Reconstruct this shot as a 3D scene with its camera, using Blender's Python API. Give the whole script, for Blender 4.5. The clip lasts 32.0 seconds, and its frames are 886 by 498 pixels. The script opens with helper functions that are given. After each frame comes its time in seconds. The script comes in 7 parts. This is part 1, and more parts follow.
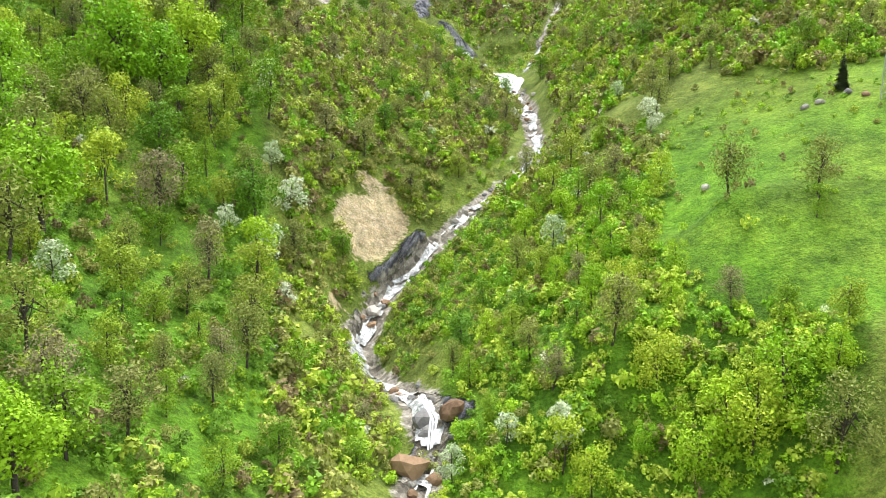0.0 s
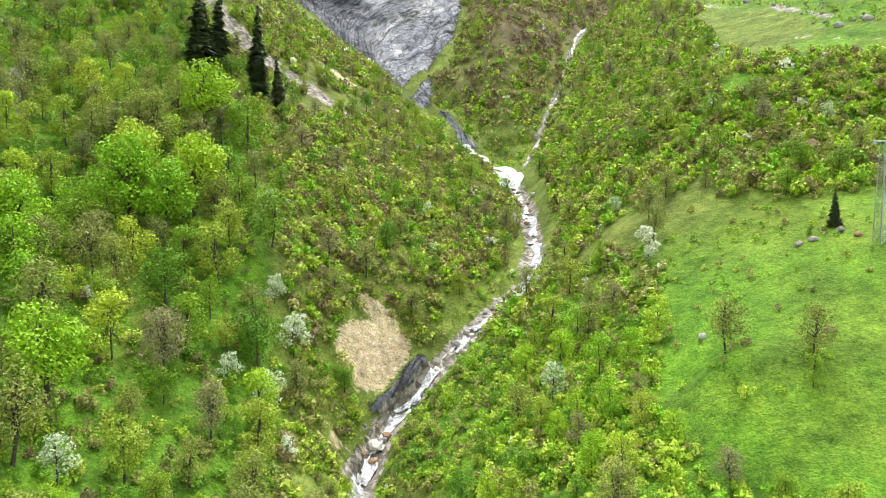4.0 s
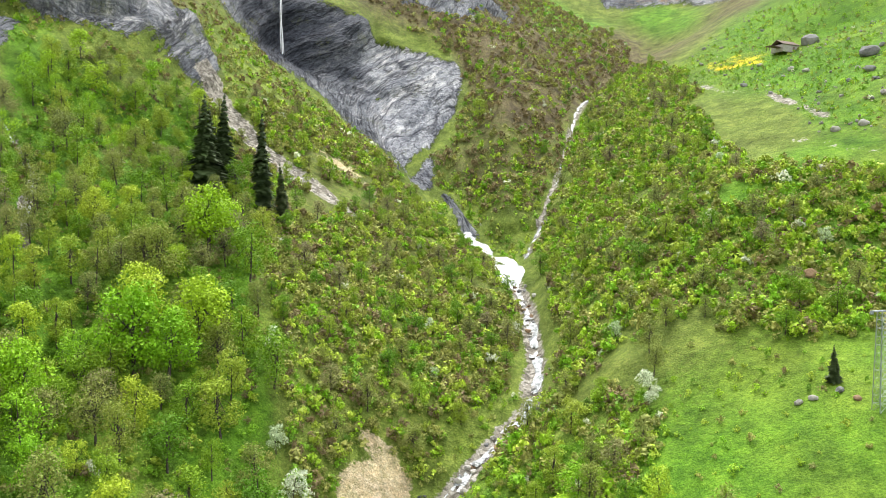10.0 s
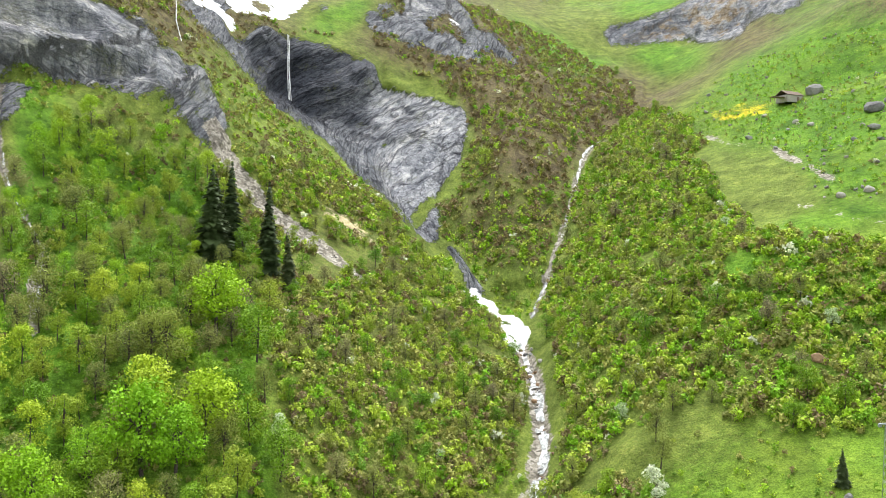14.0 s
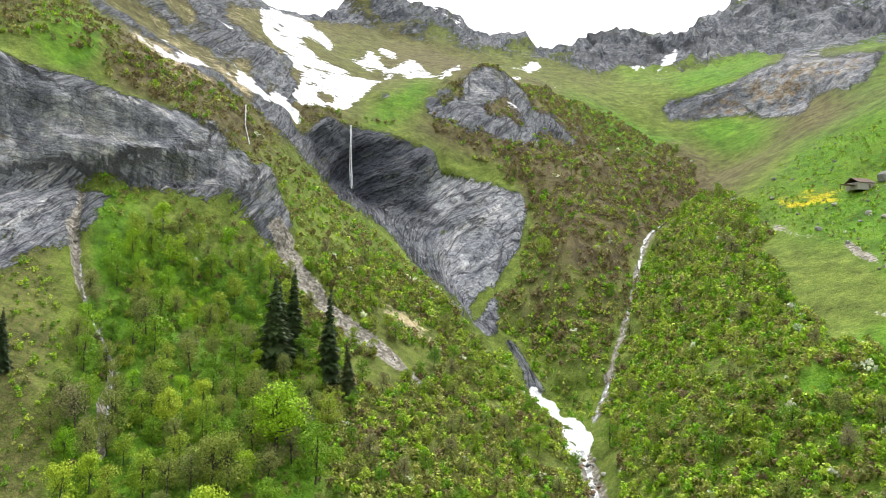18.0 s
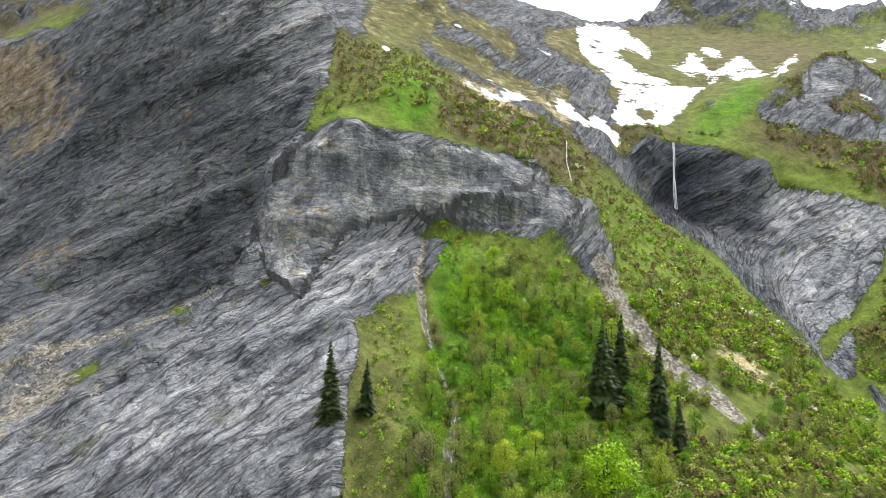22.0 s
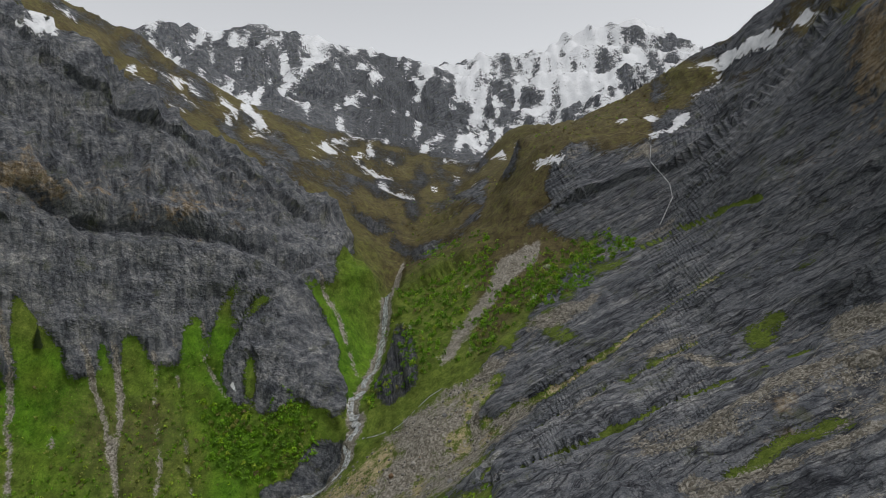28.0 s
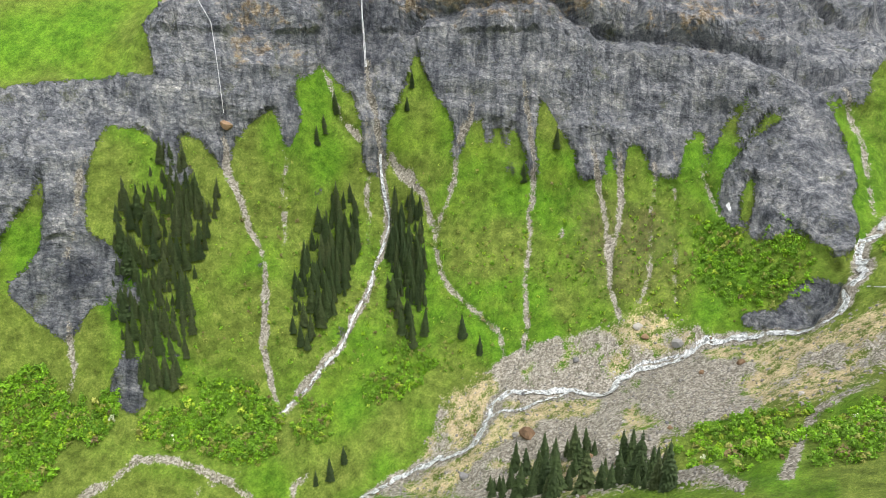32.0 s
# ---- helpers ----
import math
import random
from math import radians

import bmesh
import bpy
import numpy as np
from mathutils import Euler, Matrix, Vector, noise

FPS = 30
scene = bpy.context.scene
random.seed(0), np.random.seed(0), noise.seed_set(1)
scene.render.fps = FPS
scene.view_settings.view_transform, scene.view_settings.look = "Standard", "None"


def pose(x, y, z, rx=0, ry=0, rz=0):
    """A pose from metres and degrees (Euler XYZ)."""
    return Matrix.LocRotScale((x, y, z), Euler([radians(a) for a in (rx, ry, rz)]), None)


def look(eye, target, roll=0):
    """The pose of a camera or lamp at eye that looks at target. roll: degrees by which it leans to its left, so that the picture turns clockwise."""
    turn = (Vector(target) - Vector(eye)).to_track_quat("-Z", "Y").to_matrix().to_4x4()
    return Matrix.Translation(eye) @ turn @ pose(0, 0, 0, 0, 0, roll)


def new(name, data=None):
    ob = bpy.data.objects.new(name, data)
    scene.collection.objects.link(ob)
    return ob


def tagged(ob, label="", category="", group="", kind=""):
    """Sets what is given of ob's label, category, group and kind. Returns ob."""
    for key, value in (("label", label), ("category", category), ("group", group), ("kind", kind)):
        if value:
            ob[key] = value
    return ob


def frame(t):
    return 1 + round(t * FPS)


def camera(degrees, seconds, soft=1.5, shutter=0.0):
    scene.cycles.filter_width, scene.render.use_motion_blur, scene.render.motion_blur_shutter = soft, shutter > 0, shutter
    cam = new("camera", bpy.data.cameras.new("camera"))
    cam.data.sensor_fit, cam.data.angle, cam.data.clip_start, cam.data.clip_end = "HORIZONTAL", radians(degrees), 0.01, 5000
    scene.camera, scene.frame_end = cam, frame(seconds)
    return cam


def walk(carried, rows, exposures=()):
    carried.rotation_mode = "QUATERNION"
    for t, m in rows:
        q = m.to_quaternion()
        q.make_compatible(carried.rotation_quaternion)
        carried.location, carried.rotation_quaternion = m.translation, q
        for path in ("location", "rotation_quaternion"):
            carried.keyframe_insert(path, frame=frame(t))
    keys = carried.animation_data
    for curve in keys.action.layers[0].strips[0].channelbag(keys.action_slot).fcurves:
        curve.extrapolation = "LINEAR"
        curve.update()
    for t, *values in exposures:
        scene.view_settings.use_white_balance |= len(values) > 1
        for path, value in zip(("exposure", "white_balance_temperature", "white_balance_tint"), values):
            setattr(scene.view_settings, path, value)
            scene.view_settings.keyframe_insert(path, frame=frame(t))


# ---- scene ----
cam = camera(62.73, 32.0, soft=0.85)
PATH = [
    (0.0, (2.75, -1.39, -0.02), (-2.747, 97.215, -15.705), 0.20),
    (0.5, (2.77, -1.37, 1.25), (-2.792, 97.551, -12.295), 0.17),
    (1.0, (2.84, -1.35, 2.46), (-2.857, 97.828, -8.981), 0.16),
    (1.5, (2.89, -1.31, 3.71), (-2.884, 97.935, -7.116), 0.08),
    (2.0, (2.93, -1.27, 4.99), (-2.928, 98.011, -5.442), 0.03),
    (2.5, (2.94, -1.24, 6.24), (-2.937, 98.148, -3.073), -0.00),
    (3.0, (2.95, -1.22, 7.48), (-2.935, 98.235, -1.118), -0.04),
    (3.5, (2.98, -1.20, 8.68), (-2.931, 98.255, 0.081), -0.08),
    (5.5, (2.93, -1.24, 13.76), (-3.032, 98.180, 4.781), -0.14),
    (6.0, (2.94, -1.18, 15.01), (-3.045, 98.234, 5.975), -0.16),
    (6.5, (2.94, -1.12, 16.23), (-3.049, 98.291, 7.161), -0.16),
    (7.0, (2.94, -1.04, 17.41), (-3.056, 98.367, 8.343), -0.15),
    (7.5, (2.92, -0.98, 18.62), (-3.059, 98.426, 9.525), -0.16),
    (8.0, (2.92, -0.96, 19.91), (-3.079, 98.466, 11.077), -0.15),
    (8.5, (2.96, -0.97, 21.22), (-3.099, 98.525, 13.176), -0.14),
    (9.0, (3.01, -0.96, 22.52), (-3.087, 98.631, 15.832), -0.10),
    (9.5, (3.07, -0.99, 23.72), (-3.109, 98.693, 18.644), -0.11),
    (10.0, (3.10, -1.01, 24.85), (-3.122, 98.695, 20.455), -0.11),
    (10.5, (3.10, -1.02, 26.04), (-3.130, 98.687, 21.609), -0.11),
    (11.0, (3.09, -1.02, 27.27), (-3.153, 98.689, 22.799), -0.11),
    (11.5, (3.09, -0.99, 28.54), (-3.178, 98.708, 23.983), -0.10),
    (12.0, (3.10, -0.96, 29.82), (-3.217, 98.733, 25.191), -0.10),
    (12.5, (3.09, -0.96, 31.08), (-3.249, 98.747, 26.743), -0.08),
    (13.0, (3.11, -0.99, 32.30), (-3.243, 98.745, 28.777), -0.05),
    (13.5, (3.07, -1.03, 33.58), (-3.546, 98.713, 30.843), -0.05),
    (14.0, (2.97, -1.08, 34.88), (-3.984, 98.659, 33.012), -0.05),
    (14.5, (2.91, -1.09, 36.19), (-4.377, 98.637, 35.185), -0.07),
    (16.5, (2.93, -1.00, 41.03), (-6.479, 98.512, 44.036), 0.04),
    (17.0, (2.88, -1.02, 42.31), (-8.823, 98.204, 46.475), 0.06),
    (17.5, (2.82, -0.99, 43.58), (-10.974, 97.918, 48.847), 0.10),
    (18.0, (2.71, -0.91, 44.78), (-12.139, 97.778, 51.133), 0.09),
    (18.5, (2.55, -0.85, 45.98), (-13.703, 97.605, 52.524), 0.15),
    (19.0, (2.43, -0.80, 47.15), (-17.643, 96.947, 53.646), 0.17),
    (19.5, (2.38, -0.81, 48.34), (-23.518, 95.561, 54.796), 0.16),
    (20.0, (2.30, -0.84, 49.59), (-26.932, 94.583, 55.943), 0.16),
    (20.5, (2.13, -0.90, 50.87), (-32.792, 92.595, 57.157), 0.15),
    (21.0, (1.98, -0.92, 52.20), (-39.211, 89.997, 58.365), 0.13),
    (21.5, (1.88, -0.95, 53.52), (-46.215, 86.509, 59.610), 0.15),
    (22.0, (1.80, -0.95, 54.85), (-53.236, 82.331, 60.855), 0.16),
    (22.5, (1.72, -0.90, 56.11), (-59.871, 77.655, 62.064), 0.12),
    (23.0, (1.66, -0.84, 57.31), (-66.903, 71.718, 63.210), 0.07),
    (23.5, (1.60, -0.64, 58.49), (-73.350, 65.293, 64.352), 0.02),
    (24.0, (1.52, -0.34, 59.68), (-78.798, 58.954, 65.529), 0.02),
    (24.5, (1.40, -0.07, 60.87), (-82.734, 53.665, 66.670), -0.04),
    (25.0, (1.22, 0.11, 62.06), (-86.933, 46.967, 67.812), -0.12),
    (25.5, (0.98, 0.23, 63.24), (-92.613, 34.975, 69.030), -0.22),
    (27.5, (0.43, 1.07, 66.47), (-99.554, -0.104, 67.542), 0.05),
    (28.0, (0.30, 1.20, 67.20), (-99.112, -9.177, 64.112), -0.05),
    (28.5, (0.12, 1.33, 67.93), (-97.816, -17.891, 61.748), -0.10),
    (29.0, (-0.13, 1.48, 68.69), (-95.851, -26.124, 59.997), -0.10),
    (29.5, (-0.47, 1.61, 69.46), (-93.288, -33.878, 58.234), -0.12),
    (30.0, (-0.86, 1.79, 70.20), (-90.143, -41.147, 56.595), -0.13),
    (30.5, (-1.26, 2.00, 70.87), (-86.357, -48.058, 54.976), -0.14),
    (31.0, (-1.68, 2.23, 71.47), (-81.889, -54.400, 52.523), -0.18),
    (31.5, (-2.12, 2.51, 72.04), (-76.632, -59.897, 48.523), -0.19),
    (32.0, (-2.57, 2.79, 72.60), (-70.698, -64.317, 43.360), -0.20),
]
EXPO = [(0, 0.36), (10, 0.3), (14, 0.25), (18, -0.08), (21, -0.05), (23.5, -0.05), (24.5, -0.55), (25.5, -1.05), (27.5, -1.75), (28.2, -1.75), (29.2, -0.95), (30.5, -0.45), (32, -0.27)]
walk(cam, [(t, look(eye, target, roll)) for t, eye, target, roll in PATH],
     exposures=[(t, 0.95 + e) for t, e in EXPO])

# ---- sky and sun: bright overcast, brightest high over the ridge ----
SUN_EL, SUN_AZ = 62.0, 6.0      # elevation, bearing clockwise from +y
world = bpy.data.worlds.new("overcast_sky")
scene.world = world
world.use_nodes = True
wn = world.node_tree
sky = wn.nodes.new("ShaderNodeTexSky")
sky.sky_type, sky.sun_disc = 'NISHITA', False
sky.sun_elevation, sky.sun_rotation = radians(SUN_EL), radians(SUN_AZ)
sky.air_density, sky.dust_density, sky.ozone_density, sky.altitude = 1.0, 4.0, 1.0, 1500
veil = wn.nodes.new("ShaderNodeHueSaturation")
veil.inputs["Saturation"].default_value, veil.inputs["Value"].default_value = 0.12, 1.8
wn.links.new(sky.outputs[0], veil.inputs["Color"])
bg = wn.nodes["Background"]
bg.inputs["Strength"].default_value = 0.15
wn.links.new(veil.outputs[0], bg.inputs["Color"])
sun = new("sun", bpy.data.lights.new("sun", 'SUN'))
sun.data.energy, sun.data.angle, sun.data.color = 1.5, radians(12), (1.0, 0.97, 0.92)
sdir = Vector((math.sin(radians(SUN_AZ)) * math.cos(radians(SUN_EL)), math.cos(radians(SUN_AZ)) * math.cos(radians(SUN_EL)), math.sin(radians(SUN_EL))))
sun.matrix_world = look(sdir * 500, (0, 0, 0))


# ---- noise in numpy ----
_tab = np.random.RandomState(5).rand(8192).astype(np.float32)


def vnoise(p, seed=0):
    """Smooth value noise, 0 to 1, at points p (n, 3)."""
    i = np.floor(p).astype(np.int64)
    f = (p - i).astype(np.float32)
    f = f * f * (3 - 2 * f)
    out = 0
    for dx in (0, 1):
        for dy in (0, 1):
            for dz in (0, 1):
                h = ((i[:, 0] + dx) * 73856093) ^ ((i[:, 1] + dy) * 19349663) ^ ((i[:, 2] + dz) * 83492791) ^ (seed * 2654435)
                w = (f[:, 0] if dx else 1 - f[:, 0]) * (f[:, 1] if dy else 1 - f[:, 1]) * (f[:, 2] if dz else 1 - f[:, 2])
                out = out + w * _tab[h & 8191]
    return out


def fbm(p, octaves=4, seed=0, ridged=False):
    """Sum of noise octaves, about -1 to 1."""
    out, a, tot = 0, 1.0, 0
    for k in range(octaves):
        v = vnoise(p * 2.03 ** k + 17.3 * k, seed + k)
        v = (1 - np.abs(2 * v - 1)) * 2 - 1 if ridged else 2 * v - 1
        out, tot, a = out + a * v, tot + a, a * 0.5
    return out / tot


# ---- the lie of the land: ridges, torrents, cliff feet and rims ----
# each line: bearing in degrees (0 along +y, growing towards -x), distance from the origin, height
LAND = {}


def landform(name, *pts):
    LAND[name] = pts


landform("torrent", (2.2, 46, -25.1), (1.5, 52, -24.1), (2.4, 58, -22.4), (6.7, 72, -25.4), (8.2, 79, -23.5), (5.8, 88, -19.2), (3.3, 93, -16.1), (-0.4, 101, -10.9), (-2.5, 107, -8.1), (-4.9, 115, -5.1), (-5.2, 130, -0.3), (-4.2, 153, 6), (-2.9, 180, 13.4))
landform("torrent_out", (0, 46, -25), (-10, 38, -30), (-40, 34, -38), (-90, 60, -50))
landform("torrent_east", (-4, 188, 17), (-5.7, 212, 31.6), (-6.6, 236, 44.1), (-7.4, 268, 60), (-8.1, 290, 69.2), (-8.6, 305, 69.8), (-10.8, 335, 86.3), (-12, 360, 96.7), (-12.5, 390, 107.7))
landform("torrent_west", (-2, 186, 13.5), (-0, 190, 16.8), (1.6, 203, 22.9), (2.8, 214, 29.1), (4.6, 226, 33.3), (6.8, 236, 39.9), (8.4, 252, 52))
landform("left_a", (6, 52, -25), (17, 58, -17), (25, 60, -13), (32, 60, -9), (45, 58, -2), (65, 55, 4), (100, 50, 6))
landform("left_b", (8, 92, -12), (11, 95, -5), (15, 97, 2), (22, 92, 2), (30, 95, 2), (40, 100, 14))
landform("left_c", (3, 115, -1), (8, 118, 6), (13, 119, 12), (20, 120, 17), (27, 122, 20), (32, 124, 24), (38, 128, 32))
landform("left_d", (1.5, 150, 7), (5, 160, 18), (9, 161, 23.5), (14, 168, 32), (20, 165, 35), (27, 165, 41), (33, 158, 47))
landform("left_e", (17, 194, 55), (20, 193, 57), (24, 184, 57), (29, 182, 63), (34, 176, 63))
landform("spur_crest", (18.6, 262, 88.2), (15.3, 250, 71.7), (11.8, 236, 57.4), (8.9, 222, 47.9), (6.8, 212, 39.5), (4.5, 203, 28.7), (2.2, 196, 22.2))
landform("bowl_foot", (17.2, 270, 85), (15.3, 284, 78.1), (13.4, 284, 78.2), (10.9, 282, 81.4))
landform("bowl_top", (18.8, 276, 103.8), (15.4, 290, 112.1), (12.3, 295, 111.5), (9, 300, 109.2))
landform("bowl_rim", (4.3, 216, 30.6), (3.2, 230, 41), (2.2, 258, 58.1), (1.4, 284, 79), (4.2, 292, 88.1), (6.6, 298, 95.5), (9, 296, 101.8))
landform("slab", (7.7, 262, 56.3), (6, 276, 69.7), (10.4, 272, 69.4))
landform("middle_spur", (-2.2, 200, 26.9), (-2.5, 215, 38), (-2.2, 240, 59), (-2, 267, 76), (-3, 300, 92), (-4, 340, 115))
landform("knob", (15.5, 320, 129), (13.3, 335, 139.8), (9.2, 355, 151), (6, 372, 160.1), (4.7, 378, 170.2), (3.4, 385, 165), (2.3, 392, 159))
landform("behind_knob", (5, 430, 174), (3.4, 440, 176.5))
landform("high_bench", (1.7, 470, 188.4), (-1, 460, 175.2), (-4, 450, 163.9), (-6.8, 440, 141.2), (-10.8, 424, 128.7), (-12.5, 410, 116.7))
landform("bench_slope", (-1.9, 350, 107.5), (-6, 340, 97), (-8.1, 325, 84.6))
landform("right_a", (-8, 60, -17), (-13, 54, -14), (-23, 56, -13.5), (-32, 52, -12), (-50, 45, -16))
landform("right_b", (-3, 82, -15), (-7, 86, -11.5), (-12, 73, -8.5), (-18, 70, -9), (-21, 68, -4.5), (-27, 72, -4), (-40, 75, -4))
landform("right_c", (-5, 109, -7), (-12, 110, 4), (-20, 98, 2), (-26, 95, 4), (-34, 98, 8), (-50, 100, 10))
landform("right_d", (-6, 150, 10), (-10, 150, 19), (-16, 152, 28), (-22, 157, 33.5), (-26, 156, 34), (-40, 160, 38))
landform("right_e", (-9, 215, 44), (-13, 235, 58), (-17, 245, 65), (-22, 230, 62), (-24, 195, 49.5), (-30, 200, 58))
landform("right_f", (-12, 320, 90), (-17, 300, 92), (-22, 262, 76), (-24, 277, 84), (-30, 280, 92))
landform("meadow_crest", (-14.7, 380, 109.6), (-18.2, 372, 121.3), (-21.6, 365, 125.4), (-24.4, 350, 129.5), (-26.7, 340, 133), (-36, 340, 150), (-50, 340, 160))
landform("pale_foot", (-9.8, 470, 156.3), (-14.6, 462, 151.4), (-17.5, 450, 144.9), (-20.2, 440, 154.3))
landform("pale_top", (-9.9, 485, 172.5), (-12, 480, 174.6), (-15.4, 475, 178.5), (-17.9, 470, 182.4), (-20.5, 470, 182.1), (-30, 470, 190))
landform("alp_back", (-4.3, 560, 207.2), (-8.4, 560, 203.7), (-12, 580, 214), (-17.5, 600, 226.8))
landform("rock_foot", (-3, 655, 248.2), (-6.8, 655, 248), (-9.6, 660, 247.6), (-13.9, 700, 260.9), (-20.4, 700, 262.6), (-40, 700, 220))
landform("skyline_n", (15.3, 600, 301.4), (12.6, 615, 300.3), (9.4, 625, 295.6), (7.1, 630, 290.4), (6, 632, 277), (3.3, 641, 279.5), (0.4, 655, 262.9), (-0.9, 662, 270.5), (-2.4, 672, 263), (-3.9, 690, 290.5), (-5.2, 691, 292), (-7.5, 690, 287.6), (-9.7, 680, 269), (-10.8, 790, 312.9), (-13.2, 850, 361.4), (-15.4, 850, 371.1), (-20.5, 850, 373), (-40, 850, 360), (-60, 800, 330))
landform("skyline_n_back", (25, 900, 250), (10, 900, 230), (0, 900, 220), (-12, 1100, 280), (-40, 1100, 300))
landform("snow_upper", (14.1, 560, 247.2), (9.7, 540, 228.8), (6.8, 520, 213.8))
landform("snowfield", (17.5, 283, 116.3), (18.7, 310, 131.7), (19.8, 345, 153.2), (12.7, 372, 154.9), (16.3, 420, 184.3), (19.9, 560, 256.5))
landform("band_foot", (47.8, 187, 68.3), (44.8, 186, 68.6), (40.8, 185, 70.6), (36.6, 187, 73.5), (34.2, 189, 73.9), (30.4, 192, 74.5), (26, 200, 79.8), (23.7, 215, 84.4))
landform("band_top", (46.4, 193, 76.8), (43.8, 192, 92.3), (41.2, 190, 99.5), (35.8, 196, 95.5), (34.1, 197, 95.2), (28.7, 206, 96.1), (26, 222, 100.5), (23.3, 250, 109.2), (20.7, 275, 113))
landform("band_ledge", (41, 203, 107), (35.9, 215, 120.6), (30.1, 232, 117.3), (25.2, 255, 115.8), (21.1, 285, 122.1))
landform("upper_slope", (41.1, 240, 136.4), (36.9, 262, 147), (31.6, 282, 143.4), (27, 300, 142.6), (23.4, 305, 136.8))
landform("upper_ribs", (34.4, 340, 207.7), (30.7, 350, 190.9), (26.2, 380, 191.3), (23.5, 470, 239.5))
landform("upper_far", (30, 600, 310), (36, 520, 300), (42, 460, 290))
landform("slabs_low", (40, 110, 14), (50, 118, 10), (60, 130, 9), (70, 160, 4), (80, 185, 0), (90, 200, -2))
landform("slabs_mid", (40.4, 135, 34), (39.7, 146, 43.4), (45, 155, 39), (55, 155, 26), (60, 165, 24), (69, 234, 29), (76, 290, 26), (80, 350, 30))
landform("face_foot", (44, 185, 60), (50, 200, 57), (55, 219, 50), (63, 245, 55), (68, 300, 55), (73, 350, 62), (77, 400, 62), (82, 430, 55))
landform("face_mid", (46, 205, 88), (50, 225, 91), (57, 263, 100), (60, 299, 118), (66, 375, 122), (72, 415, 125))
landform("face_top", (42.5, 240, 144.7), (46.9, 250, 164.5), (50.8, 262, 167.8), (55.2, 290, 174.4), (56.5, 305, 175), (60.3, 340, 170.2), (66.3, 385, 164.5), (68.1, 425, 161.4), (71.3, 480, 147.9), (75, 560, 126.9))
landform("face_edge", (42.5, 212, 112.3), (44.3, 205, 99), (46.1, 198, 86.5))
landform("above_face", (53.5, 330, 207.2), (57, 360, 204.3), (61.2, 400, 198.6), (66.7, 470, 191.1), (71, 540, 184.3), (75.1, 640, 173.5))
landform("skyline_w", (56.1, 520, 276.3), (60.4, 560, 273.2), (64.4, 590, 274.7), (68.3, 620, 263.3), (71.2, 650, 253.9), (73.2, 670, 244.2), (75.2, 690, 227), (76.9, 800, 238.5))
landform("skyline_w_back", (45, 620, 250), (55, 750, 230), (65, 850, 220), (72, 950, 200))
landform("gorge", (105.8, 345, -57.5), (103.6, 358, -41), (102.2, 385, -19.3), (101.4, 420, -10.8), (100.5, 470, -1.8), (100.3, 520, 15.2), (98.6, 560, 35.1), (97.6, 700, 67.9), (95.2, 900, 96), (93.9, 1200, 147.4), (91.4, 1700, 219.8))
landform("gorge_north", (96, 360, -0), (98.7, 440, 12.8), (97.8, 545, 38.1), (92.4, 520, 59.6), (91.6, 620, 91.8), (89.4, 800, 129.6))
landform("terrace", (105.8, 340, -53.6), (99.5, 335, -25.5), (92.8, 350, 4.7), (86.2, 380, 32.5), (79.9, 440, 59.3), (77.3, 460, 74.3))
landform("fall_w", (80, 490, 117.9), (82.7, 500, 114.7), (87.6, 520, 111.5), (89.4, 700, 154))
landform("fall_w_foot", (80.3, 455, 59), (84.1, 450, 53.9), (88, 430, 41))
landform("valley_mid", (90.8, 1300, 243.7), (86.4, 1000, 196.3), (83.4, 800, 188.6))
landform("ridge_s", (127, 470, 174), (123.5, 505, 179.1), (120.1, 500, 159.5), (117.5, 495, 142.6), (114.4, 500, 126.6), (111.2, 510, 109.8), (108.7, 520, 89.5), (104, 535, 63.7), (100, 545, 38.2))
landform("ridge_s_slope", (123.7, 800, 264.7), (118.3, 750, 202.1), (112.4, 800, 169.1), (106.2, 850, 139.5), (99.6, 1000, 122.5))
landform("ridge_s_sky", (128.9, 900, 318.2), (123.7, 950, 327.4), (120.1, 1050, 326.9), (118.1, 1200, 355.7))
landform("snow_peaks", (118.3, 2300, 627.5), (116, 2350, 635), (113.6, 2400, 641.3), (111.2, 2400, 666.2), (108.3, 2450, 645.9), (105.7, 2500, 674.1), (103.6, 2600, 676.3), (101.4, 2700, 655), (98.8, 2800, 653), (96.3, 2900, 634.5), (93.4, 2950, 684.3), (89.5, 2950, 737), (86.5, 2950, 776.4), (83.9, 2950, 829.9), (82, 2950, 845.9), (80.4, 3000, 831), (78.5, 3000, 793.1), (77.7, 3000, 728.7))
landform("snow_foot", (114.5, 1700, 355.8), (108.3, 1700, 313.2), (101.8, 1800, 290.9), (97, 1900, 260.4), (93, 2000, 354.9), (86.4, 2000, 358.8), (81.3, 2000, 375.5))
landform("peaks_back", (70, 3900, 500), (85, 3900, 500), (100, 3700, 450), (115, 3400, 400), (130, 3000, 400))
landform("sw_river", (102, 378, -17.7), (103.1, 345, -33), (105.1, 338, -52.7), (109.2, 336, -63.5), (112.8, 335, -73.1), (117.9, 325, -85.6), (121.4, 318, -93.6), (128.2, 312, -96.7), (132.1, 303, -115), (138.2, 296, -130), (146, 290, -140), (165, 300, -150), (190, 330, -160))
landform("sw_foot", (104.1, 345, -33.3), (109, 352, -54.3), (116.6, 345, -65.6), (122.6, 345, -82.1), (131.2, 340, -94.1), (141, 335, -106.6), (149.2, 340, -105.7), (156.4, 340, -94.3), (175, 350, -140))
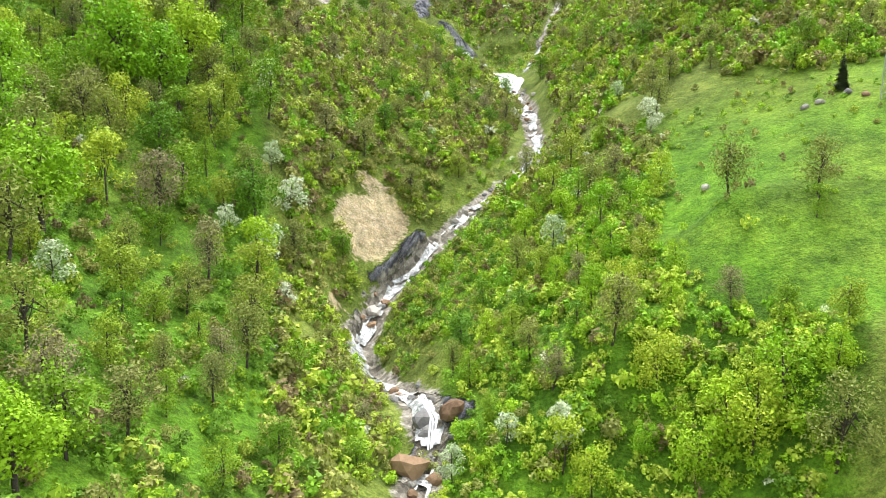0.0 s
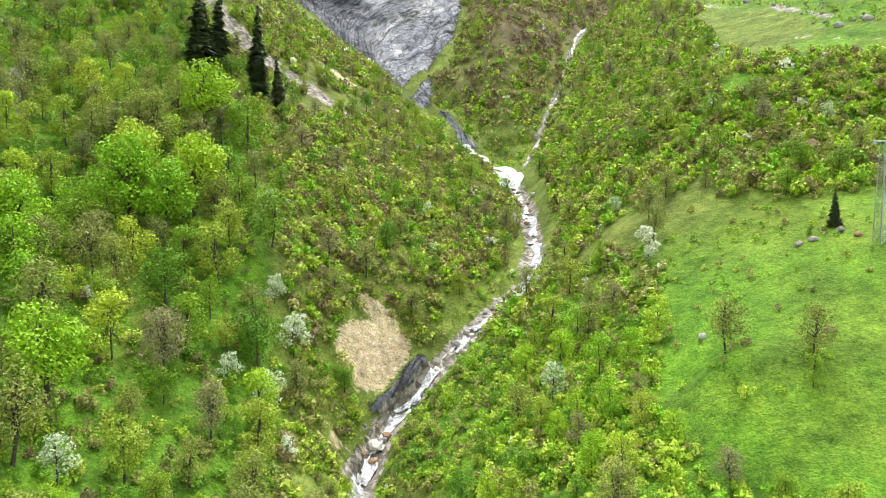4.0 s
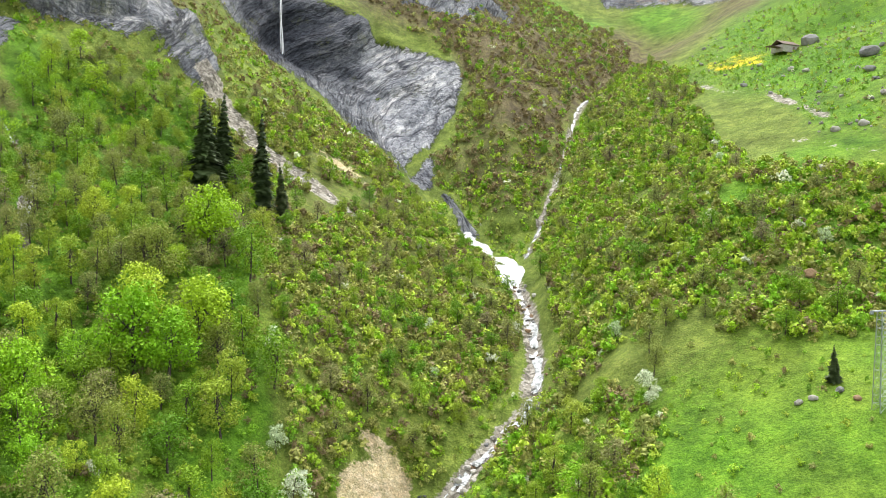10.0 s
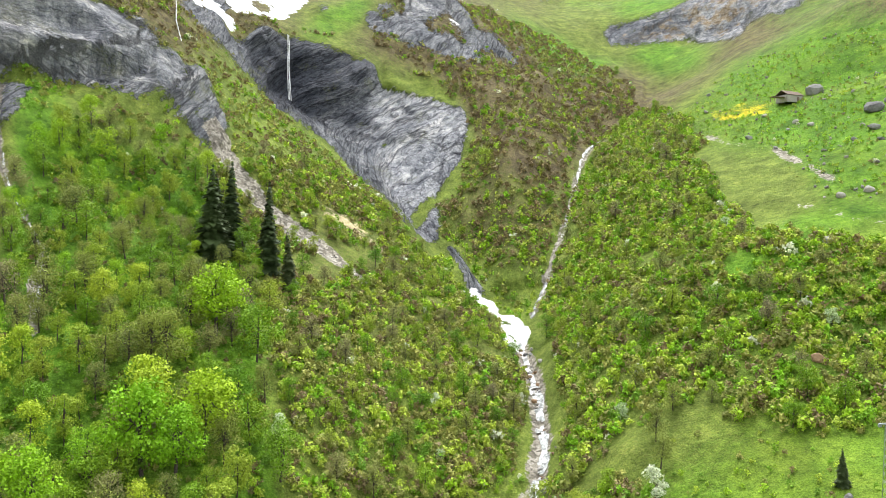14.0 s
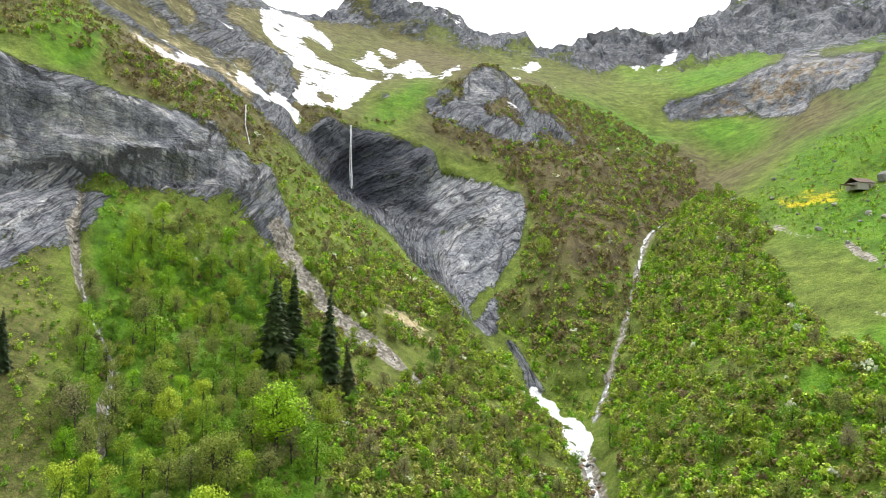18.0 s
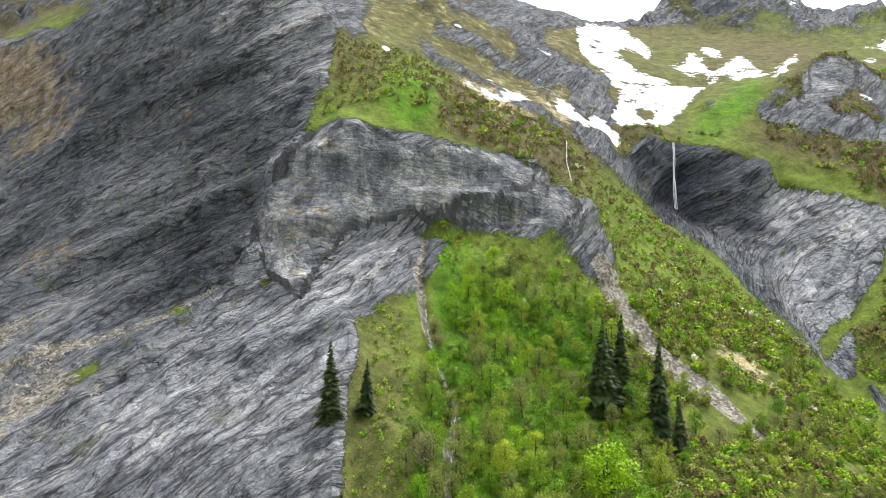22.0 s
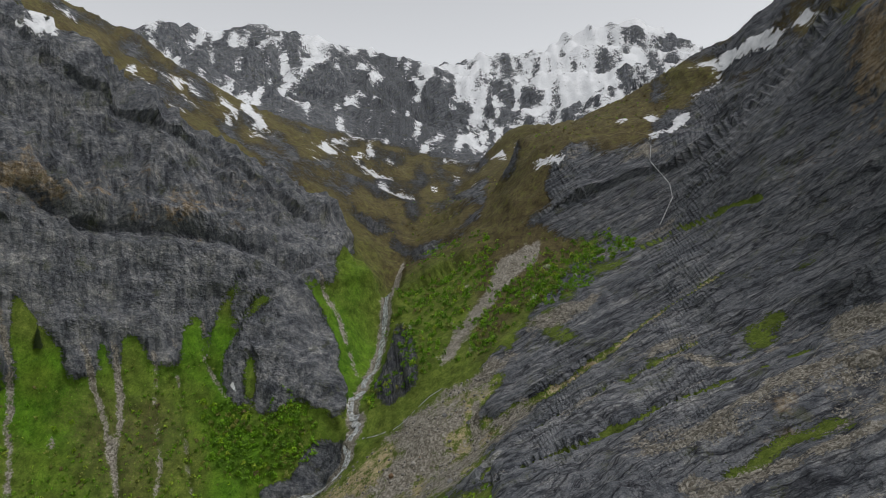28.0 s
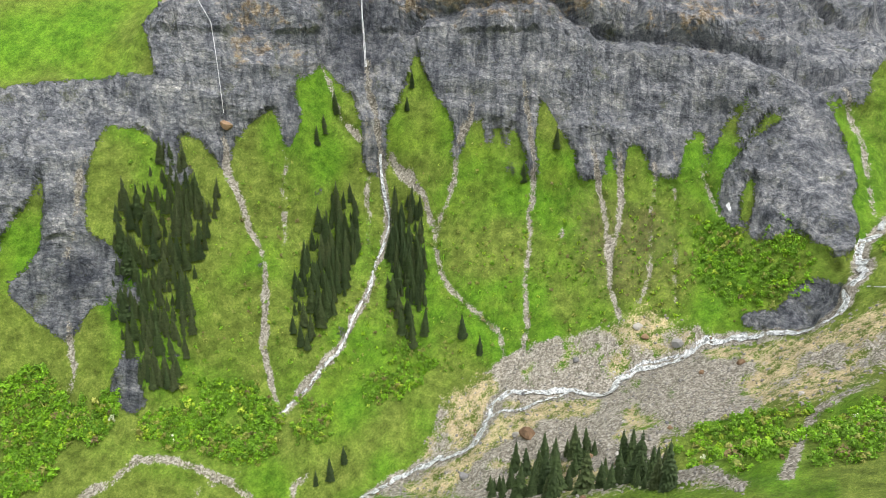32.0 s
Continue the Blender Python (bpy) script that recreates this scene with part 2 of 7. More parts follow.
landform("sw_grass_mid", (112.3, 385, -37.9), (119.5, 395, -29.8), (126.9, 400, -28.1), (133.2, 395, -29), (139.1, 400, -41.1), (146.2, 390, -33.9), (153.1, 370, -28.5), (172, 390, -50))
landform("sw_cliff_foot", (103.4, 355, -24.7), (106.6, 400, -1.8), (111.8, 425, 24.6), (117, 420, 4.7), (120.5, 422, 20.7), (126.8, 419, 37.3), (132.1, 417, 36.2), (136.3, 424, 56.9), (139.9, 428, 50.1), (143.7, 415, 51.3), (150.6, 400, 19.3), (154.3, 398, 30.2), (168, 405, 10), (180, 410, 0))
landform("sw_ledge", (99.4, 455, 43.7), (103.6, 465, 57.2), (107.5, 452, 48.5), (112.1, 440, 67.2), (117.2, 445, 72.2), (122.4, 440, 75.6), (125.9, 435, 95), (130.2, 432, 93.2), (135.3, 436, 85.4), (139.7, 440, 56.6), (144, 425, 69.7), (149.2, 410, 77), (152.5, 404, 62))
landform("sw_ledge_foot", (117.1, 438, 57.5), (122.4, 432, 59.3), (125.9, 428, 69.2), (130.2, 426, 72.5), (135.4, 430, 75.8))
landform("sw_rim", (103.8, 520, 79.1), (108.2, 500, 93.3), (112.4, 495, 118.3), (117.4, 495, 140.2), (121.4, 495, 167.7), (124.9, 500, 199.1), (134.1, 475, 178.4), (137.6, 452, 151.4), (140.2, 445, 138.9), (142.7, 432, 125.1), (146.2, 425, 104.4), (151.5, 425, 89.8), (155.7, 420, 75.6))
landform("sw_alp", (142.9, 520, 152.1), (148.2, 560, 166.4), (153.3, 520, 123.6), (155.2, 560, 137.1), (165, 560, 180), (180, 600, 160))
landform("sw_back", (125, 900, 330), (140, 900, 360), (160, 900, 340), (185, 900, 300))
landform("sw_far", (120, 1500, 250), (140, 1600, 200), (170, 1600, 200))
landform("floor_near", (99.8, 235, -36), (104.1, 233, -50.3), (109, 225, -61.8), (117.7, 215, -72.1), (127.8, 250, -104.3), (138.2, 285, -131.4))
landform("debris", (92.9, 325, -4.3), (98, 300, -26.9), (103.6, 290, -49), (109.9, 285, -68.4), (93.2, 290, -23.5), (86.1, 280, 2.6))
landform("grass_strip", (91.3, 215, -10.2), (86, 222, 0.4), (77.6, 240, 15.6), (70, 260, 29.9), (64.3, 275, 39.9))
landform("near_w", (70, 60, 6), (90, 90, 2), (105, 110, -8), (120, 110, -25), (140, 110, -45), (170, 100, -50))
landform("near_w2", (95, 170, -8), (105, 180, -25), (115, 190, -52), (130, 200, -85), (150, 210, -110), (170, 220, -120))
landform("lee", (195, 200, -110), (225, 200, -110), (260, 150, -80), (290, 120, -50), (315, 120, -20))
landform("lee_far", (195, 700, -60), (225, 700, -160), (260, 600, -140), (290, 500, -20), (312, 420, 80))
landform("lee_peaks", (195, 1700, 350), (215, 2200, 380), (240, 2600, 100), (265, 2000, 400), (295, 1500, 420), (320, 1200, 380))
landform("under", (0, 20, -26), (30, 22, -18), (60, 22, -8), (120, 20, -12), (180, 20, -20), (270, 20, -30), (330, 20, -28), (360, 20, -26))
landform("spur_side", (-4.5, 225, 42), (-4.8, 250, 60), (-5.5, 285, 80))
NA, NR, R0, R1 = 720, 544, 12.0, 4800.0


def raise_land():
    """Stretches a membrane over the landform lines, coarse to fine."""
    z = None
    for lev in (16, 8, 4, 2, 1):
        na, nr = NA // lev, NR // lev
        acc, cnt = np.zeros((na, nr)), np.zeros((na, nr))
        for pts in LAND.values():
            for (a0, r0, z0), (a1, r1, z1) in zip(pts, pts[1:]):
                s = np.linspace(0, 1, 80)
                a, r, h = a0 + (a1 - a0) * s, np.exp(np.log(r0) + (np.log(r1) - np.log(r0)) * s), z0 + (z1 - z0) * s
                ia = np.round(a / 360 * na).astype(int) % na
                ir = np.clip(np.round(np.log(r / R0) / np.log(R1 / R0) * (nr - 1)).astype(int), 0, nr - 1)
                np.add.at(acc, (ia, ir), h)
                np.add.at(cnt, (ia, ir), 1)
        fixed = cnt > 0
        val = acc / np.maximum(cnt, 1)
        if z is None:
            z = np.full((na, nr), 60.0)
        else:
            z = np.repeat(np.repeat(z, 2, 0), 2, 1)[:na, :nr]
            z = np.pad(z, ((0, 0), (0, nr - z.shape[1])), mode="edge")
        z[fixed] = val[fixed]
        for it in range(260 if lev > 2 else 110):
            zp = np.pad(z, ((0, 0), (1, 1)), mode="edge")
            m = (zp[:, 2:] + zp[:, :-2] + np.roll(z, 1, 0) + np.roll(z, -1, 0)) / 4
            z = np.where(fixed, z, z + 1.0 * (m - z))
        z = np.where(fixed, val, z)
    # ease the sharp creases a little
    for it in range(5):
        zp = np.pad(z, ((0, 0), (1, 1)), mode="edge")
        z = 0.4 * z + 0.15 * (zp[:, 2:] + zp[:, :-2] + np.roll(z, 1, 0) + np.roll(z, -1, 0))
    return z


ZLAND = raise_land()


def height(az, r):
    """Height of the smooth land at bearing az (degrees) and distance r."""
    u = (np.asarray(az, float) % 360) / 360 * NA
    v = np.clip(np.log(np.maximum(r, R0) / R0) / np.log(R1 / R0) * (NR - 1), 0, NR - 1.001)
    iu, iv = np.floor(u).astype(int), np.floor(v).astype(int)
    fu, fv = u - iu, v - iv

    def wts(f):
        return (-0.5 * f + f * f - 0.5 * f ** 3, 1 - 2.5 * f * f + 1.5 * f ** 3, 0.5 * f + 2 * f * f - 1.5 * f ** 3, -0.5 * f * f + 0.5 * f ** 3)
    wu, wv = wts(fu), wts(fv)
    out = 0
    for a in range(4):
        row = 0
        for b in range(4):
            row = row + wv[b] * ZLAND[(iu + a - 1) % NA, np.clip(iv + b - 1, 0, NR - 1)]
        out = out + wu[a] * row
    return out


def polar(x, y):
    return np.degrees(np.arctan2(-x, y)), np.hypot(x, y)


def inside(az, r, poly):
    """Whether points lie in a region given by corners (bearing, distance)."""
    res = np.zeros(len(az), bool)
    lr = np.log(np.maximum(r, 1.0))
    q = [(a, math.log(d)) for a, d in poly]
    for (a0, l0), (a1, l1) in zip(q, q[1:] + q[:1]):
        if l0 == l1:
            continue
        cond = (l0 > lr) != (l1 > lr)
        res ^= cond & (az < (a1 - a0) * (lr - l0) / (l1 - l0) + a0)
    return res


# ---- regions of cover, corners as (bearing, distance); beds and gullies as width and bends ----
REGION, RIVER, GULLY = {}, {}, {}


def region(name, *pts):
    REGION[name] = pts


def river(name, width, *pts):
    RIVER[name] = (width, pts)


def gully(name, width, *pts):
    GULLY[name] = (width, pts)


region("face", (41.2, 100), (40.4, 135), (39.5, 150), (41, 168), (47, 186), (46.4, 196), (44.3, 206), (42.4, 216), (42, 244), (46.9, 256), (50.8, 270), (55.2, 297), (60.3, 348), (66.3, 395), (71.3, 490), (75, 570), (79, 520), (86, 545), (88, 500), (84, 450), (90, 360), (96, 320), (101, 290), (98, 230), (94, 190), (84, 100), (60, 60))
region("bowl", (18.97, 275.4), (15.47, 292.5), (11.88, 296.5), (8.71, 297.2), (8.93, 293), (4.65, 293.6), (1.73, 288.4), (1.28, 281), (1.92, 259.9), (3.23, 247.6), (3.41, 225.7), (3.61, 216.9), (6.48, 213.1), (7.62, 219.9), (12.66, 257.6), (14.44, 254.5), (18.04, 264.5))
region("west_bed", (3.2, 216), (2.6, 216.9), (0.7, 199.7), (-0.2, 193), (-2.7, 186.1), (-1.6, 188.8), (-0, 191.1), (2, 194.3))
region("scree", (21.1, 199.4), (19.7, 196.2), (18.5, 187.8), (15.9, 179.4), (12.4, 175), (8.8, 163.7), (8.4, 160.7), (12, 166.7), (15.4, 172.1), (18.7, 179.1), (20.5, 186.4), (21.8, 194.7))
region("chute_rock", (23.86, 197.1), (22.69, 216.8), (21.42, 222.3), (19.57, 202.6), (20.35, 187.3), (22.51, 189.9))
region("shale", (39.9, 181.5), (37.8, 169.1), (35.4, 164.9), (33.9, 170.4), (32.2, 186.2), (34.8, 185.4))
region("shale_left", (44.24, 168.9), (41.11, 183), (35.3, 182.8), (35.22, 166.3), (37.74, 161.9), (39.29, 154.9), (40.19, 161.1))
region("dry_strip", (14.4, 199.1), (10.5, 196.4), (6.8, 190.4), (4.6, 180.1), (8, 180.5), (11.8, 184.8))
region("dry_strip_low", (3.3, 170.5), (1.9, 170.2), (-1.3, 161), (0.5, 163))
region("dry_slope", (32.4, 243.5), (27, 275.7), (21.6, 286.1), (23.4, 265.5), (27.9, 237.4), (31.5, 224.9))
region("scar", (9.85, 89.3), (10.52, 91.5), (8.13, 97), (5.9, 97.7), (3.85, 96.5), (5.39, 92.5), (7.61, 88.2), (9.31, 87.7))
region("scar_top", (9.04, 100.4), (7.27, 100.5), (3.65, 98.7), (5.91, 98.3), (8.14, 98.1))
region("scar_low", (11.2, 79.5), (9.79, 80.7), (8.66, 79.4), (10.12, 77.9))
region("black_rock", (7.7, 87.5), (5.39, 92.5), (3.62, 96.4), (2.61, 96.3), (3.8, 93.4), (5.81, 89.3), (7.82, 85.7))
region("fall_rock", (3, 61.1), (-0.3, 56.9), (-2.9, 53.8), (-0.5, 52.6), (0.6, 47.5), (4.4, 45.6), (3, 51.8))
region("meadow", (-16.4, 84.5), (-20.2, 90.8), (-24.1, 98.3), (-29.5, 110.4), (-32.1, 55.1), (-22.8, 55.2), (-18.1, 58.6), (-15.5, 66.5), (-15.1, 81.9))
region("meadow_mid", (-17.1, 149.3), (-20.9, 159.1), (-23.4, 168.1), (-28.7, 167.2), (-29, 145.9), (-26.1, 141.1), (-21.4, 143.6))
region("meadow_up", (-14.1, 265.2), (-16.4, 298.3), (-19.7, 328.6), (-28, 303.9), (-28.7, 172.7), (-24.4, 177.6), (-22.4, 213.8), (-17.7, 246.1))
region("meadow_bank", (-0.5, 93.7), (-3.7, 92.2), (-7.4, 85.7), (-7, 71.6), (-3.5, 68), (2.2, 69.3), (5.3, 81), (2.6, 88.2))
region("glade", (22.1, 136.4), (15.9, 143.4), (18.2, 112.5), (15.9, 91.6), (20.9, 89.2), (23.1, 104.5))
region("glade_left", (34, 184.6), (31.1, 187.3), (29.9, 165.2), (31.1, 145.4), (32.6, 146.8), (33.8, 164.5))
region("ledge_green", (36.61, 235.1), (33.49, 233.8), (33.49, 210.6), (35.27, 199.5), (41.03, 201.4), (37.73, 205.4))
region("knob_green", (15.93, 297.3), (12.4, 330.9), (9.73, 366.4), (7.9, 359.7), (10.12, 325.2), (12.79, 298.7), (14.58, 296.2))
region("alp_a", (0.3, 430.6), (-1.45, 458.4), (-4.07, 447.9), (-6.19, 449.6), (-8.7, 432.7), (-11.54, 421.1), (-9.94, 397.1), (-7.48, 376.3), (-4.96, 369.3), (-3.66, 389.5), (-1.48, 407.6))
region("alp_b", (-9.93, 455.4), (-13.14, 462.7), (-18.46, 393), (-15.84, 394.3), (-13.91, 394.8), (-11.54, 427.2))
region("alp_c", (-2.64, 322.5), (-4.16, 314.6), (-5.84, 318.3), (-5.01, 302.3), (-3.3, 303.5))
region("alp_d", (-4.87, 618.5), (-9.92, 580.1), (-13.92, 623.9), (-17.74, 567.2), (-15.13, 489), (-11.97, 474.2), (-9.12, 514.6), (-5.31, 554))
region("flowers", (-16.4, 270.9), (-18.8, 272.7), (-21.5, 267.7), (-20.3, 259.1), (-17.7, 259.3))
region("flowers_up", (-24.1, 261.2), (-26.7, 260.4), (-26.7, 254.3), (-24.5, 251.3))
region("brown", (3.16, 372.6), (0.29, 413.3), (-3.66, 383.1), (-4.96, 361.8), (-11.54, 413.6), (-13.12, 382.2), (-10.76, 345.1), (-7.13, 275), (-5.07, 241.3), (-1.64, 241.8), (1.06, 281), (1.52, 297.6), (5.13, 317.3), (7.4, 328.2))
region("brown_ledge", (33.49, 211.6), (30.02, 244.7), (25, 246.9), (20.27, 278.3), (23.42, 226.8), (25.84, 212.6), (30.02, 203.4), (34.16, 197))
region("snow_main", (22.75, 422.3), (20.22, 575.4), (17.74, 487.4), (16.55, 410.2), (13.65, 439), (12.49, 405.9), (9.29, 381), (12.45, 372.7), (14.21, 334), (15.94, 302.3), (18.8, 287.2), (20.57, 291.4), (19.52, 312.6), (20.46, 348), (22.46, 368.2))
region("snow_a", (38.4, 255), (37.8, 258.4), (37.3, 243.9), (38.1, 244.8))
region("snow_b", (36.9, 255.5), (36.2, 257.5), (35.6, 250.8), (36.3, 248.4))
region("snow_c", (33, 321.5), (32.1, 322.7), (31.2, 316.8), (32.2, 314.8))
region("snow_lip", (16.2, 292.7), (14.5, 297), (15.1, 292.8), (15.8, 291.8))
region("snow_gully", (3.73, 197.1), (2.68, 194.7), (-0.6, 191.1), (-3, 181.1), (-3.99, 170.1), (-3.41, 162.6), (-2.04, 162.2), (-1.22, 176), (1.43, 189.8))
region("snow_sw", (112.8, 404.1), (112.5, 399.3), (111.5, 394.6), (111.6, 390.3), (112.2, 394.2))
region("ochre_face", (66.65, 399.3), (62.75, 361.5), (60.24, 322), (61.3, 308), (64.14, 315.1), (68.35, 366.2), (66.56, 377.5))
region("ochre_face_b", (73.19, 474.2), (70.58, 400.8), (71.06, 386.9), (72.69, 405.5))
region("ochre_band", (45.27, 191.5), (41.11, 186.3), (35.95, 190.8), (35.96, 187.8), (39.76, 183.8), (45.26, 190.3))
region("ochre_sw", (137.9, 436.2), (134.4, 437.3), (129.3, 437.3), (124.6, 444.4), (124.1, 432.9), (128.5, 428.4), (132.8, 430.2), (136.2, 432.4))
region("ochre_sw_b", (150.3, 411.9), (145.9, 417.9), (143.8, 420.5), (143.7, 417), (146.1, 412), (150.1, 404.9))
region("ochre_sw_c", (124.1, 431.7), (115.5, 449.7), (110.5, 458.4), (110.8, 441.5), (117.2, 440.6), (121.9, 434.3))
region("sw_debris", (140.31, 280.7), (136.16, 302.9), (134.63, 315.9), (134.64, 327), (130.72, 336), (126.92, 346.1), (123.65, 348.3), (120.04, 350.3), (116.55, 350.8), (112.6, 343.4), (109.2, 334.5), (105.82, 329.9), (103.38, 324.6), (100.99, 332), (95.5, 338), (90, 326), (94, 300), (88.5, 296), (93.5, 272), (90.5, 252), (94.5, 236), (97.5, 240), (99.97, 266.7), (102.02, 252.5), (104.83, 252.1), (111.6, 257.8), (113.76, 242), (113.97, 225.7), (108.41, 159.9), (106.9, 147.5))
region("sw_bush", (114.36, 396), (113.29, 400.5), (111.86, 388.6), (110.14, 376.4), (106.86, 374.9), (105.9, 365.2), (105.35, 358.8), (107.01, 353.6), (107.58, 346.5), (110.69, 350.3), (113.34, 360), (114.3, 382.4))
region("gorge_bush", (99.94, 510.1), (95.57, 548.4), (91.99, 487.5), (91.54, 457.1), (92.86, 421.9), (95.08, 387.1), (96.41, 356.9), (99.55, 357.2), (101.78, 355.1), (102.01, 366.1), (99.56, 390.1), (99.48, 441.2))
region("gorge_bush_b", (90.6, 360), (93.27, 348.3), (95.06, 348.9), (92.84, 386.4), (90.41, 421.4), (88, 440.9), (82.85, 458.1), (80.95, 447.1), (85.79, 383.4))
region("gorge_fan", (91.63, 457.7), (88.02, 462.2), (88.22, 444), (90.41, 422.8), (92.84, 386.4), (95.06, 357.4), (96.41, 354.9), (95.08, 387.1), (92.41, 422.5))
region("gorge_rock", (101.25, 373.4), (100.01, 407.7), (99.34, 440.6), (97.99, 398.8), (97.66, 353.8), (100.44, 353.4))
region("grass_strip", (112.4, 249.6), (105.5, 258.3), (97.5, 233.9), (91.6, 215.8), (91.3, 188.7), (97.1, 185.3), (100.8, 170.3))
region("spruce_a", (142.5, 401.4), (140.6, 400.4), (141.1, 385.8), (142.4, 365.8), (145.4, 349.3), (146.8, 354.1), (146, 373.6), (144.1, 390.2))
region("spruce_b", (138.1, 404.7), (135.9, 399.6), (135.5, 381.1), (135.5, 361.8), (137.7, 365.8), (138.5, 385.3))
region("spruce_c", (156.7, 391.7), (154.3, 389), (151.7, 384), (151.9, 375.8), (154, 365.3), (153.8, 352.3), (156.4, 339.9), (158.5, 344.1))
region("spruce_d", (159.1, 385.2), (157.4, 385.5), (155, 383.9), (152.7, 380.5), (152.6, 371), (154.8, 355.8), (157.6, 341.4), (159.2, 346.7), (160.1, 363.6))
region("spruce_e", (138.8, 395.8), (135.8, 388.4), (135.1, 358.8), (136.1, 343.3), (138.5, 360.5))
region("spruce_f", (129.4, 264.4), (125.9, 264.3), (121, 255), (114.2, 224.1), (113.1, 163.9), (130.3, 249.2))
region("sw_scrub", (168.15, 364.2), (166.02, 360.7), (164.66, 356), (163.72, 350.6), (164.17, 346.1), (162.97, 339.2), (165.32, 332.4), (168.13, 335), (169.54, 337.8))
region("sw_scrub_b", (159.38, 327), (158.13, 337.8), (154.57, 339.3), (151.42, 341.2), (148.53, 337.2), (147.95, 327.3), (149.16, 316.2), (152.04, 310.7), (153.84, 314.3), (157.28, 322))
region("sw_scrub_c", (147.95, 327.3), (146.63, 337.9), (143.07, 329.9), (143.68, 315.2), (146.65, 315.1))
region("sw_scrub_d", (113.88, 234.9), (112.8, 251.8), (110.37, 259.1), (106.39, 257.4), (104.07, 250.6), (104.47, 235.7), (104.44, 162.1), (108.54, 167.3), (112.39, 223.4))
region("sw_lawn", (163.1, 322.1), (159.5, 324.3), (156.9, 319.1), (153, 308.5), (156.4, 307))
region("wood", (36, 60), (36, 120), (33, 165), (30, 178), (21, 184), (17, 150), (14, 60), (13, 34), (40, 26))
region("wood_right", (17, 150), (21, 184), (17, 198), (12, 220), (8, 220), (3, 194), (-1.2, 182), (-3, 160), (-3.8, 135), (-3, 118), (0.5, 105), (4, 99), (8.5, 92), (9.6, 82), (9.4, 72), (6, 60), (4, 50), (10, 33), (14, 40), (14, 60))
region("brush_right", (-2.2, 98), (-5.8, 113), (-6.3, 130), (-5.3, 153), (-4.7, 182), (-7.2, 225), (-8.8, 275), (-11, 322), (-13, 305), (-16, 255), (-17, 205), (-20, 165), (-30, 152), (-30, 112), (-24, 107), (-18, 112), (-14, 100), (-15.5, 84), (-12, 78), (-6, 86))
region("brush_near", (1.5, 54), (-1, 66), (-3, 84), (-8, 96), (-14, 90), (-16, 80), (-15.5, 67), (-20, 59), (-30, 55), (-34, 26), (6, 26), (3, 44))
region("brush_mid", (3.6, 222), (-2, 196), (-4.3, 195), (-6.2, 225), (-8, 290), (-11.5, 345), (-10, 400), (-6, 430), (0, 440), (4, 400), (8, 350), (9, 310), (4, 300), (1, 288), (1.8, 255))
region("sw_left_rock", (164.9, 431.2), (159.7, 408.6), (153.3, 399), (158.7, 392.8), (161.2, 383.4), (159.7, 362.9), (163.6, 360.2), (165, 378.7), (166.9, 386.3))
region("sw_left_rock_b", (161.3, 356), (158.4, 341.8), (159.8, 341.1), (161.2, 349.8))
region("sw_low_edge", (166.47, 391.9), (161.21, 383.1), (159.81, 398.6), (154.2, 383.1), (150.82, 391.3), (147.89, 395.5), (146.5, 401), (140.05, 407.9), (138.25, 409.1), (135.09, 405.1), (132.75, 405.5), (130.14, 405), (126.76, 405.4), (123.01, 404.4), (117.52, 409.5), (114.02, 406.6), (111.86, 388.6), (109.75, 375.8), (106.86, 374.9), (103.97, 358.9), (103.61, 375.5), (103.99, 405.6))
region("tongue_a", (161.21, 383.1), (160.72, 391.7), (159.78, 399.2), (158.85, 403.6), (157.72, 402.5), (156.09, 398), (155.13, 390.6), (154.8, 383.5), (154.18, 372.1))
region("tongue_b", (153.79, 394.5), (152.65, 394.7), (151.37, 392.8), (150.98, 388.7), (151.04, 383.6), (151.84, 383.5), (153.27, 387.1), (154.43, 387.8))
region("tongue_c", (150.49, 391.8), (150.2, 395.7), (149.58, 398.2), (148.46, 401.6), (146.8, 406), (146.44, 402.6), (146.78, 394.9), (149.43, 384.5))
region("tongue_d", (146.17, 396.1), (145.98, 401.8), (145.18, 405.9), (145.28, 411.1), (145.38, 413.1), (144.26, 414.4), (142.98, 418.2), (141.76, 418.5), (140.73, 418.7), (140.29, 414.5), (140.17, 405.9))
region("tongue_e", (138.27, 407.5), (138.64, 413.6), (138.16, 416.5), (137.16, 418.4), (136.6, 422.7), (135.89, 427.8), (135.56, 422.4), (134.62, 417.3), (133.74, 414.5), (133.16, 411.5), (133.29, 404.5), (133.74, 400.5))
region("tongue_f", (132.74, 401.3), (132.49, 409.5), (131.97, 413.3), (131.32, 414.3), (130.82, 413), (130.35, 408.9), (130.02, 401.8))
region("tongue_g", (130.25, 407.1), (130.03, 413.6), (129.55, 414.1), (129.14, 408.3), (128.94, 402.8))
region("tongue_h", (129.09, 407.9), (128.89, 414.1), (128.23, 413.6), (127.5, 409.5), (127.06, 404.3))
region("tongue_i", (126.52, 404.5), (126.82, 413.3), (126.51, 417.6), (126.13, 418.3), (125.2, 415.5), (124.27, 412.5), (123.48, 409.9), (123.49, 401.8))
region("tongue_j", (121.23, 403.1), (121.5, 411.5), (121.26, 416.5), (120.77, 414.1), (120.4, 405.2))
region("tongue_k", (119.77, 404.1), (119.85, 415.1), (119.5, 418.5), (118.93, 415.8), (118.15, 415), (117.74, 404.2))
region("tongue_l", (115.75, 404.7), (115.86, 418.3), (115.48, 420.5), (114.71, 424.6), (114.1, 422.1), (114.11, 412.3), (114.13, 403.1))
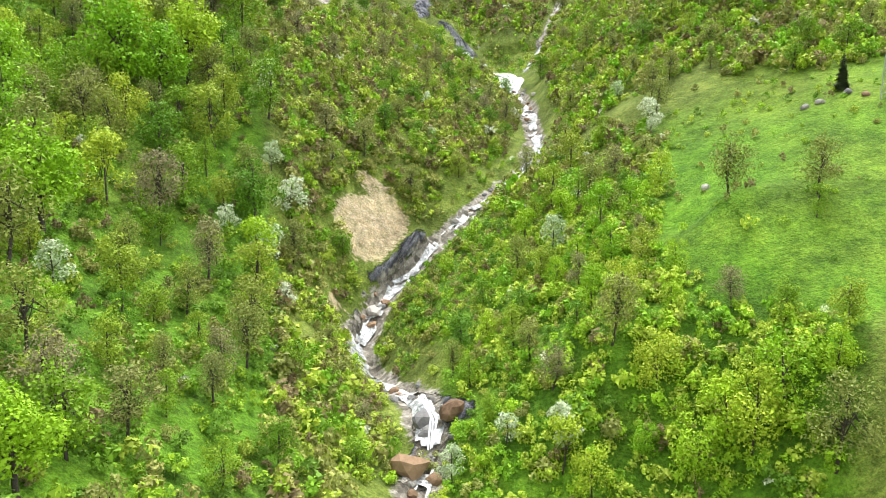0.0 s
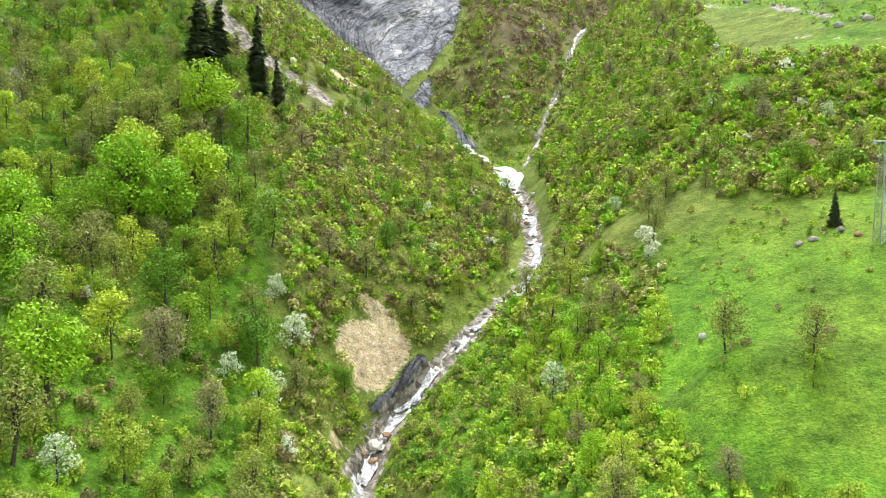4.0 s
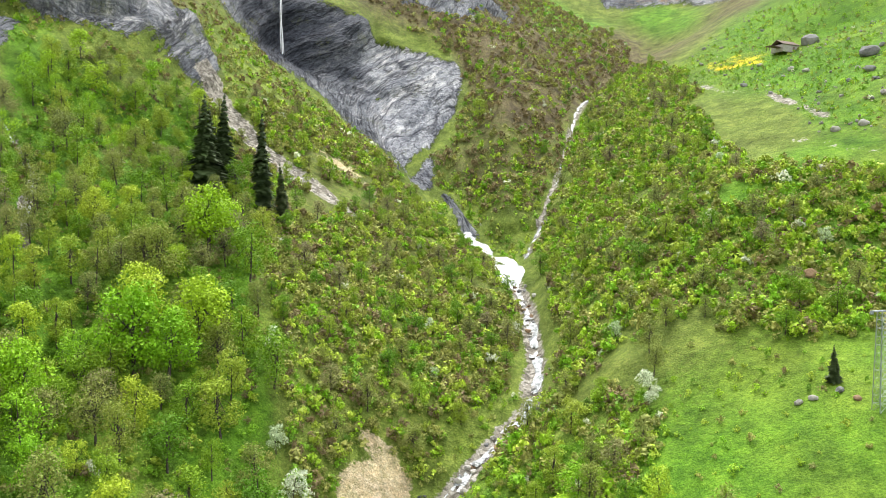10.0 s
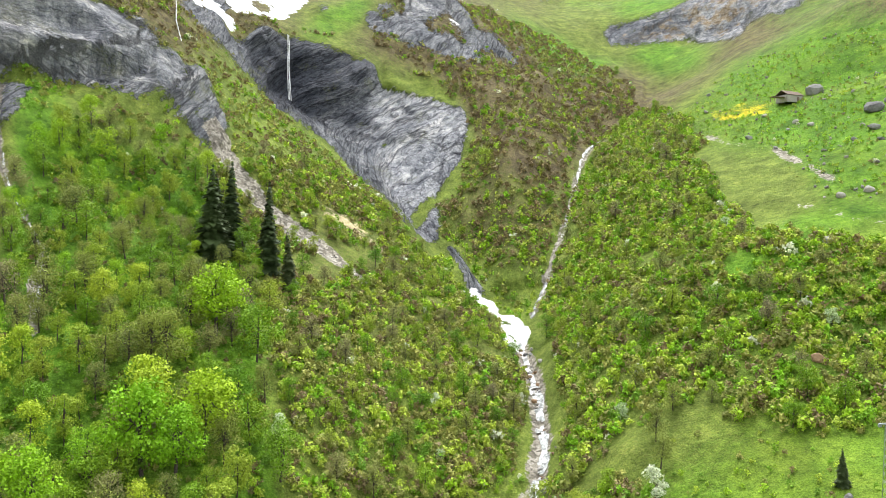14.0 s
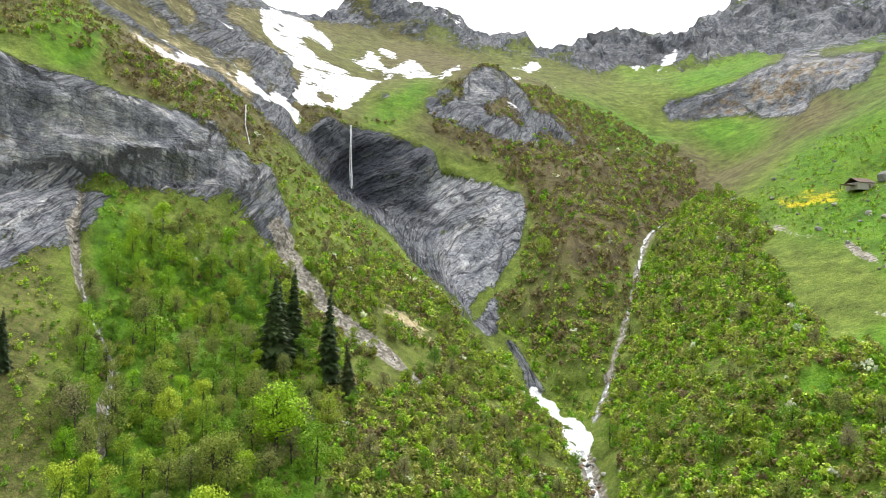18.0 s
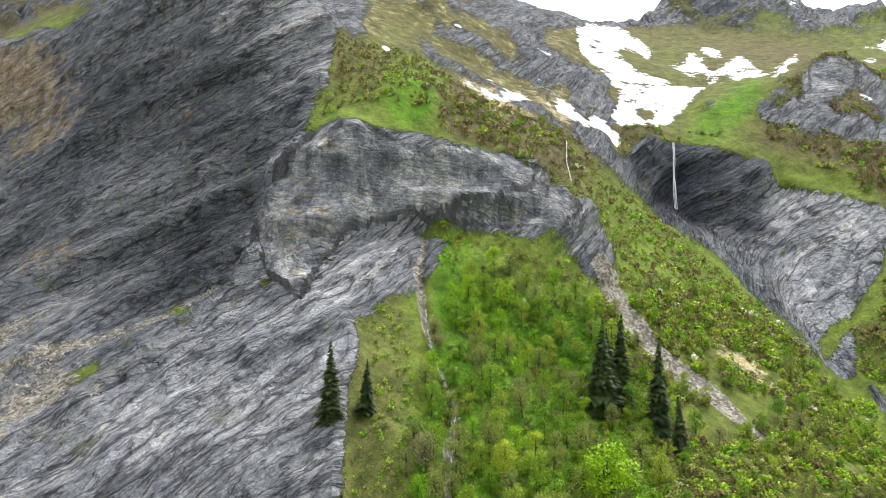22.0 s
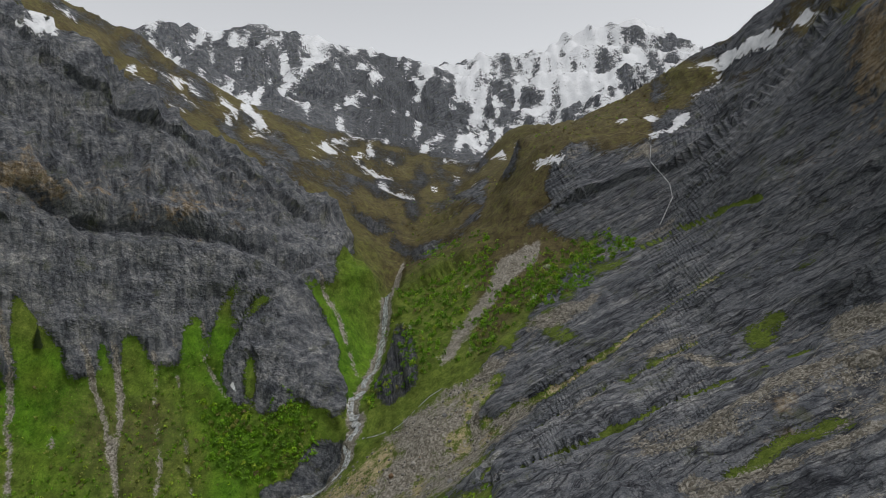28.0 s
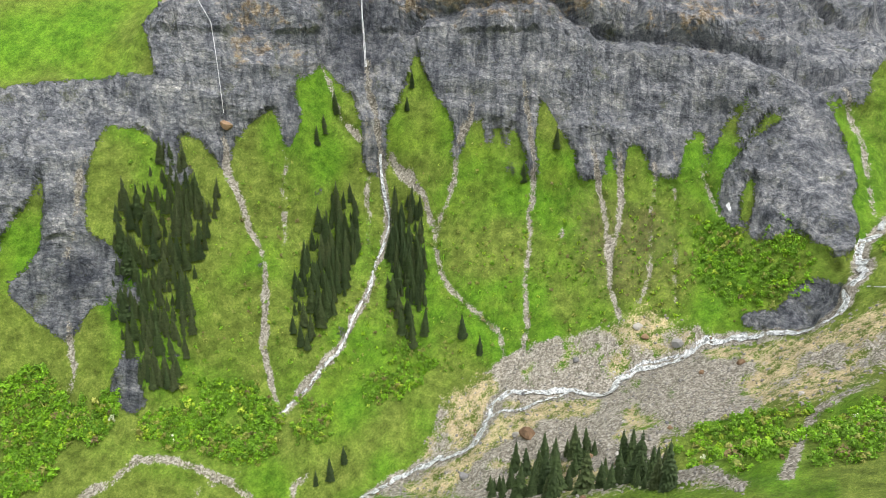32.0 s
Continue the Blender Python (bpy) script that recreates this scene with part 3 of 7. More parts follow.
region("tongue_m", (113.96, 395.8), (114.02, 408.4), (113.6, 417.1), (112.94, 423.4), (112.08, 428), (111.51, 431.1), (111.16, 429.9), (111.82, 423), (112.28, 415.1), (112.71, 405), (112.75, 394.4))
region("tongue_n", (112.33, 408), (111.91, 415.3), (110.8, 421.1), (109.79, 427), (108.74, 427.6), (108.96, 423.8), (110.15, 419.2), (111.28, 413.8), (111.95, 407.5))
region("tongue_o", (111.07, 386.1), (111.19, 400.4), (110.72, 405.6), (110.17, 400.5), (110.17, 388), (110.56, 382.8))
region("tongue_p", (104.57, 414.8), (105.36, 425.5), (106.49, 433.6), (107.09, 440.8), (106.28, 441.4), (105.13, 431.4), (104.19, 420.8), (103.44, 402.6), (103, 382.6), (103.67, 382))
region("tongue_q", (166.54, 391), (166.09, 393.3), (164.09, 394.7), (163.25, 398.2), (163.15, 395), (163.76, 389.2), (164.34, 386.1), (166.64, 383.4), (166.97, 384.1))
region("sw_alp_green", (164.24, 462.3), (162.8, 468.3), (156.24, 450), (157.13, 434.4), (158.01, 432.7), (156.66, 419), (155.11, 408.2), (154.75, 405.6), (157.17, 415.5), (159.74, 422.2), (161.53, 424.7), (163.25, 427.2), (164.92, 429.5))
region("sw_dark_rock", (163.32, 374.4), (162.97, 380.9), (162.08, 381.3), (160.63, 378.8), (161.28, 373.4), (162.75, 368.2))
region("sw_channel", (163.49, 395.5), (160.56, 394.9), (161.83, 385.9), (159.9, 380.8), (159.3, 375.6), (160.14, 370.7), (162, 366.9), (163.2, 363.4), (164.22, 367.2), (165.46, 374.2), (166.7, 382.4), (164.27, 385.9))
region("sw_scar_low", (161.16, 350.8), (159.94, 353.3), (159.32, 357.1), (158.64, 347.9), (158.55, 338.6), (160.08, 340.6))
region("sw_mud", (160.86, 329.9), (160.1, 339.8), (158.63, 336.3), (159.83, 327))
region("sw_shingle_low", (130.49, 280.8), (126.04, 285.3), (125.11, 292.3), (120.3, 284.8), (118.36, 272.5), (120.04, 255.7), (114.26, 230.2), (110.3, 173), (112.47, 175.9), (118.87, 233.7), (123.38, 256.8))
region("sw_scrub_left", (163.16, 353.2), (160.79, 349.6), (160.26, 339.3), (162.61, 337.1), (163.66, 343.6))
region("sw_scrub_e", (141.96, 344.9), (136.11, 351), (134.06, 340.4), (136.13, 330.3), (140.62, 328.2))
region("sw_scrub_f", (103.57, 160.5), (103.69, 231.7), (101.88, 243.4), (99.62, 242.1), (98.58, 164.7), (101.5, 160.5))
region("sw_bank", (110.68, 349.8), (107.56, 345.8), (106.82, 353.2), (105.15, 358.4), (103.46, 349.7), (103.34, 335.5), (105.11, 329.2), (107.31, 333.8), (109.73, 341.8))
region("sw_fan", (122.99, 403.2), (117.44, 406.3), (114.89, 392.6), (113.92, 357.9), (116.52, 348.5), (120.98, 352.9), (123.94, 372.6), (123.75, 396))
region("gorge_green", (104.32, 451.9), (102.23, 518.6), (100.03, 543.8), (99.94, 519.8), (100.82, 438.6), (101.7, 407.2), (103.47, 385.8), (103.99, 415.1), (104.42, 432.4))
region("gorge_rock_b", (91.55, 493.8), (88.91, 485.5), (83.73, 491.7), (79.97, 486.9), (76.33, 467.2), (78.7, 455.3), (82, 450.8), (86.27, 453.1))
region("south_bare", (123.32, 487.3), (122.27, 951.2), (117.9, 1083.3), (114.83, 1953.5), (111.62, 1759.6), (108.3, 1456.6), (111.61, 978.2), (115.21, 934.5), (119.03, 812.9))
region("west_brown", (82.92, 559.2), (81.68, 604.2), (80.02, 580.3), (79.98, 496.7), (81.63, 492.4), (82.69, 514.1))
region("snow_left", (126.99, 477.4), (126, 490.9), (125, 503), (123.85, 776.1), (123.65, 492.6), (125.69, 479))
region("pale_slab", (66.32, 165.2), (62.53, 166.4), (56.48, 173.2), (49.63, 198.2), (46.95, 182.4), (44.24, 168.9), (40.19, 161.1), (39.2, 154.9), (39.63, 138.5), (38.72, 127), (40.57, 121.4))
region("pale_slab_b", (74.46, 216.1), (68.38, 236.2), (63.9, 230.5), (59.1, 231.3), (60.71, 222.4), (64.61, 214.4), (70.49, 232.5), (74.45, 213.3))
region("dark_face", (60.94, 292.2), (60.2, 311.5), (56.86, 286.8), (53.38, 264), (49.79, 244.5), (44.33, 225.8), (37.95, 206.3), (41.58, 203.8), (45.21, 209.4), (47.43, 201.5), (51.38, 194.7), (57.37, 201.3), (62.63, 197.5), (63.86, 218.8), (54.91, 226.2), (51.49, 229.4), (56.74, 260.2))
region("brown_face", (47.11, 249.1), (43.93, 305), (42.98, 240.7), (40.68, 222.7), (37.95, 206.3), (41.59, 220.8), (47.07, 234.9), (50.7, 250), (51.18, 257.3))
region("face_top_green", (62.76, 369.7), (56.92, 306.2), (57.98, 309.4), (61.43, 344.8))
region("band_rock", (46.1, 201), (42.94, 200.9), (39.3, 193.9), (35.27, 195.3), (30.02, 202.9), (25.84, 212.6), (26.47, 202.8), (29.21, 195.8), (31.79, 192.5), (34.2, 187.5), (35.74, 187.8), (39.31, 183.9), (41.11, 183.7), (42.45, 178.7), (44.24, 168.9), (46.94, 179.9), (47.42, 198.5))
region("band_low_rock", (33.54, 188.8), (30.93, 192.2), (26.68, 201.1), (23.43, 219.3), (22.66, 209.6), (23.87, 198.2), (27.96, 192.2), (31.37, 189.6))
region("ochre_band_b", (31.76, 197.7), (30.03, 202.1), (29.62, 198.7), (30.91, 195.8))
region("upper_tan", (30.02, 249.4), (25, 255.9), (21.42, 277.6), (25, 249.9), (29.58, 233.8))
region("snow_island", (19.68, 417.1), (17.01, 420.3), (14.28, 386.6), (16.52, 384.3), (18.99, 395.6))
region("snow_island_b", (18.42, 313.5), (16.41, 314.9), (17.28, 302.9), (18.18, 303.9))
region("snow_right_main", (12.49, 405.9), (10.72, 455.4), (8.84, 392.7), (6.56, 491.5), (7.45, 361.7), (11.09, 364.8))
region("pale_band", (-9.73, 459.4), (-11.96, 472.3), (-13.56, 473), (-15.13, 489), (-17.76, 516.9), (-21.35, 461.3), (-23.38, 458.1), (-22.69, 421.8), (-21.32, 418.7), (-19.19, 451.7), (-18.82, 408), (-16.59, 440.1), (-14.7, 462.8), (-12.75, 467.7))
region("knob_rock", (6.2, 372), (4.4, 380), (3.2, 379), (3.4, 361), (4.7, 342), (7.2, 338), (6.1, 352))
region("crest_rock", (-2.36, 595.7), (-3.13, 676.1), (-4.09, 692), (-7.01, 687.3), (-9.5, 657.4), (-7.84, 643.7), (-5.3, 640.7), (-3.14, 595.8))
region("crest_rock_b", (-10.12, 666), (-11.14, 706.3), (-13.53, 793.2), (-16.25, 813.5), (-19.92, 774.2), (-23.32, 736.2), (-23.29, 712.7), (-21.31, 578.2), (-17.72, 630.3), (-13.92, 652.4), (-11.54, 644.1))
# shade under the bowl's overhang, painted as darker rock
region("bowl_shade", (18.7, 260.9), (16.33, 284.6), (15.45, 289.6), (12.33, 296.1), (8.72, 301.4), (9.16, 293.6), (11.84, 285.7), (14.02, 262.8), (15.24, 251.4))
region("bowl_green", (6.53, 229.9), (5, 240.7), (3.22, 243.2), (3.43, 237.2), (5.41, 226.8))
region("bowl_green_b", (8.89, 276.9), (8.21, 274.6), (7.38, 265.9), (8.1, 267.7))
region("chute_low_rock", (32.6, 185.8), (30.36, 192.1), (23.91, 204.8), (23.04, 202.3), (24.71, 197.5), (27.54, 190.3))
region("black_rock_b", (8.02, 83.4), (7.91, 81), (9.16, 74.6), (8.81, 80.7))
river("torrent", 2, (2.2, 45.5), (1.2, 51), (2.4, 58.2), (6.6, 68.3), (8.2, 77.5), (5.8, 87.3), (3.3, 92.5), (-0.4, 100.6), (-2.6, 106.4), (-4.9, 113.9), (-5.2, 127.8), (-4.2, 150.4), (-3, 168.6))
river("east_brook", 1.2, (-3.9, 178.7), (-4.5, 187), (-5.3, 197.8), (-6.1, 212.5), (-6.8, 237.2), (-7.3, 260.2), (-8, 283), (-9.2, 307.3))
river("sw_river", 4.4, (141.34, 282), (138.23, 293.2), (135.13, 294.5), (132.05, 291.7), (130.56, 298.2), (129.86, 307.4), (129.16, 315.6), (125.27, 316), (122.87, 317), (120, 308.8), (119.16, 318.9), (117.87, 325.3), (116.54, 324.8), (114.41, 327.9), (112.85, 336), (110.42, 337.4), (107.28, 331.4), (105.1, 328), (103.49, 334.3), (103.21, 344.8), (102.54, 352.4), (103.15, 371.2), (101.98, 381.2))
river("sw_brook", 1.7, (139.79, 429.3), (139.76, 422.5), (139.24, 418.4), (138.99, 414), (138.92, 409.6), (138.66, 405.3), (138.43, 400.7), (138.84, 393.8), (139.57, 382.8), (140.23, 372), (141.43, 362), (142.61, 351.9), (144.12, 345.1), (146.4, 337.8), (148.43, 327.6))
river("west_brook", 0.8, (102.2, 342), (99.5, 332.8), (96.9, 339.7), (95.1, 339.6))
river("left_brook", 0.5, (34.5, 163.9), (34.3, 157.8), (33.1, 146.3), (32.1, 138.3), (32.3, 128.9), (32.5, 122))
river("upper_torrent", 4, (102.2, 383.4), (101.1, 404), (100.5, 439.3), (100.2, 455.4), (98.9, 550.7))
river("sw_braid", 2.4, (129.86, 308.1), (127.14, 304.3), (125.22, 308.6), (122.87, 316.1))
river("sw_braid_b", 2.4, (119.19, 322.1), (117.48, 328.6), (115.31, 330.8), (113.25, 335.1))
gully("gully_left", 0.9, (34.5, 185), (35, 171.2), (34.3, 157.8), (33.1, 146.3), (32, 138.4), (32.3, 128.9), (32.5, 119.1))
gully("gully_a", 2, (150.68, 395.8), (150.65, 390.4), (149.96, 387.1), (149.5, 381.7), (148.68, 376.9), (148.61, 367.6), (148.63, 358.8), (148.98, 351.7), (148.84, 344.8), (148.33, 334.9))
gully("gully_b", 2.4, (139.76, 422.5), (139.24, 418.4), (138.99, 414), (138.92, 409.6), (138.66, 405.3), (138.43, 400.7), (138.84, 393.8), (139.57, 382.8), (140.23, 372), (141.43, 362), (142.61, 351.9), (144.12, 345.1), (146.4, 337.8))
gully("gully_c", 1.7, (131.55, 415.8), (132.76, 410.4), (132.93, 405.5), (133.51, 400.4), (134.19, 395.2), (134.75, 389.6), (134.42, 377.5), (133.47, 368.4), (130.82, 357.2), (129.11, 350.6), (128.69, 339.2), (128.95, 321.5))
gully("gully_d", 1.8, (127.91, 421.5), (127.39, 415.7), (126.81, 408.1), (126.73, 403.4), (126.9, 399.5), (127, 383.8), (127.13, 369.5), (126.74, 352.6), (127.38, 344.3), (128.27, 331.7))
gully("gully_e", 2, (122.3, 412.1), (121.69, 404.2), (121.11, 396.9), (120.7, 383.1), (120.21, 362.7), (119.39, 351.7))
gully("gully_f", 2, (120.4, 415.1), (119.94, 404.1), (119.96, 393.2), (120.26, 382.5), (120.4, 369.5))
gully("gully_g", 1.3, (117.59, 413.1), (117.49, 402.8), (117.6, 392.8), (117.4, 379.3), (117.29, 365.9), (118.11, 353.4))
gully("gully_h", 1, (116.19, 418.7), (115.92, 402.9), (115.63, 382.7), (115.1, 353.6))
gully("gully_i", 1.2, (114.08, 421.5), (114.3, 410.4), (113.53, 402.6), (112.55, 394))
gully("gully_j", 2.2, (105.85, 446.5), (104.85, 435.1), (103.91, 428.3), (103.45, 415.8), (102.52, 396.3))
gully("path_hill", 1.1, (-16.5, 250.3), (-18.5, 235.8), (-21.2, 224.9), (-23.9, 197.9), (-25.2, 187.9))
gully("path_hill_b", 1.0, (-22.9, 176.8), (-25.5, 168.5), (-28.8, 162))
gully("path_w", 1, (92, 477.4), (94.3, 501.4), (94.8, 485.3), (93.5, 426.5), (96, 423.6), (95.1, 397.7), (93.6, 372), (93.5, 358.8), (92.3, 346.6))
gully("path_debris", 1.6, (93.2, 315.5), (92.9, 303.2), (93.9, 273.2), (94.8, 255.3), (101, 261.9), (104.1, 245.7), (104.6, 227.2))
gully("road_a", 1.6, (164.37, 322.9), (161.77, 322.1), (159.67, 324.6), (157.34, 320.1), (155.23, 314.2), (153.05, 308.2), (150.82, 299.6))
gully("road_b", 1, (156.39, 306.3), (154.01, 307.5), (151.56, 310.6), (149.56, 315.2))
gully("road_c", 1.6, (147.42, 295.8), (147.35, 300.5), (146.04, 304.5))
gully("strip_green", 1.6, (92.23, 207.2), (88.22, 213.8), (84.29, 216.4), (80.9, 221.8), (76.82, 229.6), (72.93, 235.3), (68.54, 238.2))
gully("strip_green_b", 1.6, (81.98, 416.3), (77.87, 415.8), (74.71, 389.7), (72.05, 365.7))
gully("strip_tan", 2.6, (95.03, 293.8), (90.55, 295.2), (86.14, 290.7), (82.29, 301.8), (78.59, 333.7), (75.02, 332.1))
gully("strip_tan_b", 2, (92.26, 226), (87.84, 250.4), (84.36, 254.8), (80.55, 261.4), (76.51, 281))
gully("strip_tan_c", 2, (95.91, 274.2), (92.77, 288.8), (89.66, 295.6))
gully("strip_pale", 2.6, (71.1, 221.2), (61.9, 208.1), (50.9, 199.7))
gully("strip_pale_b", 3.5, (75.5, 179.7), (69, 180.4), (64.3, 182.5))
gully("gully_mid", 1.2, (145.91, 406.3), (146.28, 401.4), (146.18, 398.4), (146.69, 395.1), (146.62, 390.6), (147.1, 380.1))
gully("gully_b2", 1.2, (140.12, 417.7), (139.76, 412.5), (139.85, 406.4), (140.18, 397.9), (140, 389.6))
gully("gully_d2", 0.8, (123.52, 407.9), (123.47, 405.5), (124.2, 402.1), (124.23, 392.1), (124.7, 380.1), (125.73, 368.8))
gully("gully_l", 1.2, (143.19, 417.4), (142.44, 414.4), (141.87, 412.4), (140.41, 412.5))
gully("gully_m", 1.5, (138.23, 410.7), (137.13, 406.7), (135.56, 401.5), (134.89, 393.5))
gully("gully_stream", 1.4, (160.1, 405.9), (160.46, 396.7), (161.78, 386.9), (162.66, 381.6))
gully("gully_stream_low", 1.4, (163.12, 368.8), (163.23, 359.4), (164.3, 349.1))
gully("road_d", 2, (104.58, 156.8), (104.39, 172.4), (104.36, 235.4), (103.64, 245.4), (101.67, 251.3), (99.88, 260.5))
gully("road_e", 2, (120.52, 257), (115.67, 235.6), (111.75, 187.1), (107.09, 154.4), (104.36, 155.8))
gully("strip_pale_c", 3, (78.5, 268.4), (73.71, 245.6), (69.28, 257.5), (64.23, 234.1))
gully("snowline_a", 3, (119.33, 785.3), (117.45, 823.6), (115.92, 820.8), (114.51, 728.7))
gully("snowline_b", 6.6, (115.41, 920.5), (114.63, 887.1), (112.34, 855.7))
gully("snowline_c", 6.6, (111.41, 1074.8), (110.79, 999.4), (109.75, 911.4))
gully("snowline_d", 4.4, (120.49, 982), (118.84, 987.6))
gully("snowline_e", 4.4, (117.22, 934.8), (115.91, 949.5))
gully("snowline_f", 6.6, (113.41, 990), (112.63, 972.1), (111.94, 896.9))
gully("snowline_g", 6.6, (110.39, 990), (109.88, 919.4), (108.63, 895.8))
gully("snowline_h", 6.6, (107.45, 990), (106.59, 998.2), (104.35, 996))
gully("snowline_i", 4.4, (119.22, 774.7), (117.72, 674.9), (117.15, 680.5))
gully("snowline_j", 4.4, (116.69, 679.6), (115.4, 601.4))
gully("snowline_k", 4.4, (104.44, 1077), (103.48, 1057.7))
gully("snowline_l", 4.4, (102.26, 996.8), (101.6, 1007.3))
gully("snowline_m", 4.4, (98.73, 1089.8), (97.85, 1084.9))
gully("snowline_n", 4.4, (107.44, 884.1), (105.73, 915.3))
gully("snowline_o", 4.4, (105.74, 990), (102.27, 1390.5))
gully("snowline_p", 4.4, (88.71, 539.4), (86.32, 516.9))
gully("snowline_q", 4.4, (77.01, 605.1), (75.57, 627.2), (74.81, 638.5))
gully("snowline_r", 4.4, (79.99, 510.1), (77.39, 573.7))
gully("snowline_s", 4.4, (76.84, 666.5), (74.9, 652.6))
gully("snowline_t", 4.4, (73, 629.8), (70.79, 572.9))
gully("snowline_u", 4.4, (74.9, 655.2), (73, 622.5))
gully("snowline_v", 4.4, (69.72, 561.9), (68.84, 543))
gully("snowline_w", 4.4, (80.02, 592.4), (79.81, 566.4))
gully("snowline_x", 4.4, (82.3, 573.9), (81.67, 583))
gully("wet_stripe", 1, (34.92, 195.4), (34.22, 192.8), (34.15, 188.2))
gully("snowline_aa", 2.56, (27.53, 349.6), (26.28, 352.2), (25.12, 345))
gully("snowline_ab", 3.2, (31.84, 253.6), (29.52, 247.7), (27.52, 263.1))
gully("snowline_ac", 2.24, (29.92, 279.5), (29.17, 268.5), (27.32, 265.9))
gully("snowline_ad", 4.16, (27.54, 270.2), (25.05, 277.6), (22.06, 277.2))
gully("snowline_ae", 2.56, (25.75, 304.2), (24.25, 296.6), (22.93, 282.7))
gully("snowline_af", 2.24, (25.22, 349.5), (23.5, 344.5))
gully("snowline_ag", 2.56, (21.66, 292.7), (20.54, 281.6), (19.87, 280.3))
gully("snowline_ah", 1.92, (29.69, 310.5), (29.12, 309.6))
gully("snowline_ai", 5.6, (3.49, 513), (1.68, 505.8), (0.71, 536.4))
gully("snowline_aj", 4.8, (-6.59, 581.2), (-7.25, 631.3))
gully("snowline_ak", 5.6, (-8.47, 603.2), (-9.59, 659.7))
gully("snowline_al", 3.2, (-10.12, 602.9), (-11.06, 617.1))
gully("snowline_am", 1.92, (3.01, 358.1), (2.38, 354.2))
gully("snowline_ao", 4, (13.37, 477.8), (12.08, 452.5))
gully("snowline_ap", 4, (8.35, 609.5), (7.16, 603.1))
gully("snowline_aq", 3.2, (-7.86, 537.6), (-8.9, 559.5))


# ---- materials ----
class Nodes:
    """Short hand for building a node tree."""

    def __init__(self, name):
        self.mat = bpy.data.materials.new(name)
        self.mat.use_nodes = True
        self.t = self.mat.node_tree
        self.bsdf = self.t.nodes["Principled BSDF"]
        self.out = self.t.nodes["Material Output"]

    def add(self, kind):
        return self.t.nodes.new(kind)

    def link(self, a, b):
        self.t.links.new(a, b)

    def pos(self):
        return self.add("ShaderNodeNewGeometry").outputs["Position"]

    def attr(self, name):
        n = self.t.nodes.new("ShaderNodeAttribute")
        n.attribute_name = name
        return n

    def noise(self, vec, scale, detail=4.0, rough=0.55):
        n = self.t.nodes.new("ShaderNodeTexNoise")
        n.inputs["Scale"].default_value = scale
        n.inputs["Detail"].default_value = detail
        n.inputs["Roughness"].default_value = rough
        self.link(vec, n.inputs["Vector"])
        return n.outputs["Fac"]

    def ramp(self, fac, *stops):
        n = self.t.nodes.new("ShaderNodeValToRGB")
        els = n.color_ramp.elements
        while len(els) < len(stops):
            els.new(0.5)
        for e, (p, c) in zip(els, stops):
            e.position = p
            e.color = (*c, 1) if len(c) == 3 else c
        self.link(fac, n.inputs["Fac"])
        return n.outputs["Color"]

    def mix(self, fac, a, b, mode="MIX"):
        n = self.t.nodes.new("ShaderNodeMix")
        n.data_type, n.blend_type = 'RGBA', mode
        for sock, v in ((n.inputs["Factor"], fac), (n.inputs[6], a), (n.inputs[7], b)):
            if isinstance(v, (int, float)):
                sock.default_value = v
            elif isinstance(v, tuple):
                sock.default_value = (*v, 1)
            else:
                self.link(v, sock)
        return n.outputs[2]

    def math(self, op, a, b=0.5, clamp=False):
        n = self.t.nodes.new("ShaderNodeMath")
        n.operation, n.use_clamp = op, clamp
        for sock, v in ((n.inputs[0], a), (n.inputs[1], b)):
            if isinstance(v, (int, float)):
                sock.default_value = v
            else:
                self.link(v, sock)
        return n.outputs[0]

    def edge(self, mask, wobble, amount=0.7, lo=0.4, hi=0.6):
        """A mask whose border is broken up by a noise."""
        s = self.math('ADD', mask, self.math('MULTIPLY', self.math('SUBTRACT', wobble, 0.5), amount))
        n = self.t.nodes.new("ShaderNodeMapRange")
        n.interpolation_type = 'SMOOTHSTEP'
        n.inputs["From Min"].default_value, n.inputs["From Max"].default_value = lo, hi
        self.link(s, n.inputs["Value"])
        return n.outputs["Result"]

    def finish(self, color, rough=0.9, bump=None, strength=0.4, dist=0.3, spec=0.25):
        self.link(color, self.bsdf.inputs["Base Color"])
        self.bsdf.inputs["Roughness"].default_value = rough
        self.bsdf.inputs["Specular IOR Level"].default_value = spec
        if bump is not None:
            b = self.t.nodes.new("ShaderNodeBump")
            b.inputs["Strength"].default_value, b.inputs["Distance"].default_value = strength, dist
            self.link(bump, b.inputs["Height"])
            self.link(b.outputs[0], self.bsdf.inputs["Normal"])
        return self.mat


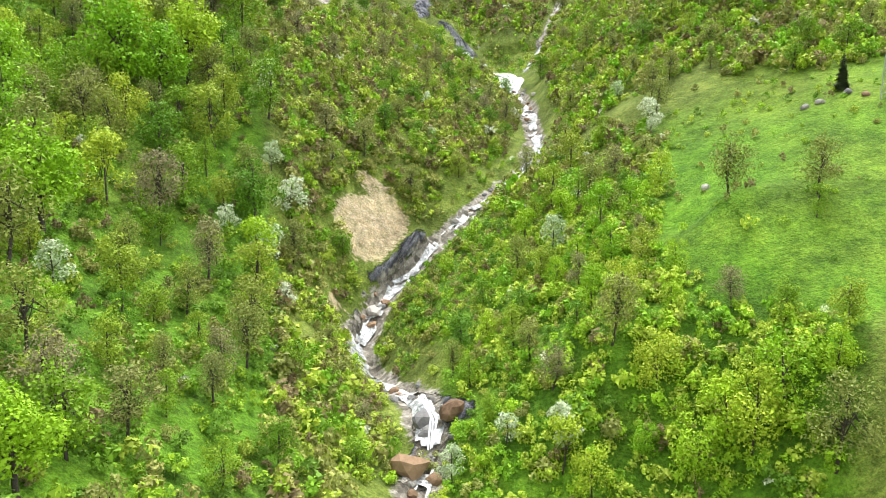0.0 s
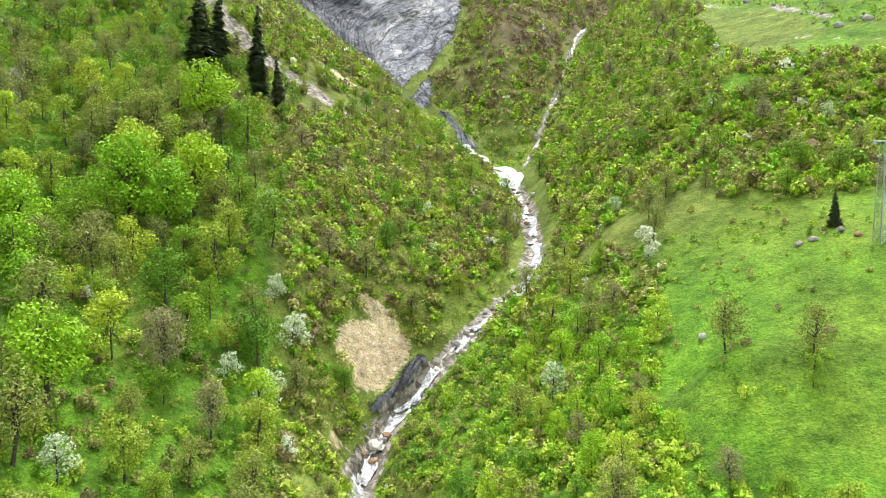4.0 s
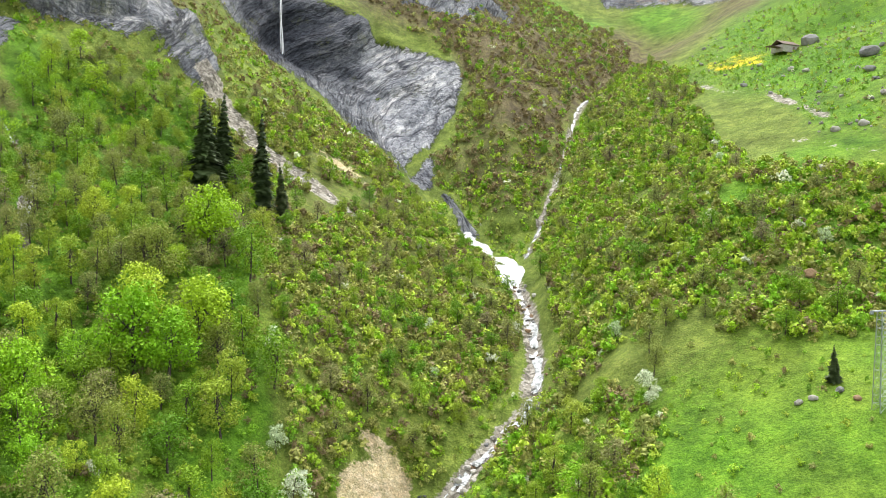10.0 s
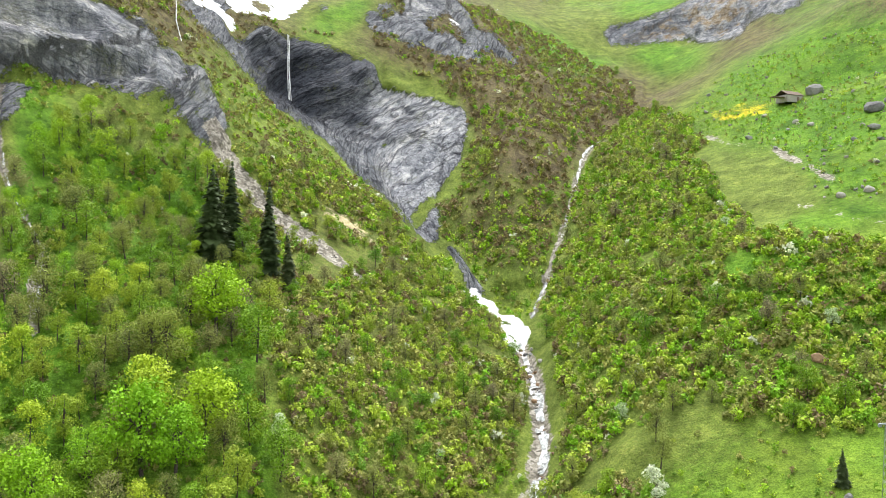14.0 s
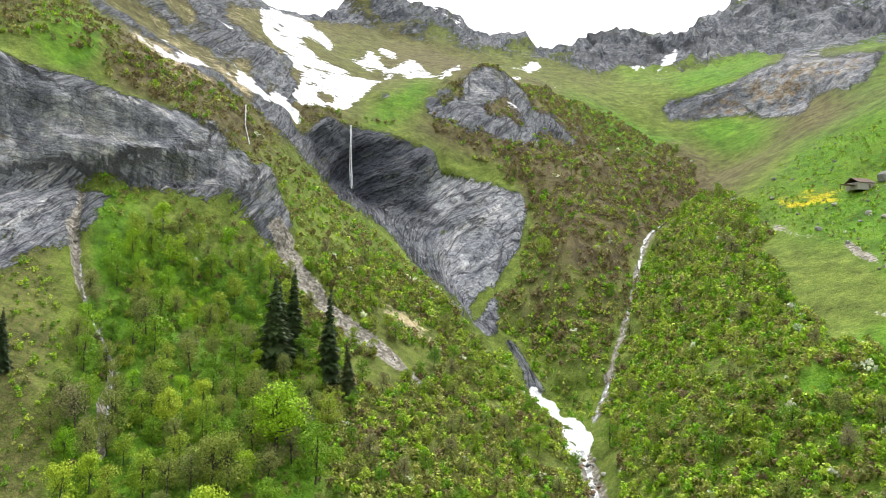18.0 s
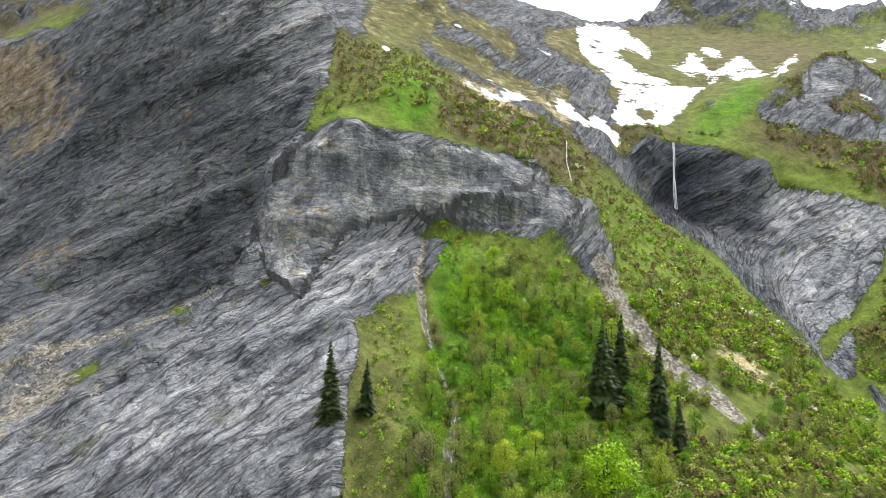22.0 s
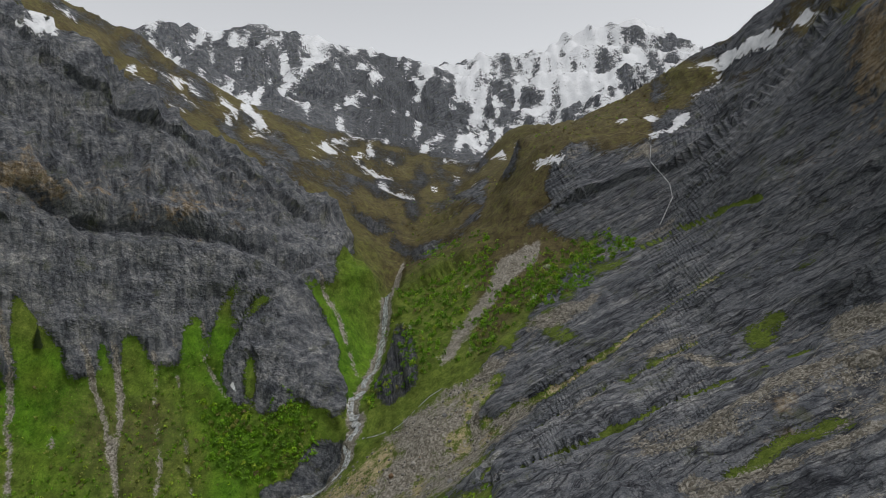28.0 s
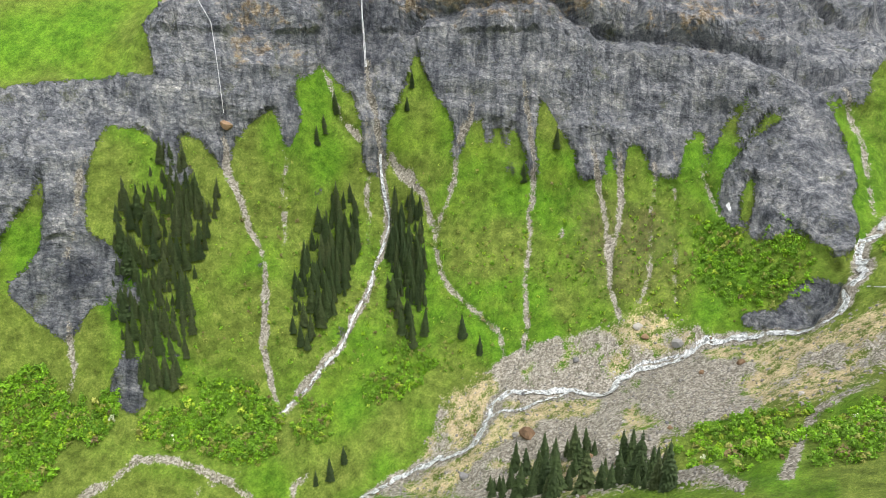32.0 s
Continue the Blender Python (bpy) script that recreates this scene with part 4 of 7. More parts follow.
def ground_material():
    k = Nodes("alpine_ground")
    p = k.pos()
    a = k.attr("cover_a")     # rock, scree, snow
    b = k.attr("cover_b")     # ochre, meadow, brown
    c = k.attr("cover_c")     # dry soil, flowers, wet (also carries the bowl overhang's painted shade)
    sa, sb, sc = (k.add("ShaderNodeSeparateColor") for _ in range(3))
    for s, at in ((sa, a), (sb, b), (sc, c)):
        k.link(at.outputs["Color"], s.inputs[0])
    rock, scree, snow = sa.outputs
    ochre, meadow, brown = sb.outputs
    soil, flowers, wet = sc.outputs
    st = k.attr("strata").outputs["Vector"]
    big, mid = k.noise(p, 0.035, 5), k.noise(p, 0.22, 5, 0.6)
    fine, tiny = k.noise(p, 1.3, 4, 0.65), k.noise(p, 4.5, 3, 0.7)
    # turf: tall herbs, olive and green
    turf = k.ramp(k.math('ADD', k.math('MULTIPLY', mid, 0.5), k.math('MULTIPLY', fine, 0.5)), (0.32, (0.07, 0.11, 0.016)), (0.5, (0.125, 0.185, 0.028)), (0.7, (0.21, 0.26, 0.06)))
    turf = k.mix(k.ramp(tiny, (0.4, (0, 0, 0)), (0.8, (0.7, 0.7, 0.7))), turf, (0.19, 0.20, 0.05))
    bright = k.ramp(k.math('ADD', k.math('MULTIPLY', mid, 0.5), k.math('MULTIPLY', fine, 0.5)), (0.32, (0.044, 0.125, 0.010)), (0.52, (0.088, 0.205, 0.013)), (0.72, (0.15, 0.265, 0.024)))
    bright = k.mix(k.ramp(tiny, (0.4, (0, 0, 0)), (0.85, (0.6, 0.6, 0.6))), bright, (0.155, 0.27, 0.025))
    bright = k.mix(k.ramp(big, (0.48, (0, 0, 0)), (0.68, (0.3, 0.3, 0.3))), bright, (0.25, 0.26, 0.05))
    heath = k.ramp(k.math('ADD', k.math('MULTIPLY', fine, 0.5), k.math('MULTIPLY', mid, 0.5)), (0.34, (0.055, 0.044, 0.026)), (0.48, (0.125, 0.098, 0.053)), (0.56, (0.13, 0.12, 0.048)), (0.68, (0.13, 0.15, 0.038)))
    col = k.mix(k.edge(meadow, k.math('ADD', k.math('MULTIPLY', big, 0.5), k.math('MULTIPLY', fine, 0.5)), 1.2, 0.3, 0.7), turf, bright)
    col = k.mix(k.edge(brown, fine, 0.9, 0.3, 0.75), col, heath)
    dirt = k.ramp(k.math('ADD', k.math('MULTIPLY', fine, 0.6), k.math('MULTIPLY', tiny, 0.4)), (0.3, (0.24, 0.19, 0.11)), (0.48, (0.42, 0.34, 0.21)), (0.7, (0.58, 0.51, 0.37)))
    ragged = k.math('ADD', k.math('MULTIPLY', mid, 0.5), k.math('MULTIPLY', fine, 0.5))
    col = k.mix(k.edge(soil, ragged, 2.0), col, dirt)
    col = k.mix(k.edge(flowers, k.math('ADD', k.math('MULTIPLY', tiny, 0.5), k.math('MULTIPLY', mid, 0.5)), 2.4, 0.42, 0.7), col, (0.62, 0.48, 0.02))
    mott = k.ramp(mid, (0.36, (0.82, 0.83, 0.82)), (0.5, (1, 1, 1)), (0.64, (1.15, 1.13, 1.1)))
    mottb = k.ramp(k.noise(p, 0.09, 5, 0.62), (0.36, (0.80, 0.79, 0.78)), (0.5, (1, 1, 1)), (0.62, (1.12, 1.14, 1.06)))
    col = k.mix(1.0, k.mix(1.0, col, mott, "MULTIPLY"), mottb, "MULTIPLY")
    # blades and leaves: fine light and dark grain, tussocks
    grain = k.noise(p, 3.4, 6, 0.78)
    tuft = k.noise(p, 0.85, 4, 0.6)
    col = k.mix(1.0, col, k.ramp(grain, (0.36, (0.6, 0.64, 0.6)), (0.5, (1, 1, 1)), (0.66, (1.4, 1.34, 1.3))), "MULTIPLY")
    col = k.mix(1.0, col, k.ramp(tuft, (0.34, (0.74, 0.78, 0.7)), (0.5, (1, 1, 1)), (0.66, (1.22, 1.18, 1.2))), "MULTIPLY")
    # slate: fractal greys along the bedding, slabs of three sizes, joints and grit
    band, band2, block = k.noise(st, 0.16, 8, 0.68), k.noise(st, 0.75, 6, 0.7), k.noise(p, 0.3, 8, 0.72)
    mixb = k.math('ADD', k.math('MULTIPLY', band, 0.42), k.math('ADD', k.math('MULTIPLY', band2, 0.36), k.math('MULTIPLY', block, 0.22)))
    slate = k.ramp(mixb, (0.38, (0.075, 0.082, 0.096)), (0.46, (0.135, 0.144, 0.160)), (0.53, (0.195, 0.204, 0.218)), (0.62, (0.33, 0.33, 0.328)))
    slate = k.mix(c.outputs["Alpha"], slate, k.mix(1.0, slate, (2.6, 2.52, 2.42), "MULTIPLY"))
    slab = k.add("ShaderNodeVectorMath")
    slab.operation = 'MULTIPLY'
    k.link(st, slab.inputs[0])
    slab.inputs[1].default_value = (1.6, 1.0, 1.4)
    warp = k.add("ShaderNodeTexNoise")
    warp.inputs["Scale"].default_value, warp.inputs["Detail"].default_value = 0.5, 4
    k.link(slab.outputs[0], warp.inputs["Vector"])
    push = k.add("ShaderNodeVectorMath")
    push.operation = 'MULTIPLY_ADD'
    k.link(warp.outputs["Color"], push.inputs[0])
    push.inputs[1].default_value = (1.4, 1.2, 1.4)
    k.link(slab.outputs[0], push.inputs[2])
    greys = []
    for scale in (0.2, 0.62, 1.7):
        v = k.add("ShaderNodeTexVoronoi")
        v.inputs["Scale"].default_value = scale
        k.link(push.outputs[0], v.inputs["Vector"])
        sep = k.add("ShaderNodeSeparateColor")
        k.link(v.outputs["Color"], sep.inputs[0])
        greys.append(sep.outputs[0])
    cells = k.math('ADD', k.math('MULTIPLY', greys[0], 0.24), k.math('ADD', k.math('MULTIPLY', greys[1], 0.36), k.math('MULTIPLY', greys[2], 0.40)))
    slate = k.mix(1.0, slate, k.ramp(cells, (0.2, (0.78, 0.79, 0.8)), (0.5, (1, 1, 1)), (0.8, (1.2, 1.19, 1.17))), "MULTIPLY")
    for scale, wide in ((0.2, 0.035), (0.75, 0.06)):
        gap = k.add("ShaderNodeTexVoronoi")
        gap.feature = 'DISTANCE_TO_EDGE'
        gap.inputs["Scale"].default_value = scale
        k.link(push.outputs[0], gap.inputs["Vector"])
        slate = k.mix(1.0, slate, k.ramp(gap.outputs["Distance"], (0.0, (0.68, 0.69, 0.72)), (wide, (1, 1, 1))), "MULTIPLY")
    beds = None
    for scale, depth in ((0.26, 0.42), (1.0, 0.5)):
        line = k.noise(st, scale, 4, 0.5)
        joint = k.ramp(line, (0.46, (1.04, 1.04, 1.04)), (0.49, (depth, depth, depth * 1.05)), (0.5, (depth, depth, depth * 1.05)), (0.52, (1.04, 1.04, 1.04)))
        slate = k.mix(k.math('SUBTRACT', 1.0, k.math('MULTIPLY', b.outputs["Alpha"], 0.75)), slate, k.mix(1.0, slate, joint, "MULTIPLY"))
        beds = joint if beds is None else k.mix(1.0, beds, joint, "MULTIPLY")
    grit = k.noise(p, 1.8, 7, 0.78)
    slate = k.mix(k.math('SUBTRACT', 1.0, k.math('MULTIPLY', b.outputs["Alpha"], 0.45)), slate, k.mix(1.0, slate, k.ramp(grit, (0.36, (0.58, 0.58, 0.6)), (0.5, (1, 1, 1)), (0.64, (1.42, 1.4, 1.38))), "MULTIPLY"))
    seamp = k.add("ShaderNodeVectorMath")
    seamp.operation = 'MULTIPLY'
    k.link(p, seamp.inputs[0])
    seamp.inputs[1].default_value = (0.16, 0.16, 0.018)
    seam = k.ramp(k.noise(seamp.outputs[0], 1.0, 6, 0.65), (0.38, (0.45, 0.46, 0.5)), (0.48, (1, 1, 1)), (0.64, (1.3, 1.26, 1.18)))
    runnel = k.ramp(k.noise(seamp.outputs[0], 2.6, 5, 0.6), (0.42, (0.66, 0.67, 0.7)), (0.49, (1, 1, 1)), (0.62, (1.15, 1.14, 1.13)))
    upright = k.math('ADD', 0.3, k.math('MULTIPLY', b.outputs["Alpha"], 0.45))
    slate = k.mix(upright, slate, k.mix(1.0, slate, k.mix(1.0, seam, runnel, "MULTIPLY"), "MULTIPLY"))
    # darkens wet and black rock, and paints shade under the bowl's overhang
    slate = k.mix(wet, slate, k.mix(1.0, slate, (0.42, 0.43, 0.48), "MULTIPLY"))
    warm = k.ramp(k.math('ADD', k.math('MULTIPLY', band2, 0.5), k.math('MULTIPLY', fine, 0.5)), (0.36, (0.13, 0.10, 0.07)), (0.46, (0.27, 0.20, 0.12)), (0.54, (0.37, 0.31, 0.24)), (0.64, (0.50, 0.45, 0.38)))
    warm = k.mix(0.6, warm, k.mix(1.0, warm, k.ramp(cells, (0.2, (0.5, 0.5, 0.5)), (0.8, (1.5, 1.5, 1.5))), "MULTIPLY"))
    warm = k.mix(0.8, warm, k.mix(1.0, warm, seam, "MULTIPLY"))
    slate = k.mix(k.edge(ochre, k.math('ADD', k.math('MULTIPLY', band, 0.5), k.math('MULTIPLY', mid, 0.5)), 2.6, 0.42, 0.75), slate, warm)
    lichen = k.math('MULTIPLY', k.edge(k.noise(p, 0.09, 5, 0.6), fine, 0.5, 0.58, 0.7), 0.4)
    slate = k.mix(lichen, slate, (0.13, 0.14, 0.045))
    brk = k.math('ADD', k.math('ADD', k.math('MULTIPLY', band2, 0.3), k.math('MULTIPLY', mid, 0.35)), k.math('MULTIPLY', fine, 0.35))
    rk = k.edge(rock, brk, 2.3, 0.46, 0.56)
    col = k.mix(rk, col, slate)
    stones = k.add("ShaderNodeTexVoronoi")
    stones.inputs["Scale"].default_value = 1.3
    k.link(p, stones.inputs["Vector"])
    cell = k.add("ShaderNodeSeparateColor")
    k.link(stones.outputs["Color"], cell.inputs[0])
    rubble = k.ramp(k.math('ADD', k.math('MULTIPLY', cell.outputs[0], 0.3), k.math('ADD', k.math('MULTIPLY', fine, 0.4), k.math('MULTIPLY', mid, 0.3))), (0.3, (0.11, 0.098, 0.08)), (0.46, (0.22, 0.2, 0.165)), (0.54, (0.31, 0.285, 0.24)), (0.7, (0.48, 0.45, 0.40)))
    rubble = k.mix(1.0, rubble, k.ramp(grit, (0.36, (0.62, 0.62, 0.62)), (0.64, (1.4, 1.4, 1.38))), "MULTIPLY")
    col = k.mix(k.edge(scree, ragged, 1.9, 0.42, 0.58), col, rubble)
    white = k.ramp(mid, (0.3, (0.62, 0.64, 0.66)), (0.6, (0.84, 0.85, 0.87)))
    sn = k.edge(snow, k.math('ADD', k.math('MULTIPLY', k.noise(p, 0.05, 8, 0.72), 0.6), k.math('MULTIPLY', mid, 0.4)), 2.4, 0.46, 0.53)
    col = k.mix(sn, col, white)
    h = k.math('ADD', k.math('MULTIPLY', fine, 0.24), k.math('MULTIPLY', tiny, 0.16))
    hr = k.math('ADD', k.math('MULTIPLY', band2, 1.1), k.math('ADD', k.math('MULTIPLY', cells, 0.3), k.math('ADD', k.math('MULTIPLY', block, 0.45), k.math('MULTIPLY', beds, 0.45))))
    h = k.math('ADD', h, k.math('MULTIPLY', hr, rk))
    h = k.math('MULTIPLY', h, k.math('SUBTRACT', 1.0, k.math('MULTIPLY', sn, 0.85)))
    return k.finish(col, 0.95, h, 1.0, 1.5, 0.15)


# ---- the ground sheet ----
AZ = np.concatenate([np.arange(-31, 168, 0.2), np.arange(170, 329, 3.0)])
NROW = 470


def ground_grid():
    n = 900
    nc = len(AZ)
    rf = np.exp(np.linspace(np.log(12.5), np.log(4700.0), n))
    zz = np.concatenate([height(np.repeat(a, n), np.tile(rf, len(a))).reshape(-1, n) for a in np.array_split(AZ, 8)])
    el = np.arctan2(zz - 40, rf[None, :])
    top = np.maximum.accumulate(el, 1)
    seen = np.where(el[:, 1:] > top[:, :-1] - 0.06, 1.0, 0.25)
    d = np.abs(np.diff(el, axis=1)) * seen + 0.10 * np.diff(np.log(rf))[None, :]
    c = np.concatenate([np.zeros((nc, 1)), np.cumsum(d, 1)], 1)
    c /= c[:, -1:]
    w = 12
    cs = np.cumsum(np.concatenate([np.zeros((1, n)), c[-w:], c, c[:w]]), 0)
    c = (cs[2 * w + 1:] - cs[:-2 * w - 1]) / (2 * w + 1)
    s = np.linspace(0, 1, NROW)
    R = np.stack([np.interp(s, c[i], rf) for i in range(nc)])
    A = np.repeat(AZ[:, None], NROW, 1)
    Z = np.concatenate([height(a.ravel(), r.ravel()) for a, r in zip(np.array_split(A, 8), np.array_split(R, 8))]).reshape(nc, NROW)
    # the slope closes under the camera
    R[:, 0], Z[:, 0] = 0.02, Z[:, 1].min()
    return A, R, Z


def near_line(az, r, pts):
    """Distance in metres from points to a bent line of (bearing, distance)."""
    x, y = -r * np.sin(np.radians(az)), r * np.cos(np.radians(az))
    q = [(-d * math.sin(radians(a)), d * math.cos(radians(a))) for a, d in pts]
    best = np.full(len(x), 1e9)
    for (x0, y0), (x1, y1) in zip(q, q[1:]):
        dx, dy = x1 - x0, y1 - y0
        s = np.clip(((x - x0) * dx + (y - y0) * dy) / (dx * dx + dy * dy + 1e-9), 0, 1)
        best = np.minimum(best, np.hypot(x - x0 - s * dx, y - y0 - s * dy))
    return best


def strata_of(x, y, z, az, shelf):
    """Coordinates along and across the bedding of the rock."""
    s = 0.200 * x + 0.475 * y - 0.857 * z
    u = 0.090 * x + 0.862 * y + 0.499 * z
    w = -0.976 * x + 0.177 * y - 0.130 * z
    tilted = np.stack([u * 0.10, s, w * 0.16], -1)
    level = np.stack([x * 0.36, z * 0.8 + 0.1 * y, y * 0.36], -1)
    k = np.maximum(np.clip((az - 97) / 6, 0, 1), shelf)[:, None]
    return tilted * (1 - k) + level * k, k[:, 0]


def build_ground():
    A, R, Z = ground_grid()
    nc = len(AZ)
    X, Y = -R * np.sin(np.radians(A)), R * np.cos(np.radians(A))
    P = np.stack([X, Y, Z], -1)
    du = np.roll(P, -1, 0) - np.roll(P, 1, 0)
    dv = np.empty_like(P)
    dv[:, 1:-1] = P[:, 2:] - P[:, :-2]
    dv[:, 0], dv[:, -1] = P[:, 1] - P[:, 0], P[:, -1] - P[:, -2]
    Nn = np.cross(dv, du)
    Nn /= np.linalg.norm(Nn, axis=-1, keepdims=True) + 1e-9
    Nn[Nn[..., 2] < 0] *= -1
    az, r, p, nv = A.ravel(), R.ravel(), P.reshape(-1, 3), Nn.reshape(-1, 3)
    steep = np.degrees(np.arccos(np.clip(nv[:, 2], -1, 1)))
    n1 = fbm(p / 22.0, 4, 3)
    n2 = fbm(p / 6.0, 4, 11)
    n0 = fbm(p / 60.0, 3, 13)
    # ragged borders
    wa, wr = az + n2 * 0.6 + n1 * 1.2 + n0 * 0.5, r * (1 + (0.018 * n2 + 0.03 * n1) * np.clip(1.25 - steep / 52, 0.12, 1))
    ta, tr = az + n2 * 0.22 + n1 * 0.18, r * (1 + (0.007 * n2 + 0.006 * n1) * np.clip(1.25 - steep / 52, 0.2, 1))
    loose = ('wood', 'wood_right', 'brush_near', 'brush_right', 'brush_mid', 'meadow_bank', 'glade', 'dry_strip', 'dry_slope', 'dry_strip_low')

    def inz(*names):
        m = np.zeros(len(az), bool)
        for n in names:
            m |= inside(wa, wr, REGION[n]) if n in loose else inside(ta, tr, REGION[n])
        return m.astype(np.float32)

    east = az < 45
    far = np.clip((r - 520) / 300, 0, 1)
    rock = np.clip((steep - 52 - 6 * n1) / 7, 0, 1)
    rock = np.where((r > 320) & east, np.clip((steep - 38 + 26 * n1 + 16 * n2) / 10, 0, 1), rock)
    rock = np.where((wa < -4) & (r < 330), 0, rock)
    rock = np.where((az > 97) & (r < 520), 0, rock)
    rock = np.where((az < 22) & (r < 215), 0, rock)
    rock = np.where((az > 92) & (r > 520), np.clip(0.25 + 1.8 * n1 + 1.3 * n2 + far * 0.15, 0, 1), rock)
    rock = np.where((r > 1400), 0.85, rock)
    # the south-west wall, and the grass tongues that climb into it
    edge = list(REGION['sw_low_edge'])
    wallz = inside(ta, tr, edge[::-1] + [(166.5, 430), (162, 424), (157, 415), (154.8, 406)] + [(a, d + 6) for a, d, h in LAND['sw_rim'][::-1]] + [(100.2, 474), (102.5, 452), (106, 436)])
    tongues = inz(*[n for n in REGION if n.startswith('tongue')]) > 0
    wallz &= ~tongues
    rock = np.maximum(rock, wallz)
    rock = np.maximum(rock, inz('face', 'bowl', 'west_bed', 'black_rock', 'black_rock_b', 'fall_rock', 'gorge_rock', 'sw_channel', 'sw_scar_low', 'sw_bank', 'band_rock', 'pale_band', 'knob_rock', 'crest_rock', 'crest_rock_b'))
    rock = np.maximum(rock, 0.72 * inz('chute_rock', 'shale_left', 'band_low_rock', 'chute_low_rock', 'gorge_rock_b') + 0.66 * inz('shale'))
    rock = np.maximum(rock, ((az < 60) & (r > 540)) * np.clip(0.72 + 1.6 * n1 + 1.2 * n2, 0, 1))
    rock = np.where(((wa > 20) & (wa < 45) & (wr > 250) & (r < 560)), np.clip(0.50 + 2.2 * n1 + 1.5 * n2, 0, 1), rock)
    rock = np.maximum(rock, np.where((az > 141) & (r < 415) & (p[:, 2] > -85), np.clip(1.5 * n1 + 0.9 * n2, 0, 0.8), 0))
    rock *= 1 - 0.9 * inz('ledge_green', 'alp_d', 'alp_a', 'alp_b', 'alp_c', 'grass_strip', 'sw_alp_green', 'gorge_green', 'face_top_green', 'bowl_green', 'bowl_green_b', 'knob_green')
    rock = np.where(tongues, 0.12, rock) * (1 - 0.9 * inz('sw_debris'))
    rock = np.where((az > 44) & (az < 80) & (r > 300) & (rock < 0.5), np.clip(0.48 + 1.6 * n1 + 1.3 * n2, 0, 1), rock)
    # green ledges that follow the bedding on the great face
    st, level = strata_of(p[:, 0], p[:, 1], p[:, 2], az, inz('band_rock', 'band_low_rock', 'pale_band', 'knob_rock', 'crest_rock', 'crest_rock_b'))
    sv = st[:, 1]
    facez = inz('face')
    ledge = (facez > 0) & ((np.abs((sv + 3 * n1) % 34 - 17) < 1.4) & (n1 > -0.05)) & (steep < 52)
    rock = np.where(ledge, 0.25, rock)
    rock = np.where((facez > 0) & (r > 250) & (steep < 36) & (n1 > 0.12), 0.4, rock)
    scree = np.maximum(inz('scree', 'sw_shingle_low'), np.maximum(0.7 * inz('gorge_fan'), inz('sw_debris') * np.clip(0.40 + 1.2 * n1 + 0.6 * n2, 0, 1)))
    scree = np.maximum(scree, np.where((facez > 0) & (steep < 46) & (az > 58), np.clip(0.12 + 1.5 * fbm(st * np.array((0.25, 0.12, 0.25)), 4, 19), 0, 0.8), 0))
    strip = {}
    for gname, (w, pts) in GULLY.items():
        if gname.startswith(('wet', 'snowline')):
            continue
        if gname.startswith('strip'):
            kind = gname.split('_')[1]
            dl = near_line(az + 0.5 * n2, r * (1 + 0.01 * n2), pts)
            strip[kind] = np.maximum(strip.get(kind, 0), np.clip(1.3 - dl / (1.2 * w) * (1 + 0.9 * n2 + 0.6 * n1), 0, 1))
            continue
        dl = near_line(az + 0.35 * n2, r * (1 + 0.006 * n2), pts)
        scree = np.maximum(scree, np.clip(1.25 - dl / (w * np.where(az > 97, 0.95, 1.0)) * (1 + np.where(az > 97, 0.35, 0.8) * n2 + 0.3 * n1), 0, 1))
    for w, pts in list(RIVER.values()):
        scree = np.maximum(scree, np.clip(1.3 - near_line(az + 0.3 * n2, r, pts) / (w * 1.1), 0, 1) * 0.95)
    patch = np.zeros(len(az))
    for gname, (w, pts) in GULLY.items():
        if gname.startswith('snowline'):
            patch = np.maximum(patch, np.clip(1.5 - near_line(az + 0.15 * n2, r * (1 + 0.006 * n2), pts) / w * (1 + 0.7 * n2), 0, 1))
    hi = np.clip((p[:, 2] - 250) / 380, 0, 1)
    big = np.clip((r - 1300) / 500, 0, 1)
    crags = big * (60 * fbm(p / 300.0, 6, 61, True) + 26 * fbm(p / 80.0, 4, 67, True))
    crags += np.where((r > 480) & (r < 1400) & (az > 56), 9 * fbm(p / 60.0, 5, 73, True), 0)
    pc = (p + nv * crags[:, None]).reshape(P.shape)
    cu, cv = np.roll(pc, -1, 0) - np.roll(pc, 1, 0), np.gradient(pc, axis=1)
    cn = np.cross(cv, cu)
    cn /= np.linalg.norm(cn, axis=-1, keepdims=True) + 1e-9
    flat = np.abs(cn[..., 2]).ravel()
    rid = fbm(np.stack([p[:, 0] / 420, p[:, 1] / 60, p[:, 2] / 420], -1), 5, 31, True)
    gran = fbm(p / 30.0, 4, 33)
    peak = np.clip(1 - np.abs(az - 86) / 16, 0, 1)
    runs = fbm(np.stack([az * 2.6 + p[:, 2] / 60, p[:, 2] / 60, r / 400], -1), 6, 35)
    fleck = fbm(p / 13.0, 3, 39)
    score = 0.9 * runs - 0.4 * rid + 0.7 * gran + 0.8 * fleck + 0.2 * hi + 0.28 * peak + 0.9 * (flat - 0.6)
    pk = (r > 1400) & (az > 60) & (az < 120)
    snow = np.where(r > 1400, np.clip((score - np.percentile(score[pk], 54)) * 6 + 0.5, 0, 1), 0)
    wv = (az > 76) & (az < 128) & (r > 560) & (r <= 1400)
    streak = fbm(np.stack([p[:, 0] / 60, p[:, 1] / 26, p[:, 2] / 60], -1), 4, 37)
    snow = np.maximum(snow, np.where(wv & (r > 800), np.clip((streak + 0.5 * fleck + 0.3 * n2 - 0.24 + 0.10 * hi) * 5, 0, 1), 0))
